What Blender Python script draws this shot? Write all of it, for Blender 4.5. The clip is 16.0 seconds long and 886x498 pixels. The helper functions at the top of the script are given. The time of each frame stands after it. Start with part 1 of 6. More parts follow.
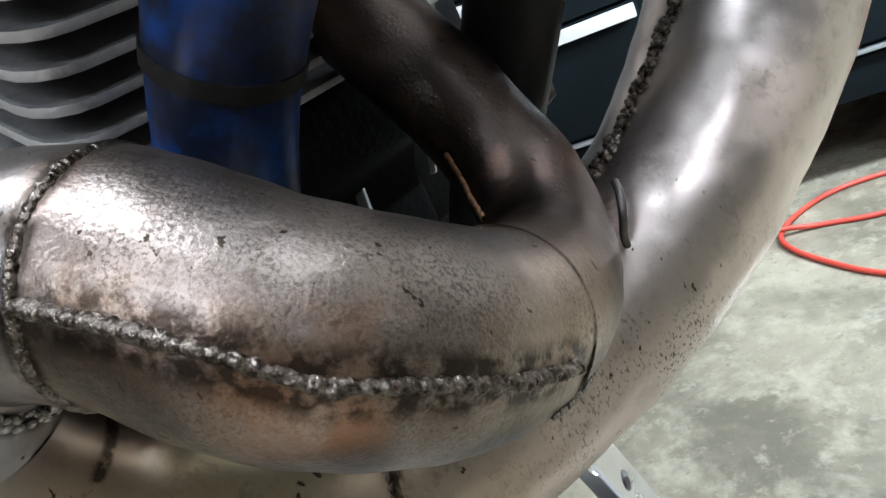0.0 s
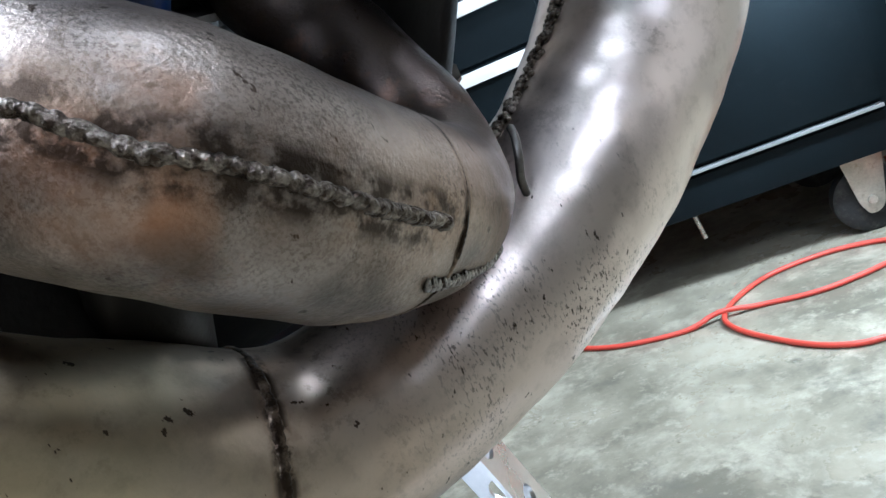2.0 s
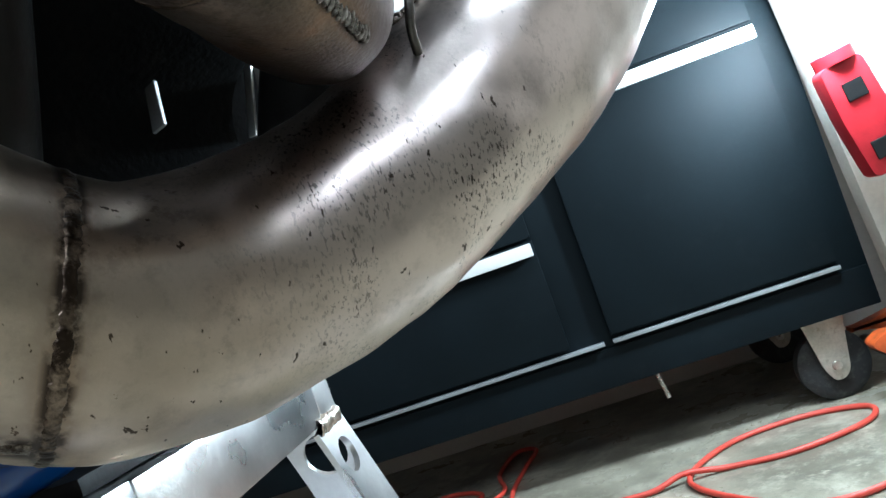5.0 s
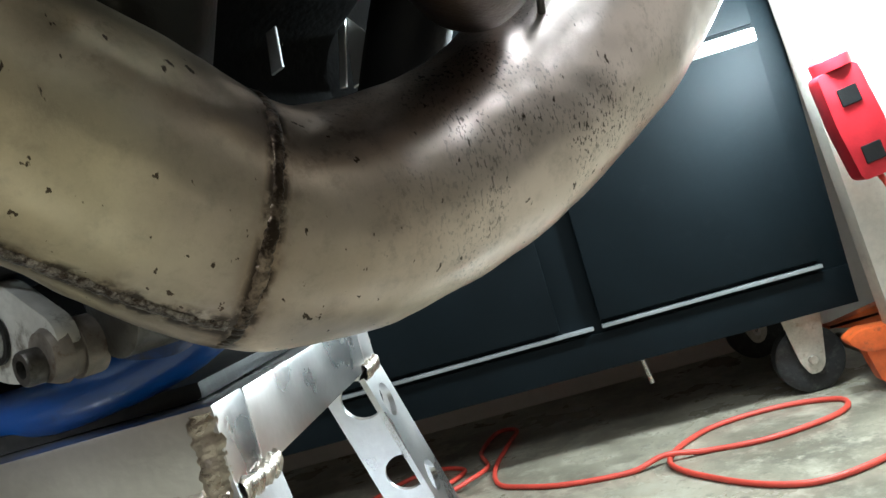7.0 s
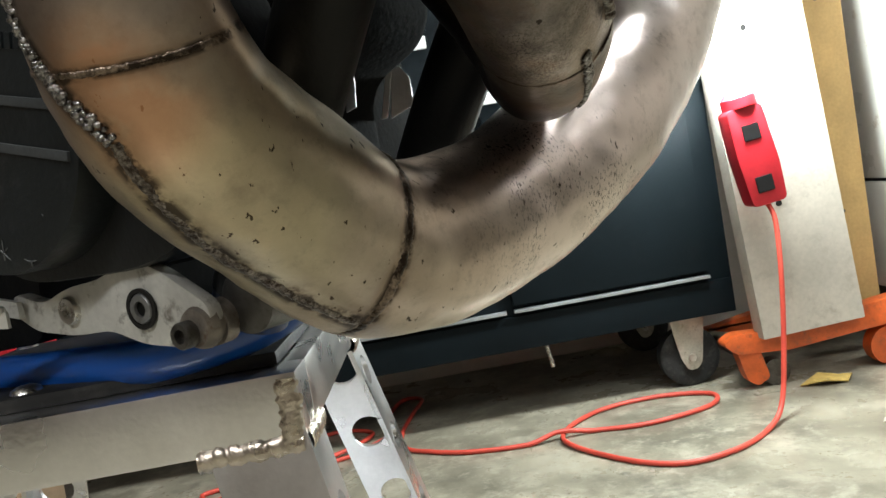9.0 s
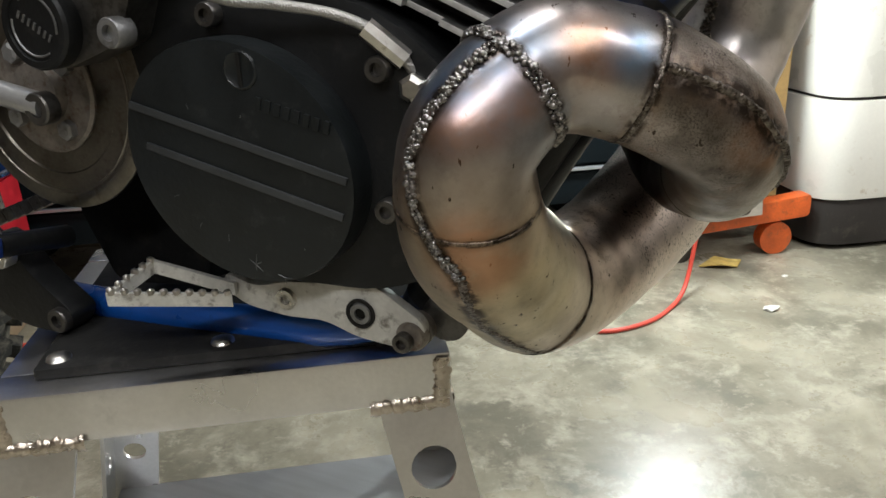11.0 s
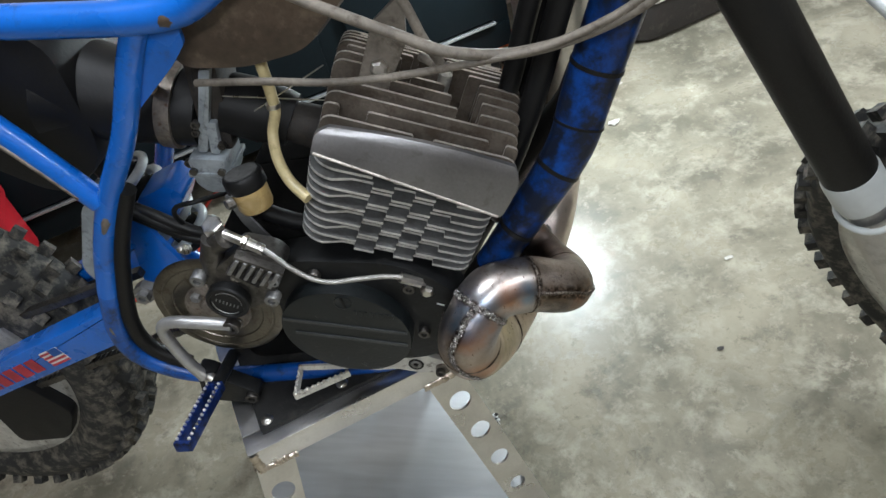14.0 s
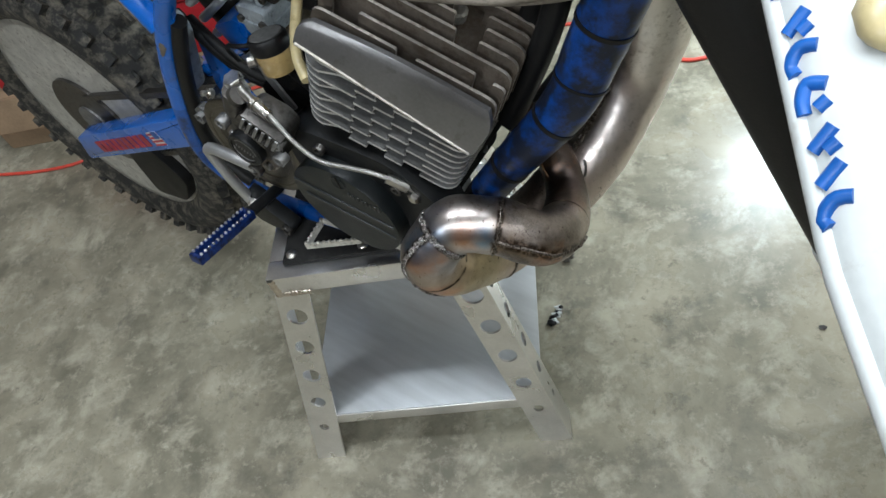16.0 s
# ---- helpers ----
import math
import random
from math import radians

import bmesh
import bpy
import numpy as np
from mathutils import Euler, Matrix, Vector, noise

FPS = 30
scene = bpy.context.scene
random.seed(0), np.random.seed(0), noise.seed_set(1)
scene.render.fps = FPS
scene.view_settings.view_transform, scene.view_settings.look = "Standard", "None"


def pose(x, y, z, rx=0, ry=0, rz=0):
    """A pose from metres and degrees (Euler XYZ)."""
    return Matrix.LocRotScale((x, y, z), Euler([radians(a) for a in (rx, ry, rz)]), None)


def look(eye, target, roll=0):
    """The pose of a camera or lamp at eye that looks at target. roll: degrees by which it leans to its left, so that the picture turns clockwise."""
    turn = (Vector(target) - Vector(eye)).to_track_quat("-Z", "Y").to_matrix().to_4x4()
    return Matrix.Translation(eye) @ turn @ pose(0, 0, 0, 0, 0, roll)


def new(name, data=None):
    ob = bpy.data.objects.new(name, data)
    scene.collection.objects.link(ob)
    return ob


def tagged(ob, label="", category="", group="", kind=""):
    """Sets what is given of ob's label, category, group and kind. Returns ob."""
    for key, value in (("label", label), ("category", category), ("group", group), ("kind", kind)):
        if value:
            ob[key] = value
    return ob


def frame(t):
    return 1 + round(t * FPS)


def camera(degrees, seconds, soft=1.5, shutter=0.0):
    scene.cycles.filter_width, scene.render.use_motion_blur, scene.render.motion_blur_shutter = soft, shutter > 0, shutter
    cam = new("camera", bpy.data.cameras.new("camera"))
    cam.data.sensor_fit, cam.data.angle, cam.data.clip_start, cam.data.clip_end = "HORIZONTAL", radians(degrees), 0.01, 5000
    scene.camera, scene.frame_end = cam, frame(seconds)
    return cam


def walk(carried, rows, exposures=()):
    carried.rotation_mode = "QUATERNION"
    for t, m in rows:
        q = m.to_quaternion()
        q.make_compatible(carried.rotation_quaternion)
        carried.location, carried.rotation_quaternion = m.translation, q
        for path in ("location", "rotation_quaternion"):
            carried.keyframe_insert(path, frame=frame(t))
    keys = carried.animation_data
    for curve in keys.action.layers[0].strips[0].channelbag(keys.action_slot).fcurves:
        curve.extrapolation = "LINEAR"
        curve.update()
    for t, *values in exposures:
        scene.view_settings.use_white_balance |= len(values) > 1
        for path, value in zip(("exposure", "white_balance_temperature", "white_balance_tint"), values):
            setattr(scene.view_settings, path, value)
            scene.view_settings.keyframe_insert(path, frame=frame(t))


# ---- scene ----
cam = camera(59.4, 16.0)
PATH = [
    (0, (0.29, -0.451, 0.646), (-0.425, 1.288, -0.036), -24.8),
    (0.5, (0.29, -0.454, 0.64), (-0.366, 1.315, -0.024), -23.5),
    (1, (0.292, -0.465, 0.627), (-0.342, 1.337, 0.033), -23.2),
    (1.5, (0.292, -0.467, 0.604), (-0.296, 1.377, 0.1), -23.4),
    (2, (0.288, -0.462, 0.58), (-0.234, 1.417, 0.136), -23.9),
    (2.5, (0.29, -0.461, 0.55), (-0.17, 1.452, 0.193), -23.9),
    (3, (0.29, -0.453, 0.526), (-0.092, 1.491, 0.252), -23.1),
    (3.5, (0.283, -0.434, 0.504), (-0.066, 1.525, 0.299), -21.2),
    (5.8, (0.256, -0.443, 0.447), (0.0, 1.539, 0.515), -18.9),
    (6, (0.249, -0.433, 0.445), (0.007, 1.552, 0.496), -18.8),
    (6.5, (0.234, -0.454, 0.442), (-0.008, 1.532, 0.455), -18.5),
    (7, (0.222, -0.48, 0.455), (0.0, 1.508, 0.43), -16.5),
    (7.5, (0.21, -0.506, 0.466), (0.042, 1.486, 0.411), -15.1),
    (8, (0.2, -0.53, 0.472), (0.091, 1.464, 0.368), -13.7),
    (8.5, (0.187, -0.552, 0.484), (0.147, 1.442, 0.34), -11.9),
    (9, (0.168, -0.579, 0.498), (0.19, 1.413, 0.33), -10.3),
    (9.5, (0.143, -0.597, 0.527), (0.199, 1.393, 0.336), -9.0),
    (9.7, (0.131, -0.608, 0.557), (0.188, 1.373, 0.293), -7.8),
    (11.8, (-0.02, -0.687, 0.756), (0.372, 1.063, -0.13), -2.8),
    (12, (-0.024, -0.699, 0.797), (0.361, 1.024, -0.143), -5.6),
    (12.5, (-0.038, -0.712, 0.921), (0.367, 0.923, -0.157), -9.9),
    (13, (-0.058, -0.751, 1.025), (0.336, 0.803, -0.171), -13.2),
    (13.5, (-0.071, -0.81, 1.141), (0.336, 0.678, -0.132), -14.1),
    (14, (-0.045, -0.855, 1.203), (0.302, 0.593, -0.133), -16.1),
    (14.5, (0.007, -0.878, 1.187), (0.151, 0.538, -0.218), -19.1),
    (15, (0.056, -0.855, 1.2), (0.165, 0.482, -0.284), -17.5),
    (15.5, (0.137, -0.819, 1.221), (0.144, 0.452, -0.323), -17.9),
    (16, (0.273, -0.815, 1.209), (-0.155, 0.403, -0.319), -22.7),
]
EXPOSURE = [(0, 0.30, 5800, 10), (1.5, 0.36, 5480, 10), (3.5, 0.36, 5300, 8), (6.0, 0.07, 5650, 4), (7.5, 0.22, 6000, 5), (8.5, 0.17, 6100, 6), (9.5, 0.06, 6800, 10),
            (12.0, -0.22, 6350, 11), (13.0, -0.10, 6520, 12), (14.5, -0.03, 5900, 8), (15.5, -0.15, 6000, 7), (16.0, -0.13, 6020, 7)]
walk(cam, [(t, look(eye, target, roll)) for t, eye, target, roll in PATH], EXPOSURE)


# ---- light, world and exposure ----
world = bpy.data.worlds.new("garage_air")
world.use_nodes = True
scene.world = world
world.node_tree.nodes["Background"].inputs[0].default_value = (0.9, 0.92, 1.0, 1)
world.node_tree.nodes["Background"].inputs[1].default_value = 0.003


def area_lamp(name, eye, target, sx, sy, watts, colour):
    data = bpy.data.lights.new(name, "AREA")
    data.shape, data.size, data.size_y, data.energy, data.color = "RECTANGLE", sx, sy, watts, colour
    ob = new(name, data)
    ob.matrix_world = look(eye, target)
    return ob


# two ceiling tubes, a third added as south fill, the work light's lit bulb
TUBES = ((0.50, -0.10, 10.0, 2.4, 54), (1.90, -1.78, -21.0, 2.4, 44), (-0.7, -2.35, 0.0, 2.4, 62))
for x, y, turn, long, watts in TUBES:
    lamp = area_lamp("ceiling_light_lamp", (x, y, 2.52), (x, y, 0), long, 0.14, watts, (0.97, 0.99, 1.0))
    lamp.matrix_world = Matrix.Translation((x, y, 2.52)) @ Matrix.Rotation(radians(turn), 4, "Z")
bulb_data = bpy.data.lights.new("work_light_lamp", "POINT")
bulb_data.energy, bulb_data.shadow_soft_size, bulb_data.color = 41, 0.045, (0.90, 1.0, 1.0)
new("work_light_lamp", bulb_data).location = (0.722, 0.755, 0.605)


# ---- materials ----
def material(name, base, rough=0.6, metal=0.0, vary=0.25, scale=12.0, grain=160.0, bump=0.15, dirt=None, dirt_amount=0.45,
             coat=0.0, rough_vary=0.15, detail_bump=0.0008, spec=0.5):
    """A surface with large stains and fine grain, in metres."""
    m = bpy.data.materials.new(name)
    m.use_nodes = True
    nt = m.node_tree
    nd, ln = nt.nodes, nt.links
    bsdf = nd["Principled BSDF"]
    pos = nd.new("ShaderNodeNewGeometry")
    big, fine = nd.new("ShaderNodeTexNoise"), nd.new("ShaderNodeTexNoise")
    for n, s, d in ((big, scale, 5.0), (fine, grain, 3.0)):
        n.inputs["Scale"].default_value, n.inputs["Detail"].default_value = s, d
        ln.new(pos.outputs["Position"], n.inputs["Vector"])
    ramp = nd.new("ShaderNodeValToRGB")
    c = Vector(base)
    ramp.color_ramp.elements[0].position, ramp.color_ramp.elements[1].position = 0.3, 0.7
    ramp.color_ramp.elements[0].color = (*(c * (1 - vary)), 1)
    ramp.color_ramp.elements[1].color = (*(min(1, v * (1 + vary)) for v in c), 1)
    ln.new(big.outputs["Fac"], ramp.inputs["Fac"])
    mix = nd.new("ShaderNodeMix")
    mix.data_type, mix.blend_type = "RGBA", "MULTIPLY"
    fr = nd.new("ShaderNodeMapRange")
    fr.inputs["From Min"].default_value, fr.inputs["From Max"].default_value = 0.3, 0.7
    fr.inputs["To Min"].default_value, fr.inputs["To Max"].default_value = 1 - 0.6 * vary, 1.0
    ln.new(fine.outputs["Fac"], fr.inputs["Value"])
    mix.inputs["Factor"].default_value = 1.0
    ln.new(ramp.outputs["Color"], mix.inputs["A"])
    ln.new(fr.outputs["Result"], mix.inputs["B"])
    out = mix.outputs["Result"]
    if dirt:
        mask = nd.new("ShaderNodeTexNoise")
        mask.inputs["Scale"].default_value, mask.inputs["Detail"].default_value = scale * 2.3, 8.0
        mask.inputs["Roughness"].default_value = 0.7
        ln.new(pos.outputs["Position"], mask.inputs["Vector"])
        mr = nd.new("ShaderNodeMapRange")
        mr.inputs["From Min"].default_value, mr.inputs["From Max"].default_value = 0.62 - 0.25 * dirt_amount, 0.8 - 0.25 * dirt_amount
        ln.new(mask.outputs["Fac"], mr.inputs["Value"])
        over = nd.new("ShaderNodeMix")
        over.data_type = "RGBA"
        ln.new(mr.outputs["Result"], over.inputs["Factor"])
        ln.new(out, over.inputs["A"])
        over.inputs["B"].default_value = (*dirt, 1)
        out = over.outputs["Result"]
    ln.new(out, bsdf.inputs["Base Color"])
    rr = nd.new("ShaderNodeMapRange")
    rr.inputs["To Min"].default_value, rr.inputs["To Max"].default_value = max(0.03, rough - rough_vary), min(1, rough + rough_vary)
    ln.new(big.outputs["Fac"], rr.inputs["Value"])
    ln.new(rr.outputs["Result"], bsdf.inputs["Roughness"])
    bsdf.inputs["Metallic"].default_value = metal
    bsdf.inputs["Coat Weight"].default_value = coat
    bsdf.inputs["Specular IOR Level"].default_value = spec
    b = nd.new("ShaderNodeBump")
    b.inputs["Strength"].default_value, b.inputs["Distance"].default_value = bump, detail_bump
    ln.new(fine.outputs["Fac"], b.inputs["Height"])
    ln.new(b.outputs["Normal"], bsdf.inputs["Normal"])
    return m


def concrete():
    """A sealed, mottled garage slab: broad cloudy stains, worn pale patches, fine pits, a slight gloss."""
    m = bpy.data.materials.new("mottled_concrete")
    m.use_nodes = True
    nt = m.node_tree
    nd, ln = nt.nodes, nt.links
    bsdf = nd["Principled BSDF"]
    pos = nd.new("ShaderNodeNewGeometry")

    def cloud(scale, detail, rough, lo, hi, distort=0.0):
        n, r = nd.new("ShaderNodeTexNoise"), nd.new("ShaderNodeMapRange")
        n.inputs["Scale"].default_value, n.inputs["Detail"].default_value = scale, detail
        n.inputs["Roughness"].default_value, n.inputs["Distortion"].default_value = rough, distort
        r.inputs["From Min"].default_value, r.inputs["From Max"].default_value = lo, hi
        ln.new(pos.outputs["Position"], n.inputs["Vector"])
        ln.new(n.outputs["Fac"], r.inputs["Value"])
        return r.outputs["Result"]

    def layer(under, over, fac):
        x = nd.new("ShaderNodeMix")
        x.data_type = "RGBA"
        ln.new(fac, x.inputs["Factor"])
        if isinstance(under, tuple):
            x.inputs["A"].default_value = (*under, 1)
        else:
            ln.new(under, x.inputs["A"])
        x.inputs["B"].default_value = (*over, 1)
        return x.outputs["Result"]

    broad = cloud(4.6, 9, 0.66, 0.38, 0.62, 0.2)
    c = layer((0.150, 0.140, 0.104), (0.33, 0.305, 0.232), broad)
    c = layer(c, (0.40, 0.375, 0.295), cloud(11.0, 9, 0.70, 0.50, 0.66, 0.25))
    c = layer(c, (0.120, 0.114, 0.092), cloud(8.0, 10, 0.72, 0.55, 0.70, 0.1))
    c = layer(c, (0.40, 0.372, 0.295), cloud(24.0, 9, 0.74, 0.55, 0.68, 0.15))
    c = layer(c, (0.145, 0.130, 0.098), cloud(34.0, 8, 0.76, 0.56, 0.70, 0.1))
    c = layer(c, (0.085, 0.080, 0.068), cloud(60.0, 5, 0.7, 0.66, 0.78))
    c = layer(c, (0.47, 0.44, 0.36), cloud(75.0, 5, 0.65, 0.655, 0.76))
    ln.new(c, bsdf.inputs["Base Color"])
    rr = nd.new("ShaderNodeMapRange")
    rr.inputs["To Min"].default_value, rr.inputs["To Max"].default_value = 0.34, 0.25
    ln.new(broad, rr.inputs["Value"])
    ln.new(rr.outputs["Result"], bsdf.inputs["Roughness"])
    b = nd.new("ShaderNodeBump")
    b.inputs["Strength"].default_value, b.inputs["Distance"].default_value = 0.12, 0.0005
    ln.new(cloud(120.0, 5, 0.6, 0.3, 0.7), b.inputs["Height"])
    ln.new(b.outputs["Normal"], bsdf.inputs["Normal"])
    return m


def streaked_sheet():
    """Pale aluminium sheet with long slanting streaks, reflections painted into its colour."""
    m = bpy.data.materials.new("pale_aluminium_sheet")
    m.use_nodes = True
    nd, ln = m.node_tree.nodes, m.node_tree.links
    bsdf = nd["Principled BSDF"]
    pos, turn, long = nd.new("ShaderNodeNewGeometry"), nd.new("ShaderNodeMapping"), nd.new("ShaderNodeMapping")
    turn.inputs["Rotation"].default_value = (0, 0, radians(35))
    long.inputs["Scale"].default_value = (5, 42, 5)
    ln.new(pos.outputs["Position"], turn.inputs["Vector"])
    ln.new(turn.outputs["Vector"], long.inputs["Vector"])
    streak, cloud = nd.new("ShaderNodeTexNoise"), nd.new("ShaderNodeTexNoise")
    streak.inputs["Scale"].default_value, streak.inputs["Detail"].default_value = 1.0, 4.0
    cloud.inputs["Scale"].default_value, cloud.inputs["Detail"].default_value = 7.0, 3.0
    ln.new(long.outputs["Vector"], streak.inputs["Vector"])
    ln.new(pos.outputs["Position"], cloud.inputs["Vector"])
    ramp, rr = nd.new("ShaderNodeValToRGB"), nd.new("ShaderNodeMapRange")
    ramp.color_ramp.elements[0].position, ramp.color_ramp.elements[1].position = 0.32, 0.68
    ramp.color_ramp.elements[0].color, ramp.color_ramp.elements[1].color = (0.50, 0.52, 0.54, 1), (0.70, 0.73, 0.76, 1)
    both = nd.new("ShaderNodeMix")
    both.inputs["Factor"].default_value = 0.35
    ln.new(streak.outputs["Fac"], both.inputs["A"])
    ln.new(cloud.outputs["Fac"], both.inputs["B"])
    ln.new(both.outputs["Result"], ramp.inputs["Fac"])
    ln.new(ramp.outputs["Color"], bsdf.inputs["Base Color"])
    rr.inputs["From Min"].default_value, rr.inputs["From Max"].default_value = 0.3, 0.7
    rr.inputs["To Min"].default_value, rr.inputs["To Max"].default_value = 0.52, 0.40
    ln.new(streak.outputs["Fac"], rr.inputs["Value"])
    ln.new(rr.outputs["Result"], bsdf.inputs["Roughness"])
    bsdf.inputs["Metallic"].default_value = 1.0
    return m


M = {}
M["alu"] = material("brushed_aluminium", (0.76, 0.75, 0.74), 0.31, 1.0, 0.10, 18, 240, 0.25, (0.66, 0.65, 0.64), 0.05)
M["pull"] = material("bright_drawer_pull", (0.86, 0.86, 0.85), 0.45, 0.3, 0.05, 18, 240, 0.1)
M["alu_dull"] = material("dull_cast_aluminium", (0.33, 0.33, 0.33), 0.5, 0.85, 0.22, 20, 300, 0.5, (0.10, 0.09, 0.08), 0.35)
M["head_plate"] = material("grey_cast_head", (0.255, 0.252, 0.256), 0.33, 0.8, 0.16, 14, 320, 0.25, (0.14, 0.13, 0.12), 0.25)
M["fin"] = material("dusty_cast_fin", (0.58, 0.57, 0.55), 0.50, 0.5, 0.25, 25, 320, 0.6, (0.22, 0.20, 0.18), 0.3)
M["fin_face"] = material("dark_fin_face", (0.145, 0.145, 0.142), 0.62, 0.3, 0.35, 25, 320, 0.5, (0.085, 0.080, 0.074), 0.4)
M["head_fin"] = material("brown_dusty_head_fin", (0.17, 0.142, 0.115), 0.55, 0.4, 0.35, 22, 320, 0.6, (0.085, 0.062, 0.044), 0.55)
M["fin_rim"] = material("bright_fin_rim", (0.64, 0.60, 0.545), 0.42, 0.7, 0.3, 30, 320, 0.5, (0.20, 0.15, 0.11), 0.4)
M["barrel"] = material("dark_cast_barrel", (0.045, 0.04, 0.036), 0.7, 0.3, 0.35, 30, 300, 0.5, (0.06, 0.042, 0.03), 0.4)
M["black_case"] = material("black_engine_paint", (0.009, 0.0095, 0.010), 0.42, 0.0, 0.3, 22, 260, 0.35, (0.022, 0.021, 0.020), 0.22, spec=0.3)
M["cover"] = material("semi_gloss_cover_paint", (0.0095, 0.0120, 0.0130), 0.36, 0.0, 0.25, 26, 300, 0.3, (0.035, 0.036, 0.036), 0.14, spec=0.45)
# engine black with its gloss cut, to stay dark as if shaded
M["crankcase"] = material("shaded_crankcase_black", (0.0075, 0.0075, 0.0075), 0.85, 0.0, 0.3, 22, 260, 0.4, (0.016, 0.014, 0.012), 0.3, spec=0.05)
M["shelf"] = streaked_sheet()
M["scratch"] = material("bare_scratch", (0.10, 0.105, 0.105), 0.5, 0.4, 0.3, 200, 600, 0.3)
M["black"] = material("black_plastic", (0.008, 0.008, 0.0085), 0.5, 0.0, 0.3, 20, 220, 0.3, spec=0.3)
M["matte_black"] = material("matte_black_tube", (0.009, 0.0085, 0.008), 0.5, 0.0, 0.25, 15, 300, 0.3, spec=0.3)
M["rubber"] = material("dusty_tyre_rubber", (0.018, 0.019, 0.019), 0.75, 0.0, 0.35, 25, 200, 0.6, (0.055, 0.055, 0.05), 0.4)
M["mat"] = material("black_rubber_mat", (0.012, 0.0118, 0.0115), 0.62, 0.0, 0.35, 18, 160, 0.5, (0.035, 0.033, 0.030), 0.3, spec=0.3)
M["tyre"] = material("dusty_knobbly_rubber", (0.022, 0.022, 0.021), 0.8, 0.0, 0.35, 20, 200, 0.6, (0.15, 0.135, 0.108), 0.62)
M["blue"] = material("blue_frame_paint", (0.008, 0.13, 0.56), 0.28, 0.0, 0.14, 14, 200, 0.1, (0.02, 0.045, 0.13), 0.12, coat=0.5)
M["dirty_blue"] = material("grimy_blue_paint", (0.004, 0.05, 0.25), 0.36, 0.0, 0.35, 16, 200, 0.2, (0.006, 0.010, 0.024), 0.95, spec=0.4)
# two darker frame blues: shade is put into the colour, besides some grime
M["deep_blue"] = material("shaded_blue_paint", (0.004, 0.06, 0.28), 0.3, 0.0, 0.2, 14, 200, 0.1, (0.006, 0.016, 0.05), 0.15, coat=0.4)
M["shaded_grimy_bend"] = material("shaded_oily_blue_paint", (0.006, 0.085, 0.38), 0.34, 0.0, 0.3, 16, 200, 0.2, (0.010, 0.016, 0.034), 0.55, coat=0.2)
M["blue_anod"] = material("blue_anodised_metal", (0.015, 0.05, 0.25), 0.35, 0.6, 0.3, 40, 200, 0.2, (0.012, 0.014, 0.024), 0.6)
M["bare_edge"] = material("worn_bare_metal", (0.26, 0.23, 0.20), 0.5, 0.7, 0.35, 60, 300, 0.5, (0.12, 0.07, 0.04), 0.4)
M["silver"] = material("bright_zinc", (0.68, 0.66, 0.62), 0.3, 1.0, 0.2, 50, 260, 0.3, (0.25, 0.22, 0.18), 0.25)
M["silver_paint"] = material("scuffed_lever_alloy", (0.60, 0.59, 0.55), 0.40, 0.35, 0.2, 40, 300, 0.4, (0.12, 0.10, 0.08), 0.3)
M["satin"] = material("satin_alloy", (0.50, 0.50, 0.50), 0.36, 0.7, 0.12, 30, 260, 0.2, (0.35, 0.34, 0.33), 0.15)
M["steel"] = material("oily_dark_steel", (0.135, 0.128, 0.12), 0.4, 0.9, 0.35, 40, 260, 0.4, (0.05, 0.045, 0.04), 0.4)
M["disc"] = material("worn_brake_disc", (0.19, 0.175, 0.15), 0.33, 1.0, 0.3, 30, 400, 0.3, (0.10, 0.08, 0.06), 0.35)
M["braid"] = material("braided_steel_hose", (0.44, 0.43, 0.41), 0.42, 0.9, 0.2, 60, 900, 0.9)
M["yellow_hose"] = material("yellowed_fuel_hose", (0.62, 0.52, 0.28), 0.35, 0.0, 0.2, 30, 150, 0.15, (0.35, 0.26, 0.12), 0.3)
M["amber"] = material("amber_fluid_cup", (0.50, 0.36, 0.15), 0.3, 0.0, 0.2, 40, 150, 0.1, (0.30, 0.18, 0.06), 0.3, coat=0.3)
M["carb"] = material("grey_carburettor_alloy", (0.38, 0.42, 0.45), 0.45, 0.35, 0.25, 40, 260, 0.5, (0.08, 0.08, 0.08), 0.3)
M["cable"] = material("dirty_cable_sleeve", (0.20, 0.175, 0.145), 0.65, 0.0, 0.35, 25, 220, 0.4, (0.07, 0.055, 0.04), 0.45)
M["tank"] = material("muddy_tank_underside", (0.085, 0.060, 0.042), 0.40, 0.0, 0.45, 12, 140, 0.4, (0.16, 0.12, 0.085), 0.4)
M["white_plastic"] = material("white_guard_plastic", (0.57, 0.60, 0.60), 0.4, 0.0, 0.07, 10, 160, 0.15, (0.42, 0.42, 0.40), 0.25)
M["guard"] = material("yellowed_guard_plastic", (0.46, 0.44, 0.39), 0.35, 0.0, 0.12, 14, 160, 0.2, (0.28, 0.26, 0.22), 0.35)
M["blue_print"] = material("blue_printed_ink", (0.01, 0.10, 0.40), 0.4, 0.0, 0.2, 30, 200, 0.1)
M["red_print"] = material("faded_red_decal", (0.42, 0.03, 0.05), 0.45, 0.0, 0.3, 40, 200, 0.1)
M["white_print"] = material("white_decal", (0.7, 0.7, 0.7), 0.45, 0.0, 0.1, 40, 200, 0.1)
M["cabinet"] = material("black_cabinet_enamel", (0.003, 0.0062, 0.0082), 0.60, 0.0, 0.2, 6, 120, 0.12, (0.006, 0.009, 0.011), 0.15, spec=0.13)
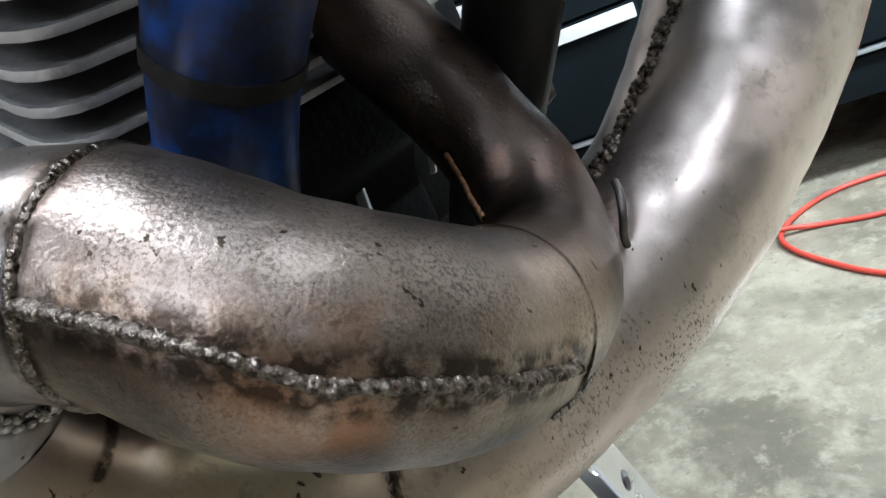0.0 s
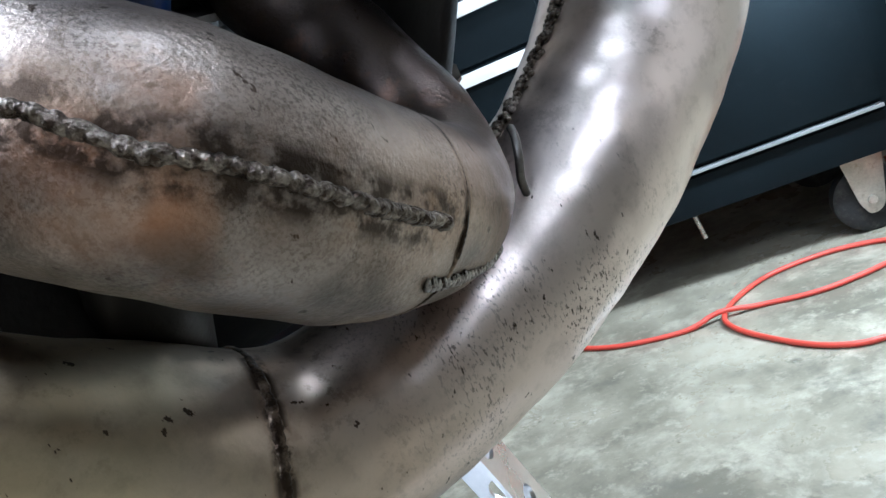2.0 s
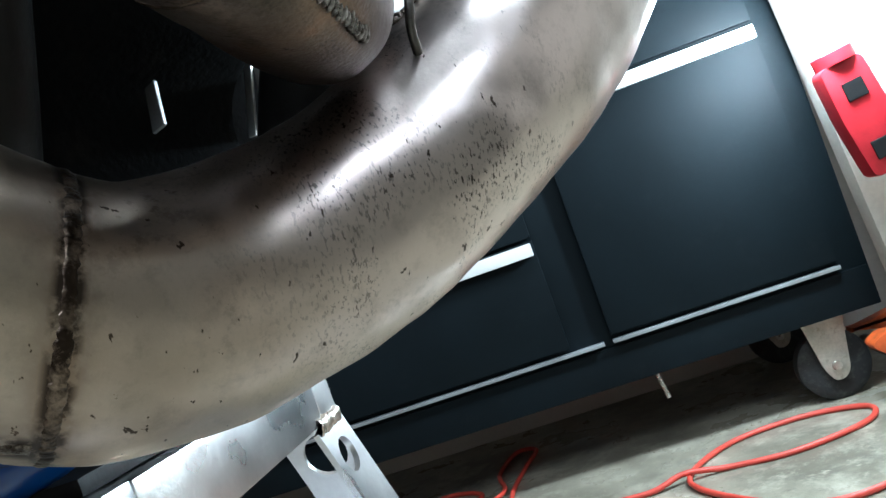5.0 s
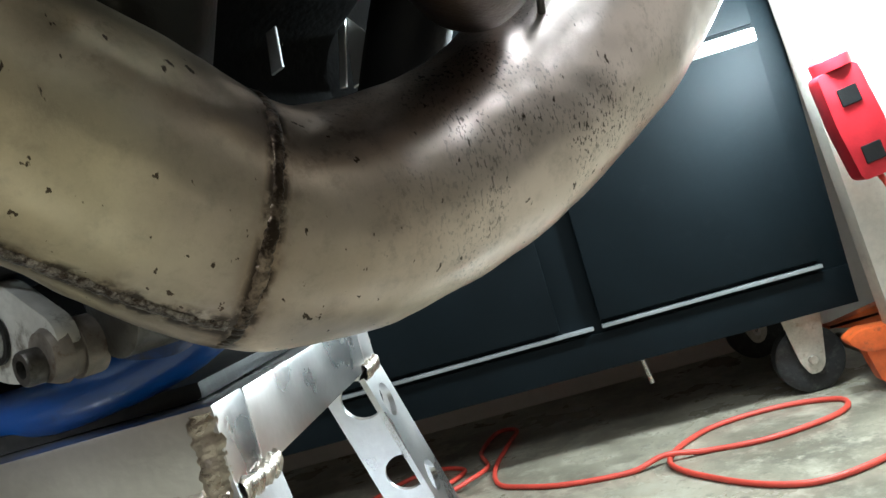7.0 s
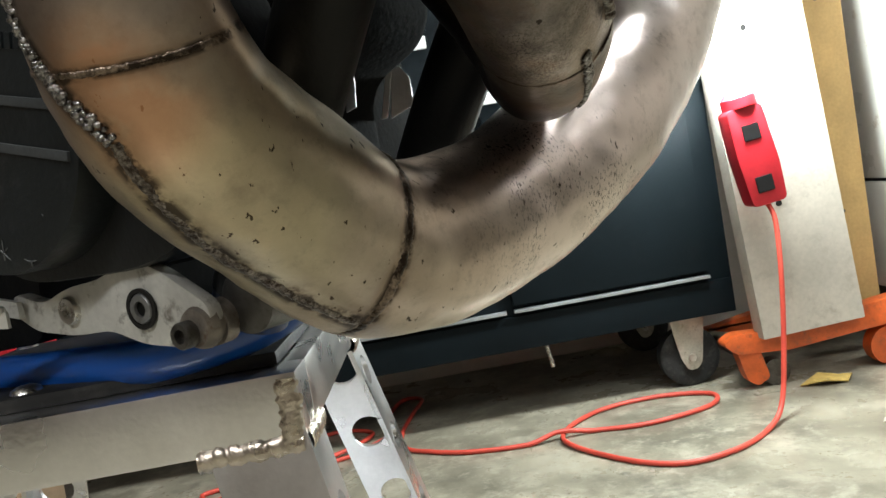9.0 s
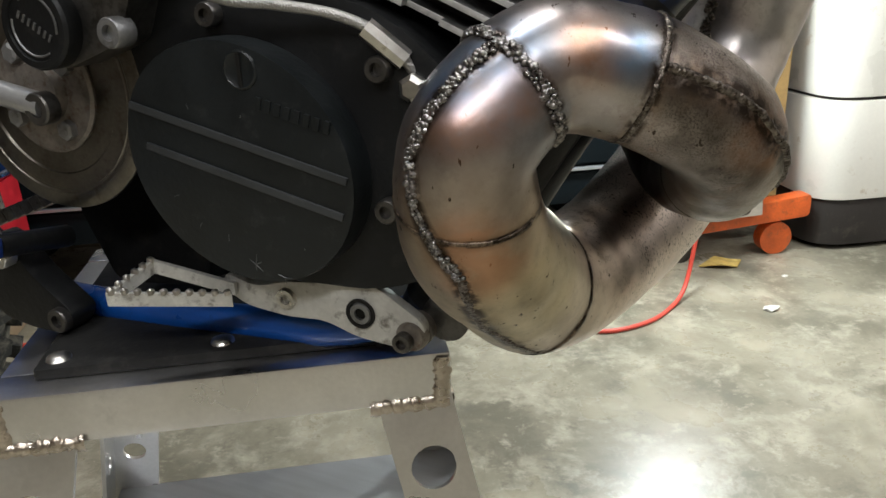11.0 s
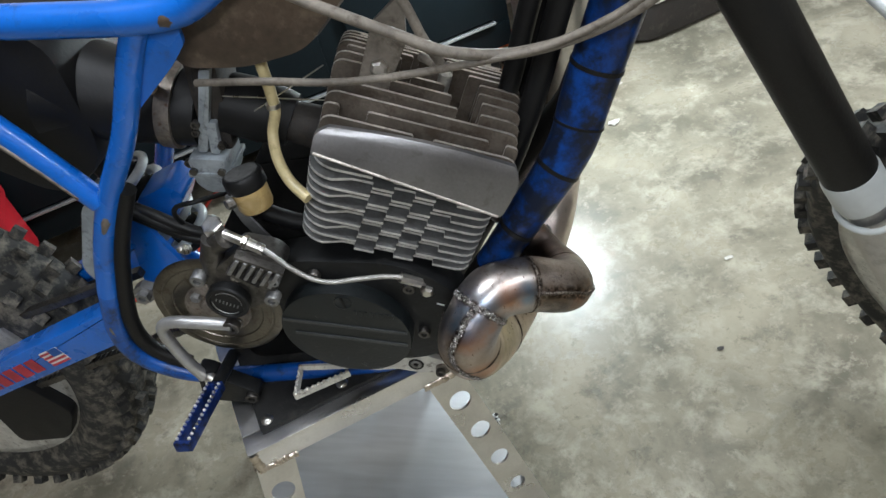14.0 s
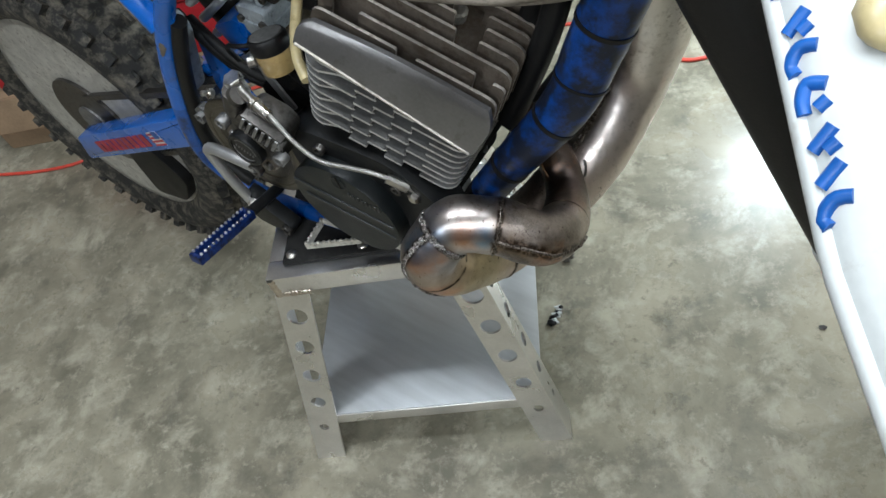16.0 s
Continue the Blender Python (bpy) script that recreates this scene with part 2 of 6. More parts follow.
M["trim"] = material("dull_aluminium_trim", (0.42, 0.44, 0.46), 0.5, 0.8, 0.15, 12, 240, 0.1)
M["caster"] = material("zinc_caster_bracket", (0.55, 0.52, 0.45), 0.45, 0.7, 0.2, 30, 240, 0.3, (0.30, 0.27, 0.2), 0.3)
M["red_plastic"] = material("red_lamp_handle", (0.46, 0.016, 0.026), 0.38, 0.0, 0.15, 30, 200, 0.15)
M["cord"] = material("red_extension_cord", (0.62, 0.07, 0.045), 0.45, 0.0, 0.15, 30, 200, 0.15)
M["orange"] = material("orange_jack_paint", (0.62, 0.11, 0.02), 0.45, 0.0, 0.25, 20, 180, 0.25, (0.18, 0.06, 0.03), 0.3)
M["board"] = material("weathered_white_board", (0.52, 0.48, 0.41), 0.7, 0.0, 0.18, 7, 120, 0.4, (0.34, 0.30, 0.25), 0.3)
M["tan"] = material("tan_plywood_edge", (0.50, 0.33, 0.13), 0.65, 0.0, 0.2, 10, 160, 0.3)
M["wall"] = material("off_white_garage_wall", (0.68, 0.63, 0.56), 0.8, 0.0, 0.1, 3, 90, 0.25)
M["dark_wall"] = material("dark_brown_unseen_wall", (0.10, 0.078, 0.058), 0.7, 0.0, 0.2, 3, 90, 0.25)
M["ceiling"] = material("white_garage_ceiling", (0.50, 0.48, 0.46), 0.85, 0.0, 0.08, 3, 90, 0.2)
M["van"] = material("white_van_paint", (0.70, 0.68, 0.62), 0.3, 0.0, 0.06, 8, 160, 0.1, (0.35, 0.22, 0.10), 0.05, coat=0.5)
M["van_black"] = material("black_bumper_rubber", (0.022, 0.018, 0.016), 0.6, 0.0, 0.3, 14, 160, 0.4, (0.06, 0.05, 0.04), 0.3)
M["leaf"] = material("dry_yellow_leaf", (0.50, 0.36, 0.10), 0.7, 0.0, 0.25, 40, 200, 0.3)
M["chip"] = material("pale_chip", (0.62, 0.60, 0.55), 0.6, 0.0, 0.2, 80, 400, 0.3)
M["card"] = material("brown_cardboard", (0.34, 0.24, 0.15), 0.8, 0.0, 0.2, 9, 160, 0.3)
M["dust"] = material("grey_lid_dust", (0.10, 0.10, 0.098), 0.8, 0.0, 0.3, 60, 300, 0.3, (0.05, 0.05, 0.05), 0.4)
# cover black made lighter, a painted sheen for the ribs
M["rib"] = material("sheen_cover_rib", (0.040, 0.043, 0.045), 0.36, 0.0, 0.2, 40, 300, 0.3)
M["floor"] = concrete()


def glow(name, colour, strength):
    m = bpy.data.materials.new(name)
    m.use_nodes = True
    b = m.node_tree.nodes["Principled BSDF"]
    b.inputs["Emission Color"].default_value = (*colour, 1)
    b.inputs["Emission Strength"].default_value = strength
    return m


M["bulb"] = glow("lit_bulb", (0.95, 0.98, 1.0), 60)
M["tube_glow"] = glow("lit_ceiling_tube", (1.0, 0.96, 0.9), 14)


def pipe_material():
    """Raw steel with heat colours along the pipe; station is the distance along it in joints."""
    m = bpy.data.materials.new("raw_welded_steel")
    m.use_nodes = True
    nt = m.node_tree
    nd, ln = nt.nodes, nt.links
    bsdf = nd["Principled BSDF"]
    at = nd.new("ShaderNodeAttribute")
    at.attribute_name = "station"
    pos = nd.new("ShaderNodeNewGeometry")
    ramp = nd.new("ShaderNodeValToRGB")
    stops = [(0.0, (0.085, 0.066, 0.060)), (2.6, (0.12, 0.095, 0.085)), (3.05, (0.50, 0.44, 0.40)), (4.8, (0.46, 0.40, 0.36)),
             (5.1, (0.46, 0.43, 0.41)), (5.9, (0.48, 0.43, 0.41)), (6.4, (0.37, 0.39, 0.44)),
             (6.8, (0.42, 0.40, 0.42)), (7.45, (0.52, 0.42, 0.33)), (7.9, (0.57, 0.46, 0.33)), (8.3, (0.60, 0.50, 0.33)),
             (9.0, (0.61, 0.53, 0.37)), (9.6, (0.58, 0.49, 0.40)), (10.1, (0.66, 0.56, 0.46)), (11.0, (0.73, 0.63, 0.58)), (13.5, (0.74, 0.69, 0.67)), (16.0, (0.70, 0.68, 0.66))]
    while len(ramp.color_ramp.elements) < len(stops):
        ramp.color_ramp.elements.new(0.5)
    for e, (s, c) in zip(ramp.color_ramp.elements, stops):
        e.position, e.color = s / 16, (*c, 1)
    div = nd.new("ShaderNodeMath")
    div.operation = "DIVIDE"
    div.inputs[1].default_value = 16.0
    warp = nd.new("ShaderNodeTexNoise")
    warp.inputs["Scale"].default_value, warp.inputs["Detail"].default_value = 22, 4
    ln.new(pos.outputs["Position"], warp.inputs["Vector"])
    add = nd.new("ShaderNodeMath")
    add.operation = "MULTIPLY_ADD"
    ln.new(warp.outputs["Fac"], add.inputs[0])
    add.inputs[1].default_value = 1.1
    shift = nd.new("ShaderNodeMath")
    shift.operation = "SUBTRACT"
    shift.inputs[1].default_value = 0.55
    ln.new(at.outputs["Fac"], shift.inputs[0])
    ln.new(shift.outputs[0], add.inputs[2])
    ln.new(add.outputs[0], div.inputs[0])
    ln.new(div.outputs[0], ramp.inputs["Fac"])
    # soot, broad heat clouds and fine rust pits that gather in patches
    def cloud(scale, detail, rough, lo, hi):
        n, r = nd.new("ShaderNodeTexNoise"), nd.new("ShaderNodeMapRange")
        n.inputs["Scale"].default_value, n.inputs["Detail"].default_value, n.inputs["Roughness"].default_value = scale, detail, rough
        r.inputs["From Min"].default_value, r.inputs["From Max"].default_value = lo, hi
        ln.new(pos.outputs["Position"], n.inputs["Vector"])
        ln.new(n.outputs["Fac"], r.inputs["Value"])
        return r.outputs["Result"]

    def layer(under, over, fac, most):
        x, k = nd.new("ShaderNodeMix"), nd.new("ShaderNodeMath")
        x.data_type, k.operation = "RGBA", "MULTIPLY"
        k.inputs[1].default_value = most
        ln.new(fac, k.inputs[0])
        ln.new(k.outputs[0], x.inputs["Factor"])
        ln.new(under, x.inputs["A"])
        x.inputs["B"].default_value = (*over, 1)
        return x.outputs["Result"]

    smoke = cloud(17, 7, 0.62, 0.40, 0.68)
    # the big chamber is wiped cleaner than the bends
    clean = nd.new("ShaderNodeMapRange")
    clean.inputs["From Min"].default_value, clean.inputs["From Max"].default_value = 9.6, 11.0
    clean.inputs["To Min"].default_value, clean.inputs["To Max"].default_value = 1.0, 0.25
    ln.new(at.outputs["Fac"], clean.inputs["Value"])
    soot = nd.new("ShaderNodeMath")
    soot.operation = "MULTIPLY"
    ln.new(smoke, soot.inputs[0])
    ln.new(clean.outputs["Result"], soot.inputs[1])
    c = layer(ramp.outputs["Color"], (0.14, 0.11, 0.092), soot.outputs[0], 0.42)
    c = layer(c, (0.50, 0.34, 0.23), cloud(9, 4, 0.5, 0.55, 0.72), 0.40)
    c = layer(c, (0.15, 0.125, 0.105), cloud(110, 7, 0.72, 0.50, 0.72), 0.28)
    # the bends next to the cylinder carry the densest scale
    near_head = nd.new("ShaderNodeMapRange")
    near_head.inputs["From Min"].default_value, near_head.inputs["From Max"].default_value = 5.4, 4.6
    ln.new(at.outputs["Fac"], near_head.inputs["Value"])
    scale = nd.new("ShaderNodeMath")
    scale.operation = "MULTIPLY"
    ln.new(near_head.outputs["Result"], scale.inputs[0])
    gather = nd.new("ShaderNodeMath")
    gather.operation = "MULTIPLY"
    ln.new(cloud(1050, 4, 0.7, 0.47, 0.60), gather.inputs[0])
    ln.new(cloud(42, 5, 0.65, 0.34, 0.62), gather.inputs[1])
    ln.new(gather.outputs[0], scale.inputs[1])
    c = layer(c, (0.070, 0.055, 0.046), scale.outputs[0], 0.80)
    # orange rust bloom and dark oil film on those bends
    bloom, film_dark = nd.new("ShaderNodeMath"), nd.new("ShaderNodeMath")
    for k, src in ((bloom, cloud(26, 6, 0.65, 0.56, 0.70)), (film_dark, cloud(14, 6, 0.6, 0.46, 0.62))):
        k.operation = "MULTIPLY"
        ln.new(near_head.outputs["Result"], k.inputs[0])
        ln.new(src, k.inputs[1])
    c = layer(c, (0.075, 0.062, 0.056), film_dark.outputs[0], 0.50)
    c = layer(c, (0.38, 0.19, 0.10), bloom.outputs[0], 0.45)
    # short rust pits, in drifts on the swelling behind the bends
    drift = nd.new("ShaderNodeMapRange")
    drift.interpolation_type = "SMOOTHSTEP"
    drift.inputs["From Min"].default_value, drift.inputs["From Max"].default_value = 10.2, 11.0
    fade = nd.new("ShaderNodeMapRange")
    fade.interpolation_type = "SMOOTHSTEP"
    fade.inputs["From Min"].default_value, fade.inputs["From Max"].default_value = 12.3, 11.6
    for n in (drift, fade):
        ln.new(at.outputs["Fac"], n.inputs["Value"])

    def times(*sources):
        out = sources[0]
        for other in sources[1:]:
            k = nd.new("ShaderNodeMath")
            k.operation = "MULTIPLY"
            ln.new(out, k.inputs[0])
            ln.new(other, k.inputs[1])
            out = k.outputs[0]
        return out

    slim = nd.new("ShaderNodeMapping")
    slim.inputs["Rotation"].default_value = (0.5, 0.3, 0.6)
    slim.inputs["Scale"].default_value = (1.0, 1.0, 0.42)
    ln.new(pos.outputs["Position"], slim.inputs["Vector"])

    def dashes(scale, detail, rough, lo, hi):
        n, r = nd.new("ShaderNodeTexNoise"), nd.new("ShaderNodeMapRange")
        n.inputs["Scale"].default_value, n.inputs["Detail"].default_value, n.inputs["Roughness"].default_value = scale, detail, rough
        r.inputs["From Min"].default_value, r.inputs["From Max"].default_value = lo, hi
        ln.new(slim.outputs["Vector"], n.inputs["Vector"])
        ln.new(n.outputs["Fac"], r.inputs["Value"])
        return r.outputs["Result"]

    c = layer(c, (0.035, 0.025, 0.02), times(drift.outputs["Result"], fade.outputs["Result"], cloud(24, 4, 0.6, 0.44, 0.60), dashes(900, 3, 0.6, 0.55, 0.62)), 0.9)
    c = layer(c, (0.040, 0.026, 0.017), times(fade.outputs["Result"], dashes(230, 3, 0.6, 0.675, 0.70)), 0.92)
    c = layer(c, (0.10, 0.070, 0.045), times(cloud(13, 3, 0.5, 0.52, 0.66), cloud(150, 6, 0.7, 0.52, 0.62)), 0.5)
    # tempering colours from the torch: straw, orange, then blue; and dark patches
    for spot, colour, most in (("temper_orange", (0.52, 0.235, 0.115), 0.62), ("temper_blue", (0.17, 0.30, 0.46), 0.75), ("dark_patch", (0.045, 0.038, 0.030), 0.72)):
        spot_at, edge = nd.new("ShaderNodeAttribute"), nd.new("ShaderNodeMapRange")
        spot_at.attribute_name = spot
        edge.interpolation_type = "SMOOTHSTEP"
        edge.inputs["From Min"].default_value, edge.inputs["From Max"].default_value = 0.02, 0.75
        ln.new(spot_at.outputs["Fac"], edge.inputs["Value"])
        c = layer(c, colour, times(edge.outputs["Result"], cloud(38, 4, 0.6, 0.30, 0.56)), most)
    # burnt scale beside the welds: a brown flush, then broken dark crust
    near = nd.new("ShaderNodeAttribute")
    near.attribute_name = "seam"
    flush, crust = nd.new("ShaderNodeMapRange"), nd.new("ShaderNodeMapRange")
    flush.inputs["From Min"].default_value, flush.inputs["From Max"].default_value = 0.05, 0.75
    crust.inputs["From Min"].default_value, crust.inputs["From Max"].default_value = 0.50, 0.72
    ln.new(near.outputs["Fac"], flush.inputs["Value"])
    ln.new(near.outputs["Fac"], crust.inputs["Value"])
    c = layer(c, (0.21, 0.135, 0.085), times(flush.outputs["Result"], cloud(60, 5, 0.65, 0.36, 0.60)), 0.62)
    c = layer(c, (0.040, 0.029, 0.022), times(crust.outputs["Result"], cloud(130, 5, 0.6, 0.42, 0.54)), 0.9)
    ln.new(c, bsdf.inputs["Base Color"])
    bsdf.inputs["Metallic"].default_value = 1.0
    rr = nd.new("ShaderNodeMapRange")
    rr.inputs["To Min"].default_value, rr.inputs["To Max"].default_value = 0.31, 0.41
    ln.new(soot.outputs[0], rr.inputs["Value"])
    rough = nd.new("ShaderNodeMath")
    rough.operation = "MULTIPLY_ADD"
    ln.new(near_head.outputs["Result"], rough.inputs[0])
    rough.inputs[1].default_value = 0.01
    ln.new(rr.outputs["Result"], rough.inputs[2])
    ln.new(rough.outputs[0], bsdf.inputs["Roughness"])
    b = nd.new("ShaderNodeBump")
    b.inputs["Distance"].default_value = 0.0005
    grit = nd.new("ShaderNodeMapRange")
    grit.inputs["To Min"].default_value, grit.inputs["To Max"].default_value = 0.07, 0.28
    ln.new(near_head.outputs["Result"], grit.inputs["Value"])
    ln.new(grit.outputs["Result"], b.inputs["Strength"])
    ln.new(cloud(620, 4, 0.62, 0.3, 0.7), b.inputs["Height"])
    # shallow hammer marks from the forming
    d = nd.new("ShaderNodeBump")
    d.inputs["Strength"].default_value, d.inputs["Distance"].default_value = 0.22, 0.0010
    ln.new(cloud(48, 2, 0.5, 0.25, 0.75), d.inputs["Height"])
    ln.new(b.outputs["Normal"], d.inputs["Normal"])
    ln.new(d.outputs["Normal"], bsdf.inputs["Normal"])
    return m


M["pipe"] = pipe_material()
M["weld"] = material("weld_bead_steel", (0.30, 0.265, 0.23), 0.32, 1.0, 0.4, 200, 900, 0.9, (0.05, 0.036, 0.028), 0.85)
M["weld_dark"] = material("sooty_weld_seam", (0.26, 0.20, 0.15), 0.38, 0.95, 0.4, 60, 500, 0.5, (0.030, 0.021, 0.015), 1.0)
M["weld_bright"] = material("bright_bubbly_weld", (0.42, 0.40, 0.385), 0.30, 1.0, 0.4, 160, 900, 0.6, (0.045, 0.036, 0.030), 0.7)
M["rust"] = material("rusty_inside_seam", (0.36, 0.19, 0.10), 0.55, 0.4, 0.4, 120, 700, 0.7, (0.12, 0.06, 0.035), 0.4)
M["alu_weld"] = material("bronzed_aluminium_weld", (0.62, 0.55, 0.47), 0.30, 1.0, 0.15, 90, 500, 0.5, (0.35, 0.28, 0.21), 0.35)


# ---- building helpers ----
def thing(name, label, category, at=Matrix(), group="", kind=""):
    """An empty at a thing's base, under which its parts hang."""
    ob = new(name)
    ob.matrix_world = at
    ob.empty_display_size = 0.05
    return tagged(ob, label, category, group, kind)


def world_of(ob):
    m = ob.matrix_basis
    while ob.parent:
        ob = ob.parent
        m = ob.matrix_basis @ m
    return m


def part(name, bm, mat, parent=None, label="", space=Matrix(), smooth=None):
    """Links a bmesh, whose points lie in the given space, as one mesh under a thing or a part."""
    if parent:
        bm.transform(world_of(parent).inverted() @ space)
    else:
        bm.transform(space)
    bmesh.ops.recalc_face_normals(bm, faces=bm.faces)
    if smooth is not None:
        limit = radians(smooth)
        for f in bm.faces:
            f.smooth = True
        for e in bm.edges:
            if len(e.link_faces) == 2 and e.calc_face_angle(0) > limit:
                e.smooth = False
    me = bpy.data.meshes.new(name)
    bm.to_mesh(me)
    bm.free()
    me.materials.append(mat)
    ob = new(name, me)
    ob.parent = parent
    if label:
        tagged(ob, label)
    return ob


def spline(points, per=8):
    """Points on a smooth curve through the given ones; each may carry more than three numbers."""
    p = np.array(points, float)
    out = []
    for i in range(len(p) - 1):
        a, b, c, d = p[max(i - 1, 0)], p[i], p[i + 1], p[min(i + 2, len(p) - 1)]
        for u in np.arange(per) / per:
            out.append(0.5 * (2 * b + (c - a) * u + (2 * a - 5 * b + 4 * c - d) * u * u + (3 * b - a - 3 * c + d) * u ** 3))
    out.append(p[-1])
    return np.array(out)


def frames_along(pts):
    """A tangent and two normals for each point, without twist."""
    pts = [Vector(p[:3]) for p in pts]
    n = len(pts)
    tan = [(pts[min(i + 1, n - 1)] - pts[max(i - 1, 0)]).normalized() for i in range(n)]
    ref = Vector((0, 0, 1)) if abs(tan[0].z) < 0.9 else Vector((1, 0, 0))
    a = (ref - tan[0] * ref.dot(tan[0])).normalized()
    out = []
    for t in tan:
        a = (a - t * a.dot(t)).normalized()
        out.append((t, a, t.cross(a)))
    return pts, out


def add_tube(bm, points, radius, sides=12, per=0, caps=True):
    """Sweeps a round section along points; radius is one number or one for each point."""
    pts = spline(points, per) if per else np.array(points, float)
    rad = [radius] * len(pts) if np.isscalar(radius) else radius
    if np.ndim(rad) and per and len(rad) != len(pts):
        rad = np.interp(np.linspace(0, 1, len(pts)), np.linspace(0, 1, len(rad)), rad)
    pos, fr = frames_along(pts)
    rings = []
    for p, (t, a, b), r in zip(pos, fr, rad):
        rings.append([bm.verts.new(p + (a * math.cos(k * math.tau / sides) + b * math.sin(k * math.tau / sides)) * r) for k in range(sides)])
    for r0, r1 in zip(rings, rings[1:]):
        for k in range(sides):
            bm.faces.new((r0[k], r0[(k + 1) % sides], r1[(k + 1) % sides], r1[k]))
    if caps:
        bm.faces.new(rings[0][::-1])
        bm.faces.new(rings[-1])
    return bm


def tube(points, radius, sides=12, per=0, caps=True):
    return add_tube(bmesh.new(), points, radius, sides, per, caps)


def add_lathe(bm, p, axis, profile, sides=32):
    """Turns (distance along the axis, radius) pairs round an axis through p."""
    z = Vector(axis).normalized()
    ref = Vector((0, 0, 1)) if abs(z.z) < 0.9 else Vector((1, 0, 0))
    a = (ref - z * ref.dot(z)).normalized()
    b = z.cross(a)
    rings = []
    for d, r in profile:
        rings.append([bm.verts.new(Vector(p) + z * d + (a * math.cos(k * math.tau / sides) + b * math.sin(k * math.tau / sides)) * max(r, 1e-5)) for k in range(sides)])
    for r0, r1 in zip(rings, rings[1:]):
        for k in range(sides):
            bm.faces.new((r0[k], r0[(k + 1) % sides], r1[(k + 1) % sides], r1[k]))
    if profile[0][1] > 1e-4:
        bm.faces.new(rings[0][::-1])
    if profile[-1][1] > 1e-4:
        bm.faces.new(rings[-1])
    return bm


def lathe(p, axis, profile, sides=32):
    return add_lathe(bmesh.new(), p, axis, profile, sides)


def add_box(bm, lo, hi, bevel=0.0, space=None):
    """A box between two corners, with rounded edges."""
    lo, hi = Vector(lo), Vector(hi)
    one = bmesh.new()
    bmesh.ops.create_cube(one, size=1)
    bmesh.ops.scale(one, vec=hi - lo, verts=one.verts)
    bmesh.ops.translate(one, vec=(lo + hi) / 2, verts=one.verts)
    if bevel:
        bmesh.ops.bevel(one, geom=one.edges[:], offset=bevel, segments=2, affect="EDGES", profile=0.7)
    if space is not None:
        one.transform(space)
    tmp = bpy.data.meshes.new("tmp")
    one.to_mesh(tmp)
    one.free()
    bm.from_mesh(tmp)
    bpy.data.meshes.remove(tmp)
    return bm


def box(lo, hi, bevel=0.0, space=None):
    return add_box(bmesh.new(), lo, hi, bevel, space)


def add_prism(bm, outline, depth0, depth1, place, bevel=0.0):
    """A flat outline given thickness; place(a, b, d) gives the point in space."""
    one = bmesh.new()
    low = [one.verts.new(place(a, b, depth0)) for a, b in outline]
    high = [one.verts.new(place(a, b, depth1)) for a, b in outline]
    one.faces.new(low[::-1])
    one.faces.new(high)
    n = len(outline)
    for i in range(n):
        one.faces.new((low[i], low[(i + 1) % n], high[(i + 1) % n], high[i]))
    if bevel:
        bmesh.ops.recalc_face_normals(one, faces=one.faces)
        edges = [e for e in one.edges if e.calc_face_angle(0) > radians(50)]
        bmesh.ops.bevel(one, geom=edges, offset=bevel, segments=2, affect="EDGES", profile=0.7)
    tmp = bpy.data.meshes.new("tmp")
    one.to_mesh(tmp)
    one.free()
    bm.from_mesh(tmp)
    bpy.data.meshes.remove(tmp)
    return bm


def prism(outline, depth0, depth1, place, bevel=0.0):
    return add_prism(bmesh.new(), outline, depth0, depth1, place, bevel)


def add_ball(bm, p, r, squash=(1, 1, 1), seg=8, jitter=0.0, rng=random):
    one = bmesh.ops.create_icosphere(bm, subdivisions=1 if seg < 9 else 2, radius=1)
    for v in one["verts"]:
        k = 1 + jitter * (rng.random() - 0.5)
        v.co = Vector((v.co.x * squash[0], v.co.y * squash[1], v.co.z * squash[2])) * r * k + Vector(p)
    return bm


def rounded(w, h, r, seg=5):
    """A rounded rectangle round the origin."""
    out = []
    for cx, cy, a0 in ((w / 2 - r, h / 2 - r, 0), (-w / 2 + r, h / 2 - r, 90), (-w / 2 + r, -h / 2 + r, 180), (w / 2 - r, -h / 2 + r, 270)):
        for k in range(seg + 1):
            a = radians(a0 + 90 * k / seg)
            out.append((cx + r * math.cos(a), cy + r * math.sin(a)))
    return out


def fillet(points, radii, seg=5):
    """An outline with its corners rounded."""
    out, n = [], len(points)
    for i in range(n):
        p, q, s = Vector(points[i]), Vector(points[i - 1]), Vector(points[(i + 1) % n])
        r = radii if np.isscalar(radii) else radii[i]
        if r <= 0:
            out.append(tuple(p))
            continue
        d0, d1 = (q - p), (s - p)
        r = min(r, 0.49 * d0.length, 0.49 * d1.length)
        a, b = p + d0.normalized() * r, p + d1.normalized() * r
        for k in range(seg + 1):
            u = k / seg
            out.append(tuple(a * (1 - u) ** 2 + p * 2 * u * (1 - u) + b * u * u))
    return out


# the motorcycle stands at an angle to the stand: u ahead, v to its left, w up
BIKE = pose(0, 0, 0, 0, 0, -31)


def side(v0=0.0):
    """Places an outline of (u, w) in the bike's side plane; depth goes to its right."""
    return lambda a, b, d: Vector((a, v0 - d, b))


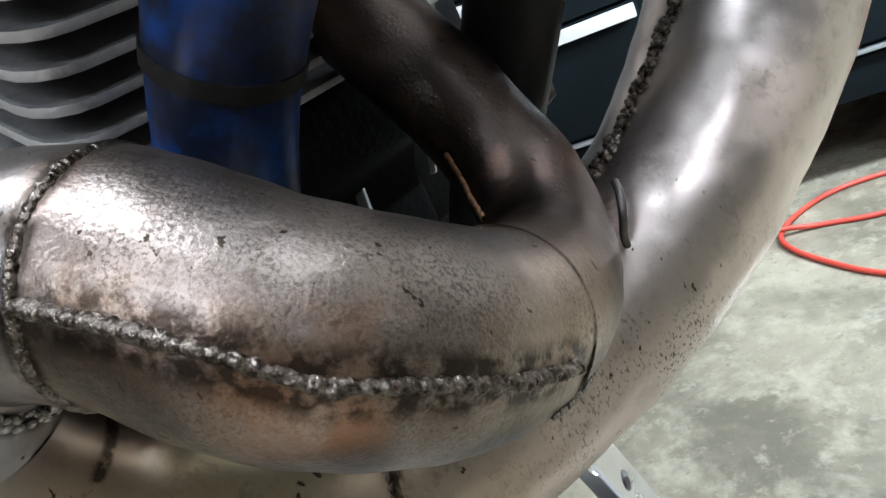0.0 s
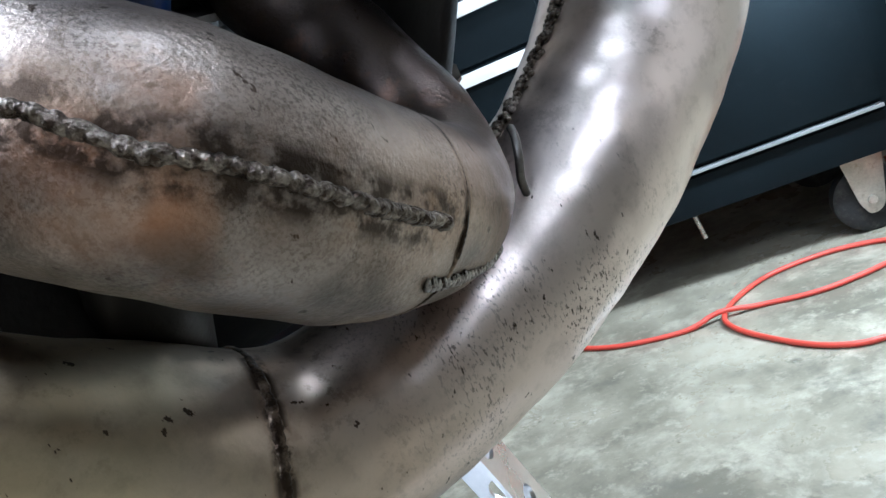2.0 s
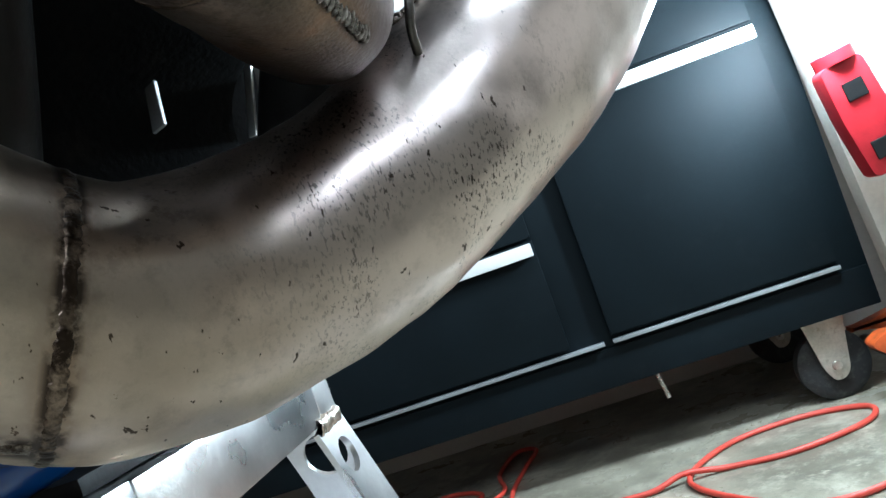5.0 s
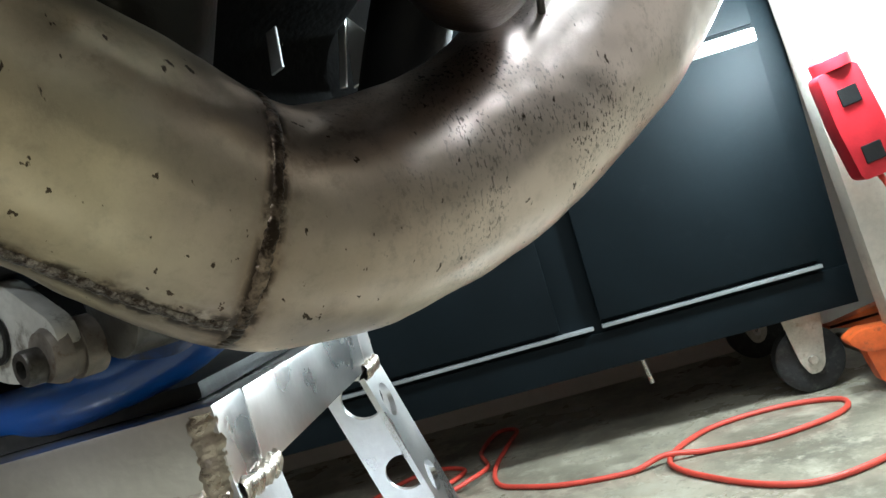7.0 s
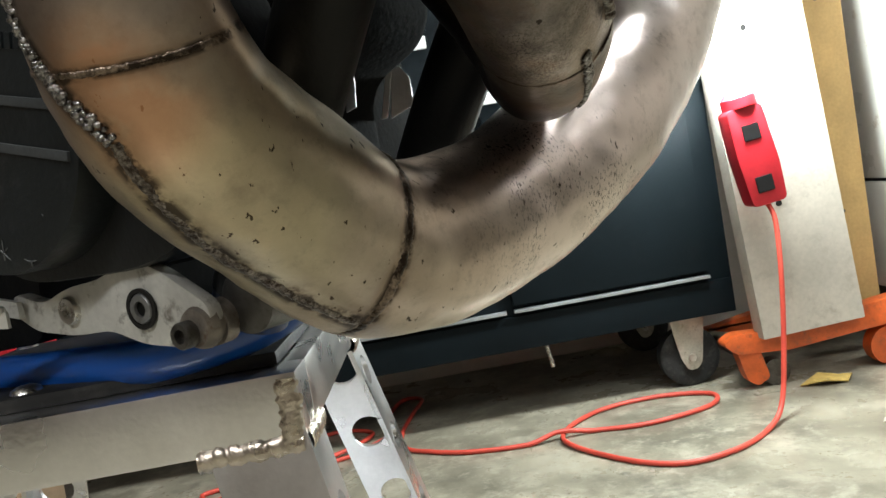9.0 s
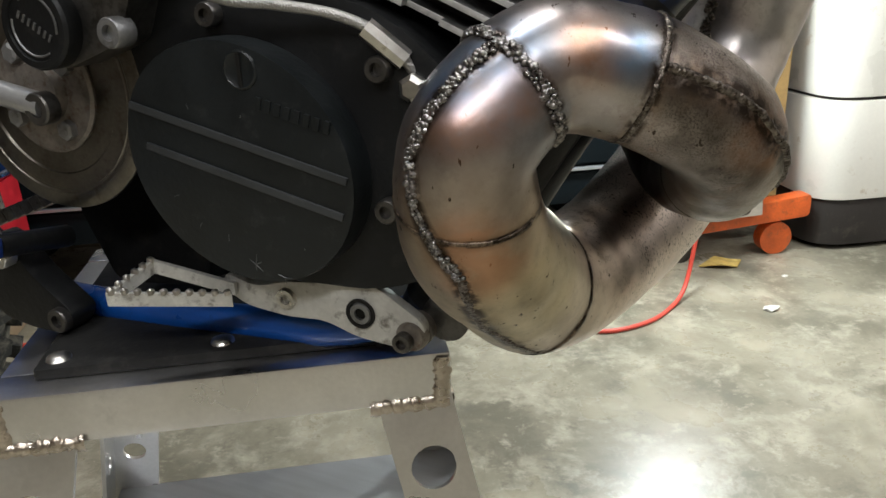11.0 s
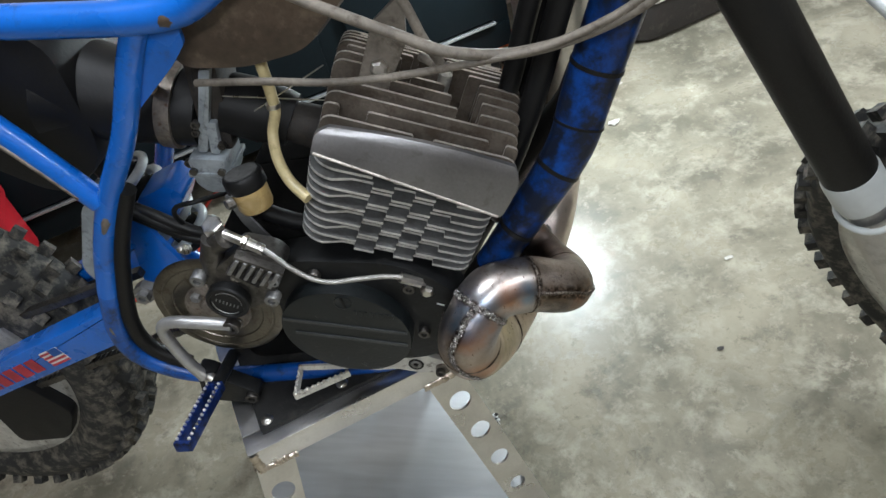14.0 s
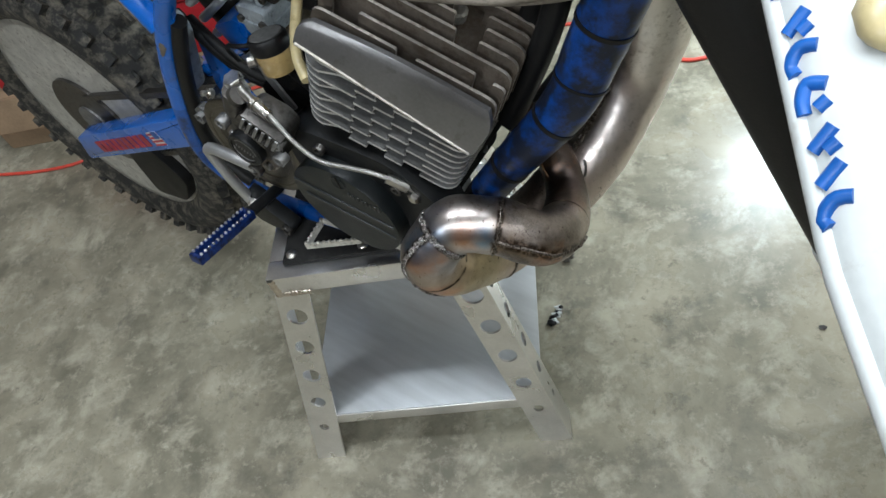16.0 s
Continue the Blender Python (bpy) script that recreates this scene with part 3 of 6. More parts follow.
# ---- the garage ----
floor = part("floor", box((-3.2, -3.4, -0.12), (3.6, 1.42, 0.0)), M["floor"])
tagged(floor, "mottled grey-brown concrete garage floor, worn and stained", "floor", kind="structure")
# south and west walls are unseen, kept dark to cut fill and reflections
for name, lo, hi, mat, label in (("wall_north", (-3.2, 1.42, 0), (3.6, 1.54, 2.7), "wall", "plain off-white painted garage wall"),
                                 ("wall_south", (-3.2, -3.52, 0), (3.6, -3.4, 2.7), "dark_wall", "unseen garage wall, dark brown to cut stray light"),
                                 ("wall_west", (-3.32, -3.4, 0), (-3.2, 1.42, 2.7), "dark_wall", "unseen garage wall, dark brown to cut stray light"),
                                 ("wall_east", (3.6, -3.4, 0), (3.72, 1.42, 2.7), "wall", "plain off-white painted garage wall")):
    tagged(part(name, box(lo, hi), M[mat]), label, "wall", kind="structure")
tagged(part("ceiling", box((-3.32, -3.52, 2.7), (3.72, 1.54, 2.8)), M["ceiling"]), "plain white garage ceiling", "ceiling", kind="structure")

# the third fixture only houses the added fill lamp
for x, y, turn, long, watts in TUBES:
    at = pose(x, y, 2.7, 0, 0, turn)
    fixture = thing("ceiling_light", "unseen white ceiling fixture with one lit fluorescent tube", "ceiling light", at, "ceiling lights")
    part("housing", box((-long / 2 - 0.02, -0.09, -0.06), (long / 2 + 0.02, 0.09, 0), 0.01), M["ceiling"], fixture, space=at)
    part("tube", tube([(-long / 2, 0, -0.10), (long / 2, 0, -0.10)], 0.019, 12), M["tube_glow"], fixture, "lit tube", at, 40)


# ---- exhaust pipe, in world metres: x, y, z and radius along its middle ----
PIPE = np.array([
    (0.1495, -0.1586, 0.6885, 0.0205), (0.2124, -0.1823, 0.5814, 0.0205), (0.2281, -0.2175, 0.5422, 0.0228), (0.2230, -0.2790, 0.5530, 0.0271),
    (0.2010, -0.3210, 0.5850, 0.0282), (0.1609, -0.3180, 0.6102, 0.0295), (0.1190, -0.3140, 0.6156, 0.0304), (0.0845, -0.3220, 0.5875, 0.0310),
    (0.0875, -0.3045, 0.5420, 0.0354), (0.1097, -0.2735, 0.5080, 0.0385), (0.1446, -0.2290, 0.4735, 0.0400), (0.2030, -0.1860, 0.4800, 0.0395),
    (0.2640, -0.1420, 0.5140, 0.0415), (0.3040, -0.1010, 0.5520, 0.0437), (0.3290, -0.0810, 0.5950, 0.0465), (0.3430, -0.0820, 0.6500, 0.0490),
    (0.3500, -0.0880, 0.7400, 0.0500), (0.3450, -0.0950, 0.9000, 0.0500)])


def pipe_at(s):
    """Middle, radius and direction of the pipe at a station."""
    def c(q):
        q = min(max(q, 0), len(PIPE) - 1.0001)
        i, u = int(q), q - int(q)
        a, b, d, e = PIPE[max(i - 1, 0)], PIPE[i], PIPE[i + 1], PIPE[min(i + 2, len(PIPE) - 1)]
        return 0.5 * (2 * b + (d - a) * u + (2 * a - 5 * b + 4 * d - e) * u * u + (3 * b - a - 3 * d + e) * u ** 3)
    m, t = c(s), c(s + 0.02)[:3] - c(s - 0.02)[:3]
    return Vector(m[:3]), float(m[3]), Vector(t).normalized()


def on_pipe(s, way, lift=0.0):
    """The point of the pipe's skin at a station, on the side that faces a way."""
    m, r, t = pipe_at(s)
    d = Vector(way)
    d = (d - t * d.dot(t)).normalized()
    return m + d * (r + lift)


bike = thing("motorcycle", "blue-framed two-stroke dirt bike with bare steel exhaust, raised on a stand", "motorcycle", BIKE)


def ring_line(s, lift=0.0, lean=0.0, lean_way=(0, 0, 1)):
    """A seam round the pipe, as points and outward normals."""
    m, rad, t = pipe_at(s)
    ref = Vector((0, 0, 1)) if abs(t.z) < 0.9 else Vector((1, 0, 0))
    a = (ref - t * ref.dot(t)).normalized()
    b = t.cross(a)
    out = []
    for k in range(0, 361, 2):
        w = a * math.cos(radians(k)) + b * math.sin(radians(k))
        at = s + lean * w.dot(Vector(lean_way).normalized())
        p = on_pipe(at, w, lift)
        out.append((p, (p - pipe_at(at)[0]).normalized()))
    return out


def long_line(stations, ways, lift=0.0):
    """A seam along the pipe, as points and outward normals."""
    ways = [Vector(w).normalized() for w in ways]
    sign = 1 if stations[0] < stations[-1] else -1
    out = []
    for s in np.linspace(stations[0], stations[-1], 150):
        w = [np.interp(sign * s, [sign * x for x in stations], [x[k] for x in ways]) for k in range(3)]
        p = on_pipe(s, w, lift)
        out.append((p, (p - pipe_at(s)[0]).normalized()))
    return out


def facing(s, p):
    return Vector(p) - pipe_at(s)[0]


LEAN_A, LEAN_B = (0.08, (1, 0.3, 0.4)), (-0.12, (0.4, -0.1, 1))
U0, U1, U2 = facing(5.0, (0.167, -0.344, 0.616)), facing(3.9, (0.237, -0.321, 0.561)), facing(3.2, (0.247, -0.300, 0.547))
S1 = facing(7.9, (0.073, -0.341, 0.548))
W0, W1 = facing(11.90, (0.245, -0.160, 0.547)), facing(12.24, (0.260, -0.147, 0.559))
W2, W3 = facing(12.62, (0.273, -0.132, 0.572)), facing(13.10, (0.288, -0.123, 0.588))
# line, half width, height, kind, material, reach of the burnt scale, seed
WELDS = [
    (ring_line(2.95), 0.0008, 0.0004, "run", "weld_dark", 0.002, 1),
    (ring_line(5.0), 0.0016, 0.0009, "run", "weld", 0.006, 2),
    (ring_line(6.35), 0.0028, 0.0020, "bubbles", "weld_bright", 0.007, 3),
    (ring_line(7.62, 0.0, *LEAN_A), 0.0011, 0.0004, "run", "weld_dark", 0.0032, 4),
    (ring_line(9.66, 0.0, *LEAN_B), 0.0021, 0.0007, "run", "weld_dark", 0.006, 5),
    (long_line([4.95, 3.9, 3.1], [U0, U1, U2]), 0.0021, 0.0024, "run", "weld", 0.011, 6),
    (long_line([6.35, 7.1, 7.9], [(-0.35, -0.6, 0.7), (-0.85, -0.5, 0.2), S1]), 0.0028, 0.0020, "bubbles", "weld_bright", 0.008, 7),
    (long_line([7.9, 8.8, 9.7], [S1, (-0.45, -0.75, -0.5), (-0.1, -0.7, -0.75)]), 0.0025, 0.0009, "run", "weld", 0.0085, 8),
    (long_line([11.80, 12.24, 12.62, 13.10, 14.2, 16.0], [W0, W1, W2, W3, (-0.70, -0.62, 0.30), (-0.78, -0.62, 0.0)]), 0.0036, 0.0030, "bubbles", "weld", 0.006, 9),
    (long_line([1.02, 1.32, 1.68], [facing(1.10, (0.205, -0.202, 0.578)), facing(1.32, (0.207, -0.206, 0.565)), facing(1.64, (0.211, -0.214, 0.560))]), 0.0013, 0.0007, "run", "rust", 0.004, 11),
    (long_line([3.06, 2.7, 2.3], [(0.46, -0.43, -0.78), (0.50, -0.42, -0.82), (0.55, -0.40, -0.85)]), 0.0026, 0.0012, "ticks", "weld_bright", 0.004, 10)]
BURNT = [(np.array([tuple(p) for p, _ in line]), reach) for line, _, _, _, _, reach, _ in WELDS]


# torch marks and dark patches on the steel: kind, place, reach
TORCH = [("temper_orange", (0.134, -0.342, 0.628), 0.015), ("temper_blue", (0.150, -0.344, 0.624), 0.012), ("temper_blue", (0.090, -0.342, 0.632), 0.022),
         ("temper_blue", (0.075, -0.338, 0.622), 0.020), ("temper_orange", (0.073, -0.347, 0.602), 0.014), ("temper_orange", (0.087, -0.350, 0.606), 0.014),
         ("temper_orange", (0.100, -0.348, 0.612), 0.013), ("temper_orange", (0.085, -0.340, 0.535), 0.022), ("temper_orange", (0.078, -0.344, 0.548), 0.016),
         ("temper_orange", (0.203, -0.350, 0.583), 0.013), ("temper_orange", (0.212, -0.346, 0.577), 0.010), ("dark_patch", (0.209, -0.343, 0.566), 0.010),
         ("dark_patch", (0.170, -0.352, 0.585), 0.012), ("dark_patch", (0.212, -0.301, 0.534), 0.024), ("dark_patch", (0.236, -0.281, 0.527), 0.016),
         ("dark_patch", (0.200, -0.322, 0.545), 0.016), ("dark_patch", (0.185, -0.326, 0.556), 0.020), ("dark_patch", (0.226, -0.316, 0.540), 0.013), ("dark_patch", (0.172, -0.349, 0.602), 0.015), ("dark_patch", (0.184, -0.352, 0.592), 0.011),
         ("dark_patch", (0.200, -0.349, 0.571), 0.012), ("dark_patch", (0.188, -0.346, 0.572), 0.014)]


def pipe_skin(s0, s1, sides=64, per=26, lean0=None, lean1=None):
    bm = bmesh.new()
    lay, burnt = bm.verts.layers.float.new("station"), bm.verts.layers.float.new("seam")
    torch = {kind: bm.verts.layers.float.new(kind) for kind in ("temper_orange", "temper_blue", "dark_patch")}
    ss = np.linspace(s0, s1, int((s1 - s0) * per) + 1)
    mids = [pipe_at(s) for s in ss]
    _, fr = frames_along([m for m, _, _ in mids])
    rings = []
    for s, mid, (_, a, b) in zip(ss, mids, fr):
        ring = []
        for k in range(sides):
            w = a * math.cos(k * math.tau / sides) + b * math.sin(k * math.tau / sides)
            q = (s - s0) / (s1 - s0)
            tip = 0.0
            if lean0:
                tip += lean0[0] * w.dot(Vector(lean0[1]).normalized()) * max(0, 1 - 3 * q)
            if lean1:
                tip += lean1[0] * w.dot(Vector(lean1[1]).normalized()) * max(0, 3 * q - 2)
            if tip:
                m, r, t = pipe_at(s + tip)
                w = (w - t * w.dot(t)).normalized()
            else:
                m, r, _ = mid
            dent = 0.0011 * noise.noise((m + w * r) * 30) + 0.0005 * noise.noise((m + w * r) * 90)
            v = bm.verts.new(m + w * (r + dent))
            v[lay] = s
            ring.append(v)
        rings.append(ring)
    flat_list = [v for ring in rings for v in ring]
    place = np.array([tuple(v.co) for v in flat_list])
    close = np.zeros(len(place))
    for pts, reach in BURNT:
        d = np.sqrt(((place[:, None, :] - pts[None, :, :]) ** 2).sum(2)).min(1)
        close = np.maximum(close, np.clip(1 - d / (1.6 * reach), 0, 1))
    for v, c in zip(flat_list, close):
        v[burnt] = float(c)
    for kind, spot, reach in TORCH:
        d = np.linalg.norm(place - np.array(spot), axis=1)
        for i in np.nonzero(d < 1.5 * reach)[0]:
            v = flat_list[i]
            v[torch[kind]] = max(v[torch[kind]], float(1 - d[i] / (1.5 * reach)))
    for r0, r1 in zip(rings, rings[1:]):
        for k in range(sides):
            bm.faces.new((r0[k], r0[(k + 1) % sides], r1[(k + 1) % sides], r1[k]))
    return bm


SEAMS = [2.95, 5.0, 6.35, 7.62, 9.66]
exhaust = part("exhaust_pipe", pipe_skin(0, 2.95), M["pipe"], bike, "hand-welded raw steel expansion chamber with heat colours", smooth=60)
for s0, s1, l0, l1 in zip(SEAMS, SEAMS[1:] + [len(PIPE) - 1.001], (None, None, None, LEAN_A, LEAN_B), (None, None, LEAN_A, LEAN_B, None)):
    part("pipe_section", pipe_skin(s0, s1, lean0=l0, lean1=l1), M["pipe"], exhaust, smooth=60)


def finer(line, step):
    """The line again at even steps, with the way across it."""
    pts, nor = np.array([tuple(p) for p, _ in line]), np.array([tuple(n) for _, n in line])
    run = np.concatenate([[0], np.cumsum(np.linalg.norm(np.diff(pts, axis=0), axis=1))])
    at = np.arange(0, run[-1], step)
    p = np.stack([np.interp(at, run, pts[:, k]) for k in range(3)], 1)
    n = np.stack([np.interp(at, run, nor[:, k]) for k in range(3)], 1)
    n /= np.linalg.norm(n, axis=1)[:, None]
    t = np.gradient(p, axis=0)
    t /= np.linalg.norm(t, axis=1)[:, None]
    return p, n, np.cross(t, n), t


def weld_run_bead(bm, line, half, high, rng):
    """One low run of overlapping puddles: a ridged crest, scalloped edges, uneven in width."""
    p, n, x, _ = finer(line, half * 0.16)
    rings, left, wide, tall, skew = [], 0, 1.0, 1.0, 0.0
    for k in range(len(p)):
        if left <= 0:
            span = left = rng.randint(5, 13)
            wide, tall, skew = 0.75 + 0.55 * rng.random(), 0.7 + 0.6 * rng.random(), 0.5 * (rng.random() - 0.5)
        u = 1 - left / span
        left -= 1
        bulge = math.sin(math.pi * min(1, 0.12 + 0.88 * u)) ** 0.5
        q = Vector(p[k])
        rag = noise.noise(q * 500), noise.noise(q * 500 + Vector((7, 0, 0)))
        ring = []
        for j in range(9):
            c = -1 + j / 4
            w = half * (0.70 + 0.38 * wide * bulge + 0.30 * rag[0 if c < 0 else 1])
            h = high * (0.45 + 0.55 * tall * (0.55 + 0.45 * bulge)) * (1 - abs(c) ** 2.2) + high * 0.22 * noise.noise(q * 1100 + Vector((c * 3, 0, 0)))
            ring.append(bm.verts.new(q + Vector(x[k]) * (w * c + half * skew * (1 - c * c)) + Vector(n[k]) * (h if abs(c) < 0.99 else -0.35 * high - 0.0003)))
        rings.append(ring)
    for r0, r1 in zip(rings, rings[1:]):
        for j in range(8):
            bm.faces.new((r0[j], r0[j + 1], r1[j + 1], r1[j]))


seed_ball = bmesh.new()
bmesh.ops.create_icosphere(seed_ball, subdivisions=2, radius=1)
BALL_POINTS = [v.co.copy() for v in seed_ball.verts]
BALL_FACES = [[v.index for v in f.verts] for f in seed_ball.faces]
seed_ball.free()


def weld_bubbles(bm, line, half, high, rng):
    """A chain of spattered blobs, two or three abreast, none alike."""
    p, n, x, t = finer(line, half * 0.42)
    for k in range(len(p)):
        for c in rng.sample((-0.8, -0.35, 0.0, 0.4, 0.8), 2):
            r = half * (0.28 + 0.36 * rng.random())
            c += 0.3 * (rng.random() - 0.5)
            q = Vector(p[k]) + Vector(x[k]) * half * c + Vector(n[k]) * (high * 0.30 * (1 - c * c) - 0.15 * r) + Vector(t[k]) * half * 0.5 * (rng.random() - 0.5)
            sx, sy = 1 + 0.5 * (rng.random() - 0.5), 1 + 0.5 * (rng.random() - 0.5)
            made = [bm.verts.new(q + Vector((v.x * sx, v.y * sy, v.z * 0.9)) * r * (1 + 0.22 * (rng.random() - 0.5))) for v in BALL_POINTS]
            for f in BALL_FACES:
                bm.faces.new([made[i] for i in f])


def weld_ticks(bm, line, half, high, rng):
    """Short slanting stitches side by side."""
    p, n, x, t = finer(line, half * 0.95)
    for k in range(len(p)):
        q, lean = Vector(p[k]), Vector(x[k]) + Vector(t[k]) * (0.5 + 0.3 * rng.random())
        a, b = half * (0.7 + 0.4 * rng.random()), half * (0.5 + 0.5 * rng.random())
        add_tube(bm, [q - lean * a, q - lean * a * 0.3 + Vector(n[k]) * high * 0.5, q + lean * b * 0.4 + Vector(n[k]) * high * 0.5, q + lean * b], [half * 0.16, half * 0.36, half * 0.32, half * 0.12], 8, 3)


LAY = {"run": weld_run_bead, "bubbles": weld_bubbles, "ticks": weld_ticks}
for line, half, high, kind, mat, _, seed in WELDS:
    bm = bmesh.new()
    LAY[kind](bm, line, half, high, random.Random(seed))
    bead = part("weld_bead", bm, M[mat], exhaust, smooth=70)
    if kind != "run":
        tagged(bead, kind="stuff")
# a bent steel tab on the chamber
tab = bmesh.new()
t0 = on_pipe(11.62, (0.006, -0.032, 0.024), -0.001)
add_tube(tab, [t0, t0 + Vector((0.001, -0.006, 0.007)), t0 + Vector((0.003, -0.007, 0.014)), t0 + Vector((0.004, -0.003, 0.021)), t0 + Vector((0.003, 0.003, 0.024))], 0.0016, 8, 6)
part("tab", tab, M["steel"], exhaust, "bent dark steel tab", smooth=50)


# ---- engine ----
LEAN = 26
CYL = BIKE @ Matrix.Translation((0.2, -0.178, 0.0)) @ Matrix.Rotation(radians(4.5), 4, "Z") @ Matrix.Translation((-0.2, 0.108, 0.0)) @ Matrix.Rotation(radians(LEAN), 4, "Y")
# in the cylinder's own frame: x ahead along the fins, y to the left, z up its axis

engine = part("engine", prism(fillet([(-0.06, 0.665), (0.05, 0.668), (0.19, 0.645), (0.226, 0.605), (0.215, 0.580), (0.172, 0.562), (0.172, 0.505), (0.12, 0.478), (0.07, 0.492), (0.02, 0.53), (-0.05, 0.54)], 0.018), 0.0, 0.135, side(), 0.006), M["crankcase"], bike, "black air-cooled two-stroke engine", BIKE, 40)

part("flywheel_case", prism(fillet([(-0.06, 0.665), (0.05, 0.668), (0.13, 0.655), (0.135, 0.50), (0.07, 0.492), (0.02, 0.53), (-0.05, 0.54)], 0.018), -0.11, -0.001, side(), 0.006), M["crankcase"], engine, "dull black flywheel casing", BIKE, 40)
part("gearbox_case", prism(fillet([(-0.115, 0.590), (-0.02, 0.605), (0.004, 0.535), (0.008, 0.505), (-0.004, 0.446), (-0.092, 0.440), (-0.118, 0.50)], 0.012), -0.02, 0.134, side(), 0.005), M["crankcase"], engine, "dull black gearbox casing", BIKE, 40)


def fin_outline(half, x0, x1, phase):
    """A barrel fin seen from above, with rounded corners and its right edge cut into steps."""
    pts = [(x0 + 0.02, half - 0.012), (x1 - 0.02, half - 0.012), (x1, half - 0.035)]
    for k in range(5):
        a = radians(90 * k / 4)
        pts.append((x1 - 0.016 + 0.016 * math.cos(a), -half + 0.016 - 0.016 * math.sin(a)))
    x, out = x1 - 0.020 - (0.0215 if phase else 0.0), True
    while x > x0 + 0.05:
        d = 0.0 if out else 0.0075
        pts += [(x, -half + d), (max(x - 0.0215, x0 + 0.046), -half + d)]
        x -= 0.0215
        out = not out
    for k in range(7):
        a = radians(90 + 90 * k / 6)
        pts.append((x0 + 0.026 + 0.026 * math.cos(a), -half + 0.026 - 0.026 * math.sin(a)))
    pts.append((x0, half - 0.035))
    return pts


def flat(a, b, d):
    return Vector((a, b, d))


def dark_sides(fin, axis):
    """The broad sides of a fin take its second, darker material, the edge keeps the first."""
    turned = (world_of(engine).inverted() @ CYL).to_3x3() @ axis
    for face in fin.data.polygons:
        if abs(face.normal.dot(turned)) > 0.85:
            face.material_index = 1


FIN_X0, FIN_X1 = -0.245, -0.047
part("barrel", lathe((-0.143, 0, 0.64), (0, 0, 1), [(0, 0.070), (0.125, 0.070)], 40), M["barrel"], engine, "", CYL, 40)
part("barrel_block", prism(fillet([(FIN_X0 + 0.03, -0.078), (FIN_X1 - 0.028, -0.078), (FIN_X1 - 0.028, 0.07), (FIN_X0 + 0.03, 0.07)], 0.02), 0.655, 0.755, flat, 0.002), M["barrel"], engine, "", CYL, 40)
for k in range(11):
    z = 0.6565 + k * 0.0112
    grow = 0.004 * min(k, 8) / 8 - (0.002 if k > 8 else 0)
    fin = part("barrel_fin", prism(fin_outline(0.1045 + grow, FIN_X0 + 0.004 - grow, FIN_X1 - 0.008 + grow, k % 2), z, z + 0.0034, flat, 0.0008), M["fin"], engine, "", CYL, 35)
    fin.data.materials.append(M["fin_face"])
    dark_sides(fin, Vector((0, 0, 1)))
# head: a thick side plate, flared at its foot, and upright fins behind it
slab = bmesh.new()
rows = []
for k in range(9):
    q = k / 8
    z = 0.7785 + 0.030 * q
    half = 0.1140 - 0.012 * q ** 1.2 - (0.0 if q < 0.9 else 0.002)
    cut = 0.0 if q < 0.5 else 0.012 * ((q - 0.5) / 0.5) ** 2.5
    x0, x1 = FIN_X0 + 0.002 + cut, FIN_X1 - cut + 0.010 * q - (0.002 if k == 0 else 0.0)
    tilt = -0.028 + 0.024 * q
    drop = 0.006 * q
    rows.append(([slab.verts.new((x0 + (x1 - x0) * m / 16, -half, z + tilt * m / 16 - drop * (1 - m / 16) + 0.005 * q * math.sin(math.pi * m / 16))) for m in range(17)],
                 [slab.verts.new((x0 + (x1 - x0) * m / 16, -half + 0.005 + 0.006 * (1 - q), z + tilt * m / 16 - drop * (1 - m / 16) + 0.005 * q * math.sin(math.pi * m / 16))) for m in range(17)]))
for (f0, k0), (f1, k1) in zip(rows, rows[1:]):
    for m in range(16):
        slab.faces.new((f0[m], f0[m + 1], f1[m + 1], f1[m]))
        slab.faces.new((k0[m], k0[m + 1], k1[m + 1], k1[m]))
    for m in (0, 16):
        slab.faces.new((f0[m], f1[m], k1[m], k0[m]))
for f0, k0 in (rows[0], rows[-1]):
    for m in range(16):
        slab.faces.new((f0[m], f0[m + 1], k0[m + 1], k0[m]))
part("head_plate", slab, M["head_plate"], engine, "smooth grey cast cylinder-head side", CYL, 35)
lip_line = [(FIN_X0 + 0.004 + (FIN_X1 - FIN_X0 - 0.008) * m / 16, -0.1142, 0.7790 - 0.028 * m / 16) for m in range(17)]
part("plate_lip", tube(lip_line, 0.0015, 8), M["fin_rim"], engine, "bright lower edge of the head", CYL, 60)
part("head_base", prism(fillet([(FIN_X0 + 0.006, -0.098), (FIN_X1 - 0.006, -0.098), (FIN_X1 - 0.006, 0.09), (FIN_X0 + 0.006, 0.09)], 0.02), 0.758, 0.766, flat, 0.001), M["head_fin"], engine, "", CYL, 35)
part("head_dome", lathe((-0.139, 0, 0.76), (0, 0, 1), [(0, 0.072), (0.012, 0.066), (0.026, 0.042), (0.03, 0.0)], 36), M["head_fin"], engine, "", CYL, 40)
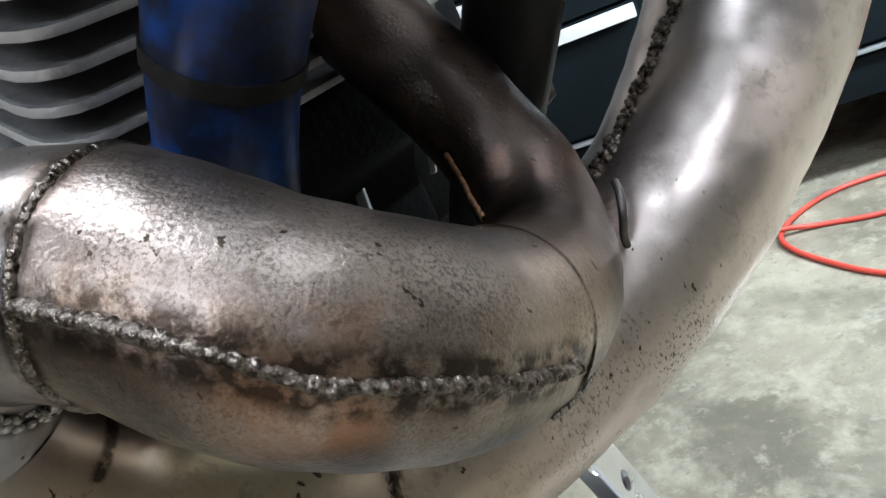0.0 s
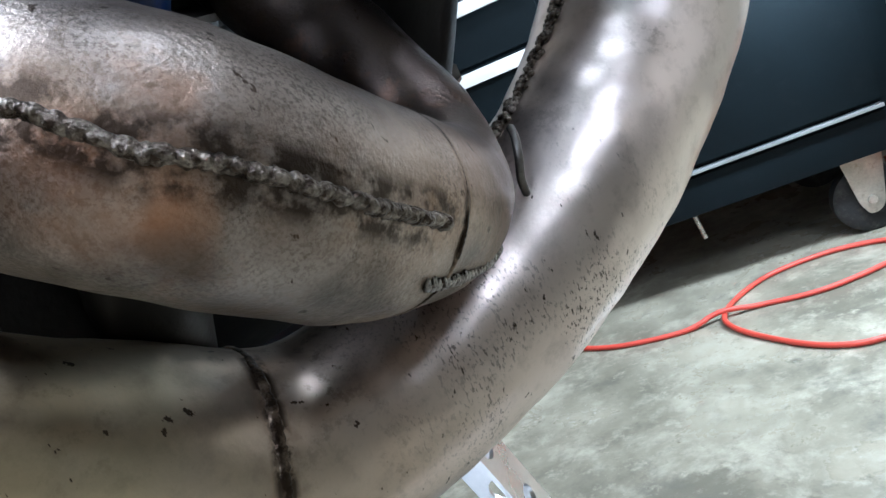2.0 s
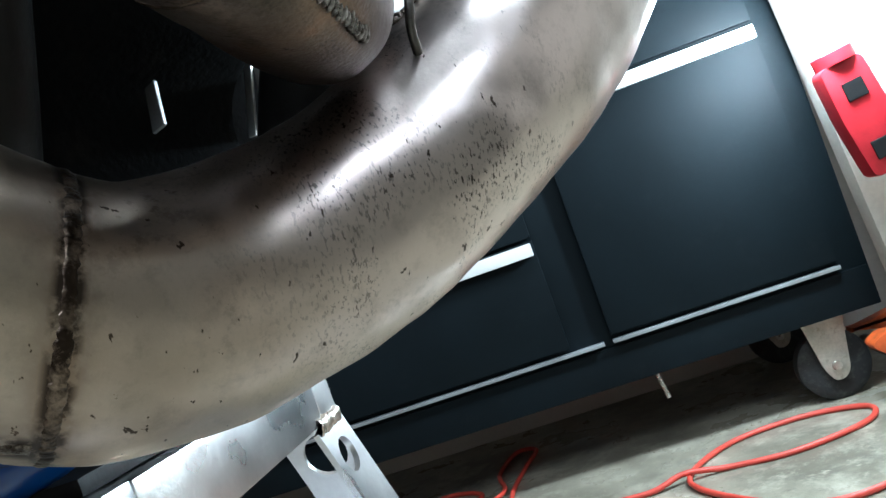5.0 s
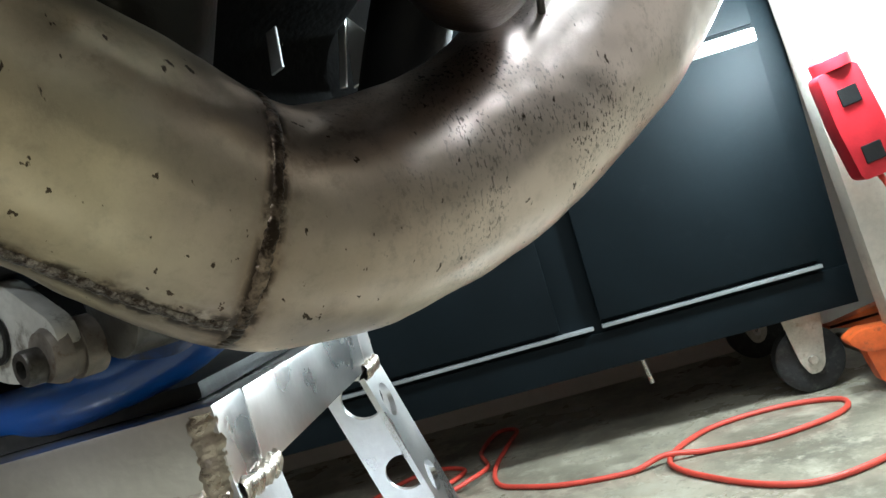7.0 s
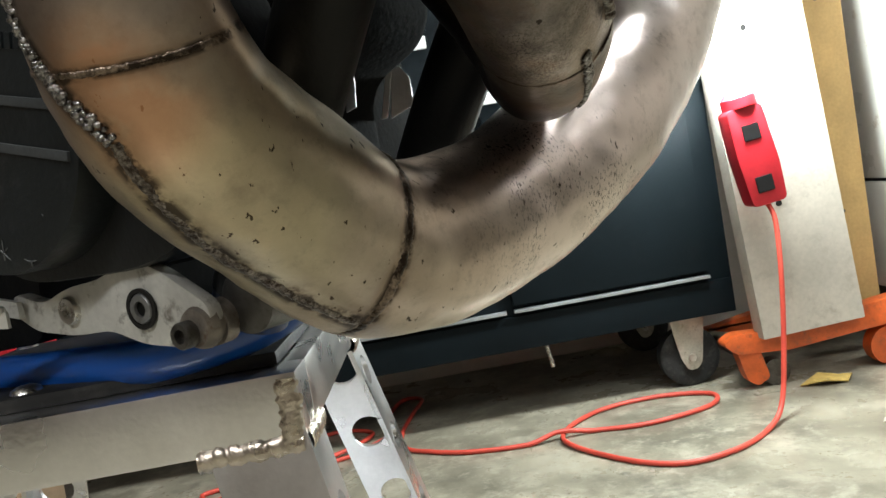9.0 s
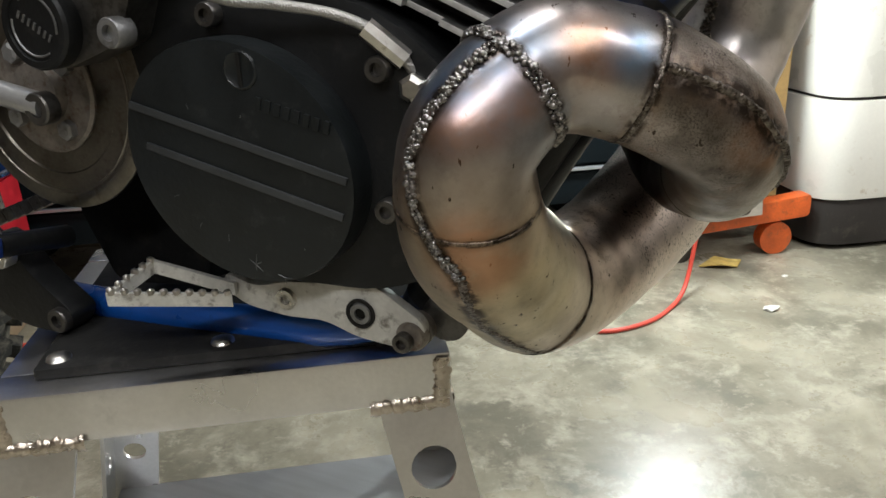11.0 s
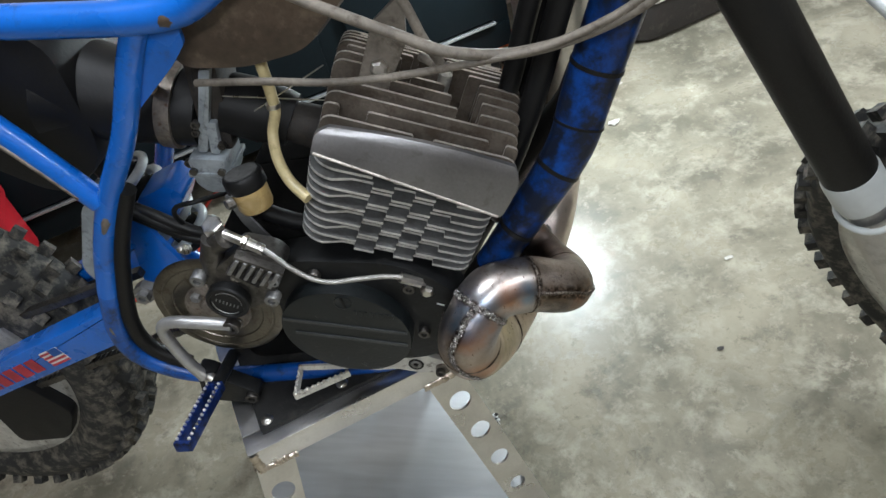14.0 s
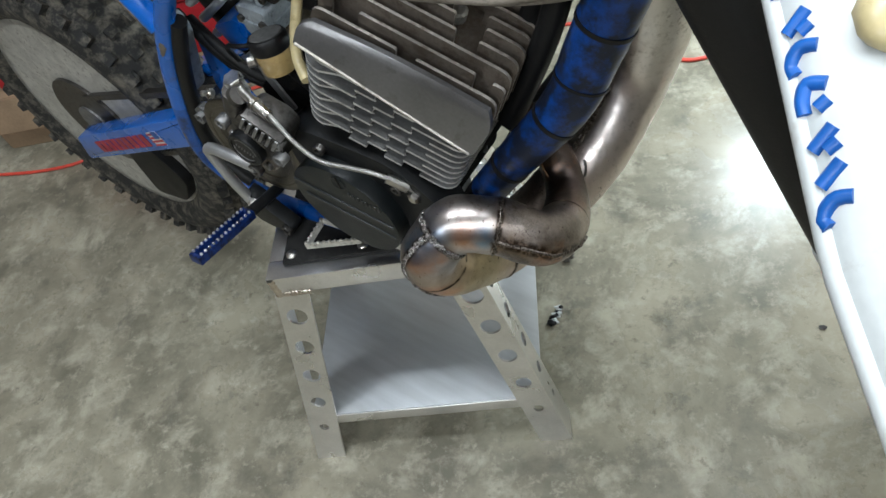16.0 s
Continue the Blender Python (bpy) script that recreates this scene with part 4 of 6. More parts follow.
HEAD_FINS = [(-0.083, 0.806, ((0.00, 0.46), (0.56, 1.0))), (-0.070, 0.811, ((0.00, 0.08), (0.22, 0.84), (0.93, 1.0))), (-0.057, 0.817, ((0.0, 1.0),)),
             (-0.044, 0.822, ((0.0, 0.66), (0.78, 1.0))), (-0.031, 0.827, ((0.30, 0.62), (0.78, 1.0))), (-0.018, 0.829, ((0.0, 0.30), (0.40, 0.58), (0.76, 1.0))),
             (-0.005, 0.831, ((0.0, 0.30), (0.76, 1.0))), (0.008, 0.831, ((0.05, 0.34), (0.70, 1.0))), (0.021, 0.829, ((0.0, 0.40), (0.62, 1.0))),
             (0.034, 0.826, ((0.0, 0.44), (0.58, 1.0))), (0.047, 0.822, ((0.0, 1.0),)), (0.060, 0.817, ((0.1, 0.9),)), (0.073, 0.811, ((0.0, 1.0),))]
for v, top, spans in HEAD_FINS:
    for a, b in spans:
        xa, xb = FIN_X0 + 0.004 + 0.196 * a, FIN_X0 + 0.004 + 0.196 * b
        out = fillet([(xa, 0.762), (xb, 0.762), (xb, top - 0.004 * b), (xa, top - 0.004 * a)], [0, 0, 0.014 if b > 0.95 else 0.003, 0.014 if a < 0.05 else 0.003])
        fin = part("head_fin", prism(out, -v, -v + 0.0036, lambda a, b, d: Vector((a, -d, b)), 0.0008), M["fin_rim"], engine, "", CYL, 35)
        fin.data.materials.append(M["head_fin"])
        dark_sides(fin, Vector((0, 1, 0)))
# spark plug and head stay
part("spark_plug", lathe((-0.128, -0.004, 0.785), (0, 0, 1), [(0, 0.011), (0.012, 0.011), (0.013, 0.007), (0.045, 0.007), (0.046, 0.0)], 12), M["silver_paint"], engine, "pale spark plug", CYL, 40)
stay = prism(fillet([(-0.214, 0.79), (-0.186, 0.79), (-0.176, 0.87), (-0.190, 0.92), (-0.212, 0.88)], 0.006), -0.004, 0.004, lambda a, b, d: Vector((a, -0.03 - d, b)), 0.001)
part("head_stay", stay, M["cable"], engine, "dusty steel head stay", CYL, 40)
part("stay_bolt", lathe((-0.196, -0.034, 0.838), (0, -1, 0), [(0, 0.009), (0.006, 0.009), (0.008, 0.006)], 6), M["silver"], engine, "", CYL)

# side cover: an oval black lid with two ribs
COVER = (0.0870, 0.560)


def oval(scale, n=48):
    out = []
    for k in range(n):
        a = k * math.tau / n
        u, w = 0.0745 * scale * math.cos(a), 0.0685 * scale * math.sin(a)
        out.append((COVER[0] + u, COVER[1] + w - 0.10 * u))
    return out


part("case_half", prism(fillet([(0.004, 0.650), (0.05, 0.662), (0.17, 0.645), (0.225, 0.595), (0.225, 0.515), (0.17, 0.484), (0.06, 0.484), (0.012, 0.53)], 0.03), 0.14, 0.182, side(), 0.004), M["black_case"], engine, "", BIKE, 40)
cover = prism(oval(1.0), 0.178, 0.203, side(), 0.004)
cover = part("side_cover", cover, M["cover"], engine, "scuffed black oval side cover with two ribs", BIKE, 40)
RIB = Vector((0.9665, 0, -0.2567))
for u0, w0, u1, w1 in ((0.020, 0.5925, 0.158, 0.5560), (0.028, 0.5690, 0.154, 0.5358)):
    a, b, n = Vector((u0, 0, w0)), Vector((u1, 0, w1)), Vector((0.2567, 0, 0.9665)) * 0.0021
    rib = prism([((a + n).x, (a + n).z), ((b + n).x, (b + n).z), ((b - n).x, (b - n).z), ((a - n).x, (a - n).z)], 0.2025, 0.2047, side(), 0.0006)
    part("rib", rib, M["rib"], cover, "", BIKE, 50)
disc_face = lathe((0.099, -0.2025, 0.613), (0, -1, 0), [(0, 0.0105), (0.0012, 0.0105), (0.0018, 0.0095), (0.0010, 0.0085), (0.0010, 0.0)], 28)
part("slot_disc", disc_face, M["cover"], cover, "", BIKE, 40)
part("screw_slot", box((0.0978, -0.2045, 0.604), (0.1002, -0.2028, 0.622), 0.0004), M["matte_black"], cover, "", BIKE)
for k in range(8):
    c = Vector((0.108 + 0.0058 * k, 0, 0.5955 - 0.0016 * k))
    part("worn_mark", box((-0.0017, -0.2042, -0.0034), (0.0017, -0.2025, 0.0034), 0.0004, pose(c.x, 0, c.z, 0, 15, 0)), M["cover"], cover, "", BIKE)
srng = random.Random(9)
for c, n in (((0.093, 0.502), 5), ((0.112, 0.496), 3)):
    for k in range(n):
        a = k * math.tau / n + srng.random()
        q = Vector((c[0], -0.2033, c[1]))
        part("scratch", tube([q, q + Vector((math.cos(a), 0, math.sin(a))) * (0.003 + 0.004 * srng.random())], [0.0005, 0.0002], 6), M["scratch"], cover, "", BIKE)
for k in range(6):
    q = Vector((0.03 + 0.11 * srng.random(), -0.2031, 0.51 + 0.10 * srng.random()))
    part("scratch", tube([q, q + Vector((srng.random() - 0.3, 0, srng.random() - 0.6)) * 0.010], 0.00025, 5), M["scratch"], cover, "", BIKE)


def socket_bolt(u, w, v, r, parent, mat="silver", deep=0.008):
    """A socket-head bolt in the side plane."""
    bm = lathe((u, -v, w), (0, -1, 0), [(0, r), (deep - 0.001, r), (deep, r * 0.9), (deep, r * 0.52), (deep - 0.004, r * 0.5), (deep - 0.004, 0.0)], 18)
    return part("bolt", bm, M[mat], parent, "", BIKE, 40)


for u, w in ((0.070, 0.640), (0.172, 0.612), (0.172, 0.536), (0.205, 0.56), (0.20, 0.51)):
    socket_bolt(u, w, 0.182, 0.007, engine, "steel")


# ---- brake at the gearbox shaft ----
DISC = (-0.067, 0.595)
CALIPER = BIKE @ Matrix.Translation((0.018, -0.018, 0.015))
disc = lathe((DISC[0], -0.178, DISC[1]), (0, -1, 0), [(0, 0.030), (0, 0.0765), (0.001, 0.078), (0.0035, 0.078), (0.0045, 0.0765), (0.0048, 0.068), (0.0042, 0.0672), (0.0042, 0.0655), (0.0048, 0.0648), (0.0048, 0.0545), (0.0036, 0.0535), (0.0036, 0.030)], 72)
disc = part("brake_disc", disc, M["disc"], bike, "worn brown-grey steel brake disc", BIKE, 35)
part("disc_carrier", lathe((DISC[0], -0.174, DISC[1]), (0, -1, 0), [(0, 0.040), (0.0095, 0.040), (0.011, 0.038), (0.011, 0.020), (0.018, 0.018), (0.018, 0.0)], 40), M["bare_edge"], disc, "tarnished disc carrier", BIKE, 35)
for k in range(4):
    a = radians(35 + 90 * k)
    part("carrier_bolt", lathe((DISC[0] + 0.029 * math.cos(a), -0.185, DISC[1] + 0.029 * math.sin(a)), (0, -1, 0), [(0, 0.0065), (0.005, 0.0065), (0.006, 0.0045)], 6), M["alu_dull"], disc, "", BIKE)
part("disc_shaft", lathe((DISC[0], -0.12, DISC[1]), (0, -1, 0), [(0, 0.03), (0.055, 0.022)], 20), M["steel"], disc, "", BIKE, 40)
cal = prism(fillet([(-0.064, 0.648), (-0.066, 0.610), (-0.040, 0.596), (-0.010, 0.606), (0.006, 0.612), (0.016, 0.634), (0.036, 0.660), (0.028, 0.676), (-0.006, 0.690), (-0.046, 0.664)], 0.007), 0.158, 0.188, side(), 0.003)
cal = part("brake_caliper", cal, M["steel"], bike, "oily dark cast brake caliper with ribs", CALIPER, 40)
# six ribs across a sunk bed
for k in range(6):
    u0, w0 = -0.006 + k * 0.0074, 0.685 - k * 0.0048
    bm = prism([(u0 - 0.0012, w0 + 0.0008), (u0 + 0.0022, w0 - 0.0014), (u0 - 0.0150, w0 - 0.0200), (u0 - 0.0185, w0 - 0.0178)], 0.186, 0.200, side(), 0.0008)
    part("caliper_rib", bm, M["alu_dull"], cal, "", CALIPER, 40)
for p, q in (((-0.009, 0.688), (0.036, 0.659)), ((-0.026, 0.668), (0.000, 0.640))):
    d = Vector((q[0] - p[0], q[1] - p[1])).normalized() * 0.0022
    part("caliper_bridge", prism([(p[0] - d.y, p[1] + d.x), (q[0] - d.y, q[1] + d.x), (q[0] + d.y, q[1] - d.x), (p[0] + d.y, p[1] - d.x)], 0.186, 0.198, side(), 0.0008), M["steel"], cal, "", CALIPER, 40)
cap = lathe((-0.044, -0.186, 0.622), (0, -1, 0), [(0, 0.0245), (0.012, 0.0245), (0.014, 0.023), (0.014, 0.0195), (0.0125, 0.019), (0.0125, 0.0)], 40)
cap = part("piston_cap", cap, M["black_case"], cal, "round black piston cap with a pale ring and worn writing", CALIPER, 35)
for a0, a1 in ((20, 160), (200, 340)):
    part("cap_ring", tube([(-0.044 + 0.0165 * math.cos(radians(a)), -0.1988, 0.622 + 0.0165 * math.sin(radians(a))) for a in range(a0 - 35, a1 - 35, 7)], 0.0007, 6), M["alu_dull"], cap, "", CALIPER)
for k in range(7):
    c = (-0.044 + (k - 3) * 0.0034, 0.622 - (k - 3) * 0.0022)
    part("worn_mark", box((-0.0007, -0.1992, -0.0022), (0.0007, -0.1980, 0.0022), 0, pose(c[0], 0, c[1], 0, 33, 0)), M["alu_dull"], cap, "", CALIPER)
for u, w, r in ((-0.066, 0.656, 0.0085), (0.007, 0.618, 0.0085), (0.020, 0.646, 0.006)):
    socket_bolt(u + 0.018, w + 0.015, 0.202, r, cal, "alu_dull", 0.013)
for u, w in ((-0.022, 0.648), (-0.064, 0.694)):
    part("bleed_nipple", lathe((u, -0.184, w), (-0.1, -0.7, 0.6), [(0, 0.006), (0.006, 0.006), (0.006, 0.0035), (0.014, 0.0035), (0.015, 0.002)], 8), M["silver"], cal, "", CALIPER, 40)
part("caliper_tower", tube([(-0.052, -0.176, 0.640), (-0.048, -0.176, 0.672), (-0.036, -0.176, 0.698)], [0.013, 0.0135, 0.012], 14), M["steel"], cal, "", CALIPER, 40)
part("caliper_boss", tube([(-0.036, -0.176, 0.690), (-0.020, -0.178, 0.700)], 0.012, 14), M["steel"], cal, "", CALIPER, 40)

# braided hose with its two ends
hose_pts = [(-0.008, -0.190, 0.717), (0.012, -0.196, 0.712), (0.036, -0.201, 0.700), (0.058, -0.205, 0.675), (0.078, -0.206, 0.656), (0.098, -0.205, 0.648), (0.125, -0.200, 0.645), (0.155, -0.193, 0.639), (0.178, -0.187, 0.627), (0.189, -0.180, 0.610)]
hose = part("brake_hose", tube(hose_pts, 0.0029, 12, 10), M["braid"], bike, "braided steel brake hose", BIKE, 60)
part("banjo", lathe((-0.016, -0.182, 0.700), (0.05, -0.22, 0.97), [(0, 0.0085), (0.010, 0.0085), (0.010, 0.0095), (0.020, 0.0095), (0.0205, 0.0115), (0.029, 0.0115), (0.030, 0.010)], 6), M["silver"], hose, "hexagonal banjo bolt", BIKE)
part("ferrule", tube([(-0.004, -0.191, 0.716), (0.018, -0.198, 0.709)], 0.0055, 10), M["silver"], hose, "", BIKE, 40)
part("ferrule", tube([(0.018, -0.198, 0.709), (0.022, -0.199, 0.7075)], 0.0078, 8), M["silver"], hose, "", BIKE, 40)
part("ferrule", tube([(0.022, -0.199, 0.7075), (0.038, -0.2015, 0.698)], 0.0062, 10), M["silver"], hose, "", BIKE, 40)
part("ferrule", tube([(0.168, -0.190, 0.633), (0.186, -0.183, 0.616)], 0.0058, 8), M["silver"], hose, "", BIKE, 40)
part("union", lathe((0.190, -0.160, 0.602), (0, -1, 0), [(0, 0.010), (0.018, 0.010), (0.018, 0.008), (0.026, 0.008), (0.028, 0.005)], 6), M["silver"], hose, "", BIKE)

# guard rod over the disc
part("guard_rod", tube([(-0.044, -0.206, 0.590), (-0.09, -0.208, 0.600), (-0.116, -0.208, 0.602), (-0.133, -0.206, 0.592), (-0.139, -0.203, 0.568), (-0.138, -0.200, 0.525), (-0.131, -0.197, 0.484)], 0.0076, 12, 8), M["satin"], bike, "bent bright alloy rod over the brake disc", BIKE, 60)
socket_bolt(-0.044, 0.589, 0.203, 0.010, bike, "steel", 0.010)

# brake lever with a toothed toe pad
arm = fillet([(0.046, 0.481), (0.070, 0.474), (0.090, 0.480), (0.115, 0.482), (0.138, 0.489), (0.156, 0.484), (0.186, 0.464), (0.184, 0.450), (0.168, 0.446), (0.140, 0.449), (0.118, 0.457), (0.090, 0.456), (0.060, 0.460), (0.044, 0.470)], 0.007)
lever = part("brake_lever", prism(arm, 0.168, 0.176, side(), 0.0015), M["silver_paint"], bike, "scuffed pale alloy foot lever with toothed toe", BIKE, 40)
TOE = [Vector((0.056, -0.180, 0.477)), Vector((0.002, -0.190, 0.490)), Vector((0.003, -0.230, 0.484)), Vector((0.060, -0.190, 0.474))]
for p, q in zip(TOE, TOE[1:]):
    run = (q - p).normalized()
    across = run.cross(Vector((0, 0, 1))).normalized()
    bm = bmesh.new()
    low = Vector((0, 0, -0.0085))
    ring = [p - run * 0.001 + across * 0.0017, q + run * 0.001 + across * 0.0017, q + run * 0.001 - across * 0.0017, p - run * 0.001 - across * 0.0017]
    top = [bm.verts.new(v) for v in ring]
    bot = [bm.verts.new(v + low) for v in ring]
    bm.faces.new(top)
    bm.faces.new(bot[::-1])
    for k in range(4):
        bm.faces.new((top[k], top[(k + 1) % 4], bot[(k + 1) % 4], bot[k]))
    part("toe_cage", bm, M["silver_paint"], lever, "", BIKE)
    n = max(3, int((q - p).length / 0.0072))
    for k in range(n + 1):
        if p is TOE[0]:
            break
        c = p.lerp(q, (k + 0.2) / (n + 0.4))
        part("tooth", lathe(c + Vector((0, 0, -0.001)), (0, 0, 1), [(0, 0.0026), (0.0028, 0.0022), (0.004, 0.0)], 8), M["silver"], lever, "", BIKE, 50)
socket_bolt(0.144, 0.466, 0.176, 0.0072, lever, "alu_dull", 0.0022)
part("pivot_ring", lathe((0.144, -0.1765, 0.466), (0, -1, 0), [(0, 0.0096), (0.0012, 0.0096), (0.0012, 0.0076), (0, 0.0076)], 28), M["matte_black"], lever, "", BIKE)
socket_bolt(0.092, 0.469, 0.176, 0.0070, lever, "silver", 0.003)
part("nut_washer", lathe((0.176, -0.160, 0.455), (0, -1, 0), [(0, 0.0105), (0.008, 0.0105), (0.008, 0.0092), (0.012, 0.0092), (0.012, 0.0105), (0.015, 0.0100), (0.018, 0.0085)], 24), M["bare_edge"], lever, "", BIKE, 40)
socket_bolt(0.173, 0.453, 0.178, 0.0062, lever, "steel", 0.006)
part("pivot_collar", lathe((0.192, -0.130, 0.462), (0, -1, 0), [(0, 0.015), (0.030, 0.015), (0.031, 0.013), (0.031, 0.0)], 24), M["steel"], lever, "", BIKE, 40)

# footpeg
peg = part("footpeg", tube([(-0.098, -0.165, 0.488), (-0.096, -0.222, 0.500)], 0.008, 16), M["black_case"], bike, "blue anodised footpeg with silver teeth", BIKE, 40)
PEG = BIKE @ look((-0.096, -0.214, 0.500), (-0.094, -0.330, 0.522))
for sx in (-0.0076, 0.0076):
    part("peg_rail", prism([(sx - 0.0026, -0.007), (sx + 0.0026, -0.007), (sx + 0.0026, 0.006), (sx - 0.0026, 0.006)], 0.012, 0.112, lambda a, b, d: Vector((a, b, -d)), 0.0015), M["blue_anod"], peg, "", PEG, 40)
    for k in range(13):
        part("peg_tooth", lathe((sx, 0.0055, -0.017 - 0.0074 * k), (0, 1, 0), [(0, 0.0022), (0.0026, 0.0018), (0.0036, 0.0)], 7), M["silver"], peg, "", PEG, 50)
for z in (-0.014, -0.110):
    part("peg_bar", box((-0.0102, -0.007, z - 0.003), (0.0102, 0.0058, z + 0.003), 0.0015), M["blue_anod"], peg, "", PEG, 40)
part("peg_bracket", prism(fillet([(-0.136, 0.498), (-0.118, 0.490), (-0.102, 0.470), (-0.068, 0.444), (-0.080, 0.427), (-0.112, 0.428), (-0.140, 0.434), (-0.149, 0.448)], 0.008), 0.176, 0.198, side(), 0.003), M["black_case"], peg, "black peg bracket", BIKE, 40)
socket_bolt(-0.080, 0.440, 0.198, 0.009, peg, "steel", 0.006)
socket_bolt(-0.118, 0.484, 0.198, 0.008, peg, "silver", 0.010)

# fluid cup
CUP = BIKE @ Matrix.Translation((0.022, -0.150, 0.712)) @ Matrix.Rotation(radians(-6), 4, "Y") @ Matrix.Rotation(radians(-8), 4, "X")
cup = part("fluid_reservoir", lathe((0, 0, 0), (0, 0, 1), [(0, 0.010), (0.003, 0.0175), (0.008, 0.0195), (0.030, 0.0205)], 28), M["amber"], bike, "amber brake-fluid cup with black lid", CUP, 40)
part("lid", lathe((0, 0, 0.029), (0, 0, 1), [(0, 0.0210), (0.002, 0.0225), (0.015, 0.0225), (0.018, 0.0205), (0.018, 0.0)], 28), M["black"], cup, "black screw lid, dusty on top", CUP, 40)
part("lid_dust", lathe((0, 0, 0.0474), (0, 0, 1), [(0, 0.0185), (0.0006, 0.0180), (0.0006, 0.0)], 28), M["dust"], cup, "", CUP, 40)
part("cup_bracket", prism(fillet([(-0.004, 0.742), (0.006, 0.742), (0.012, 0.715), (0.030, 0.668), (0.018, 0.662), (0.002, 0.705)], 0.003), 0.158, 0.1605, side(), 0.0), M["alu_dull"], cup, "dull steel bracket strip", BIKE)
part("cup_nipple", lathe((0.006, -0.164, 0.736), (-0.6, -0.7, 0.1), [(0, 0.006), (0.008, 0.006), (0.009, 0.004)], 8), M["silver"], cup, "", BIKE, 40)

# carburettor, manifold and air boot
carb = part("carburettor", prism(fillet([(-0.056, 0.763), (-0.014, 0.755), (-0.020, 0.722), (-0.028, 0.711), (-0.050, 0.713), (-0.060, 0.728)], 0.006), 0.062, 0.114, side(), 0.004), M["carb"], bike, "grey alloy carburettor with float bowl", BIKE, 40)
part("bowl_lip", prism(fillet([(-0.061, 0.745), (-0.0145, 0.737), (-0.0155, 0.731), (-0.062, 0.739)], 0.001), 0.058, 0.1165, side(), 0.001), M["carb"], carb, "", BIKE, 40)
for u, w in ((-0.054, 0.742), (-0.022, 0.737)):
    part("bowl_screw", lathe((u, -0.108, w + 0.004), (0, -1, 0), [(0, 0.0045), (0.010, 0.0045), (0.010, 0.002)], 10), M["steel"], carb, "", BIKE, 40)
part("slide_body", prism(fillet([(-0.040, 0.762), (-0.006, 0.756), (0.018, 0.870), (-0.016, 0.878)], 0.006), 0.045, 0.098, side(), 0.006), M["barrel"], carb, "dark carburettor slide body", BIKE, 40)
for q in ((-0.044, 0.764, 0.001, 0.862), (-0.030, 0.760, -0.020, 0.800)):
    part("carb_post", prism(fillet([(q[0], q[1]), (q[0] + 0.011, q[1] - 0.002), (q[2] + 0.012, q[3] - 0.002), (q[2], q[3])], 0.003), 0.088, 0.106, side(), 0.002), M["carb"], carb, "", BIKE, 40)
for u, w, r in ((-0.030, 0.800, 0.005), (-0.034, 0.790, 0.0045), (-0.012, 0.770, 0.0045), (-0.060, 0.752, 0.005)):
    part("carb_screw", lathe((u, -0.104, w), (0, -1, 0), [(0, r), (0.006, r), (0.006, r * 0.6), (0.003, r * 0.6), (0.003, 0)], 10), M["steel"], carb, "", BIKE, 40)
part("inlet_boot", tube([(-0.005, -0.07, 0.800), (0.03, -0.07, 0.785), (0.060, -0.07, 0.768)], [0.034, 0.035, 0.030], 24, 4), M["black"], carb, "black rubber inlet boot", BIKE, 50)
part("inlet_pipe", tube([(0.055, -0.07, 0.770), (0.10, -0.07, 0.748)], [0.022, 0.026], 20), M["barrel"], carb, "", BIKE, 50)
part("air_boot", tube([(-0.035, -0.07, 0.795), (-0.085, -0.07, 0.812), (-0.19, -0.07, 0.85)], [0.040, 0.046, 0.062], 28, 4), M["black"], carb, "black rubber air boot", BIKE, 50)
part("hose_clamp", tube([(-0.056, -0.07, 0.802), (-0.072, -0.07, 0.807)], 0.0475, 32), M["bare_edge"], carb, "dull steel band clamp", BIKE, 40)
part("clamp_tail", tube([(-0.066, -0.096, 0.842), (-0.058, -0.104, 0.853), (-0.050, -0.108, 0.862)], 0.007, 8, 4), M["card"], carb, "brown strap end", BIKE, 40)
part("air_box", prism(fillet([(-0.14, 0.78), (-0.13, 0.93), (-0.46, 1.0), (-0.45, 0.90), (-0.36, 0.84), (-0.22, 0.73)], 0.04), 0.005, 0.125, side(), 0.012), M["black"], bike, "dull black air box", BIKE, 40)
part("breather_hose", tube([(0.072, -0.108, 0.878), (0.070, -0.109, 0.858), (0.069, -0.110, 0.834), (0.066, -0.112, 0.808), (0.056, -0.116, 0.785), (0.060, -0.136, 0.766), (0.076, -0.160, 0.753), (0.096, -0.176, 0.741)], 0.0060, 12, 8), M["yellow_hose"], bike, "yellowed clear plastic hose", BIKE, 60)
part("hose_clip", tube([(0.0660, -0.1115, 0.812), (0.0665, -0.111, 0.817)], 0.0076, 12), M["silver"], bike, "wire hose clip", BIKE, 40)
for p, q in (((0.01, -0.10, 0.826), (0.115, -0.09, 0.80)), ((0.03, -0.10, 0.80), (0.12, -0.08, 0.835))):
    part("throttle_wire", tube([p, q], 0.0008, 6), M["silver"], bike, "thin bright wire", BIKE)
part("water_hose", tube([(0.0, -0.12, 0.69), (0.05, -0.13, 0.672), (0.10, -0.13, 0.665), (0.14, -0.12, 0.668)], 0.010, 12, 6), M["black"], bike, "black rubber hose", BIKE, 60)
part("drain_hose", tube([(-0.04, -0.10, 0.70), (-0.06, -0.13, 0.715), (-0.09, -0.13, 0.708), (-0.10, -0.12, 0.68), (-0.08, -0.11, 0.64)], 0.003, 8, 8), M["black"], bike, "", BIKE, 60)

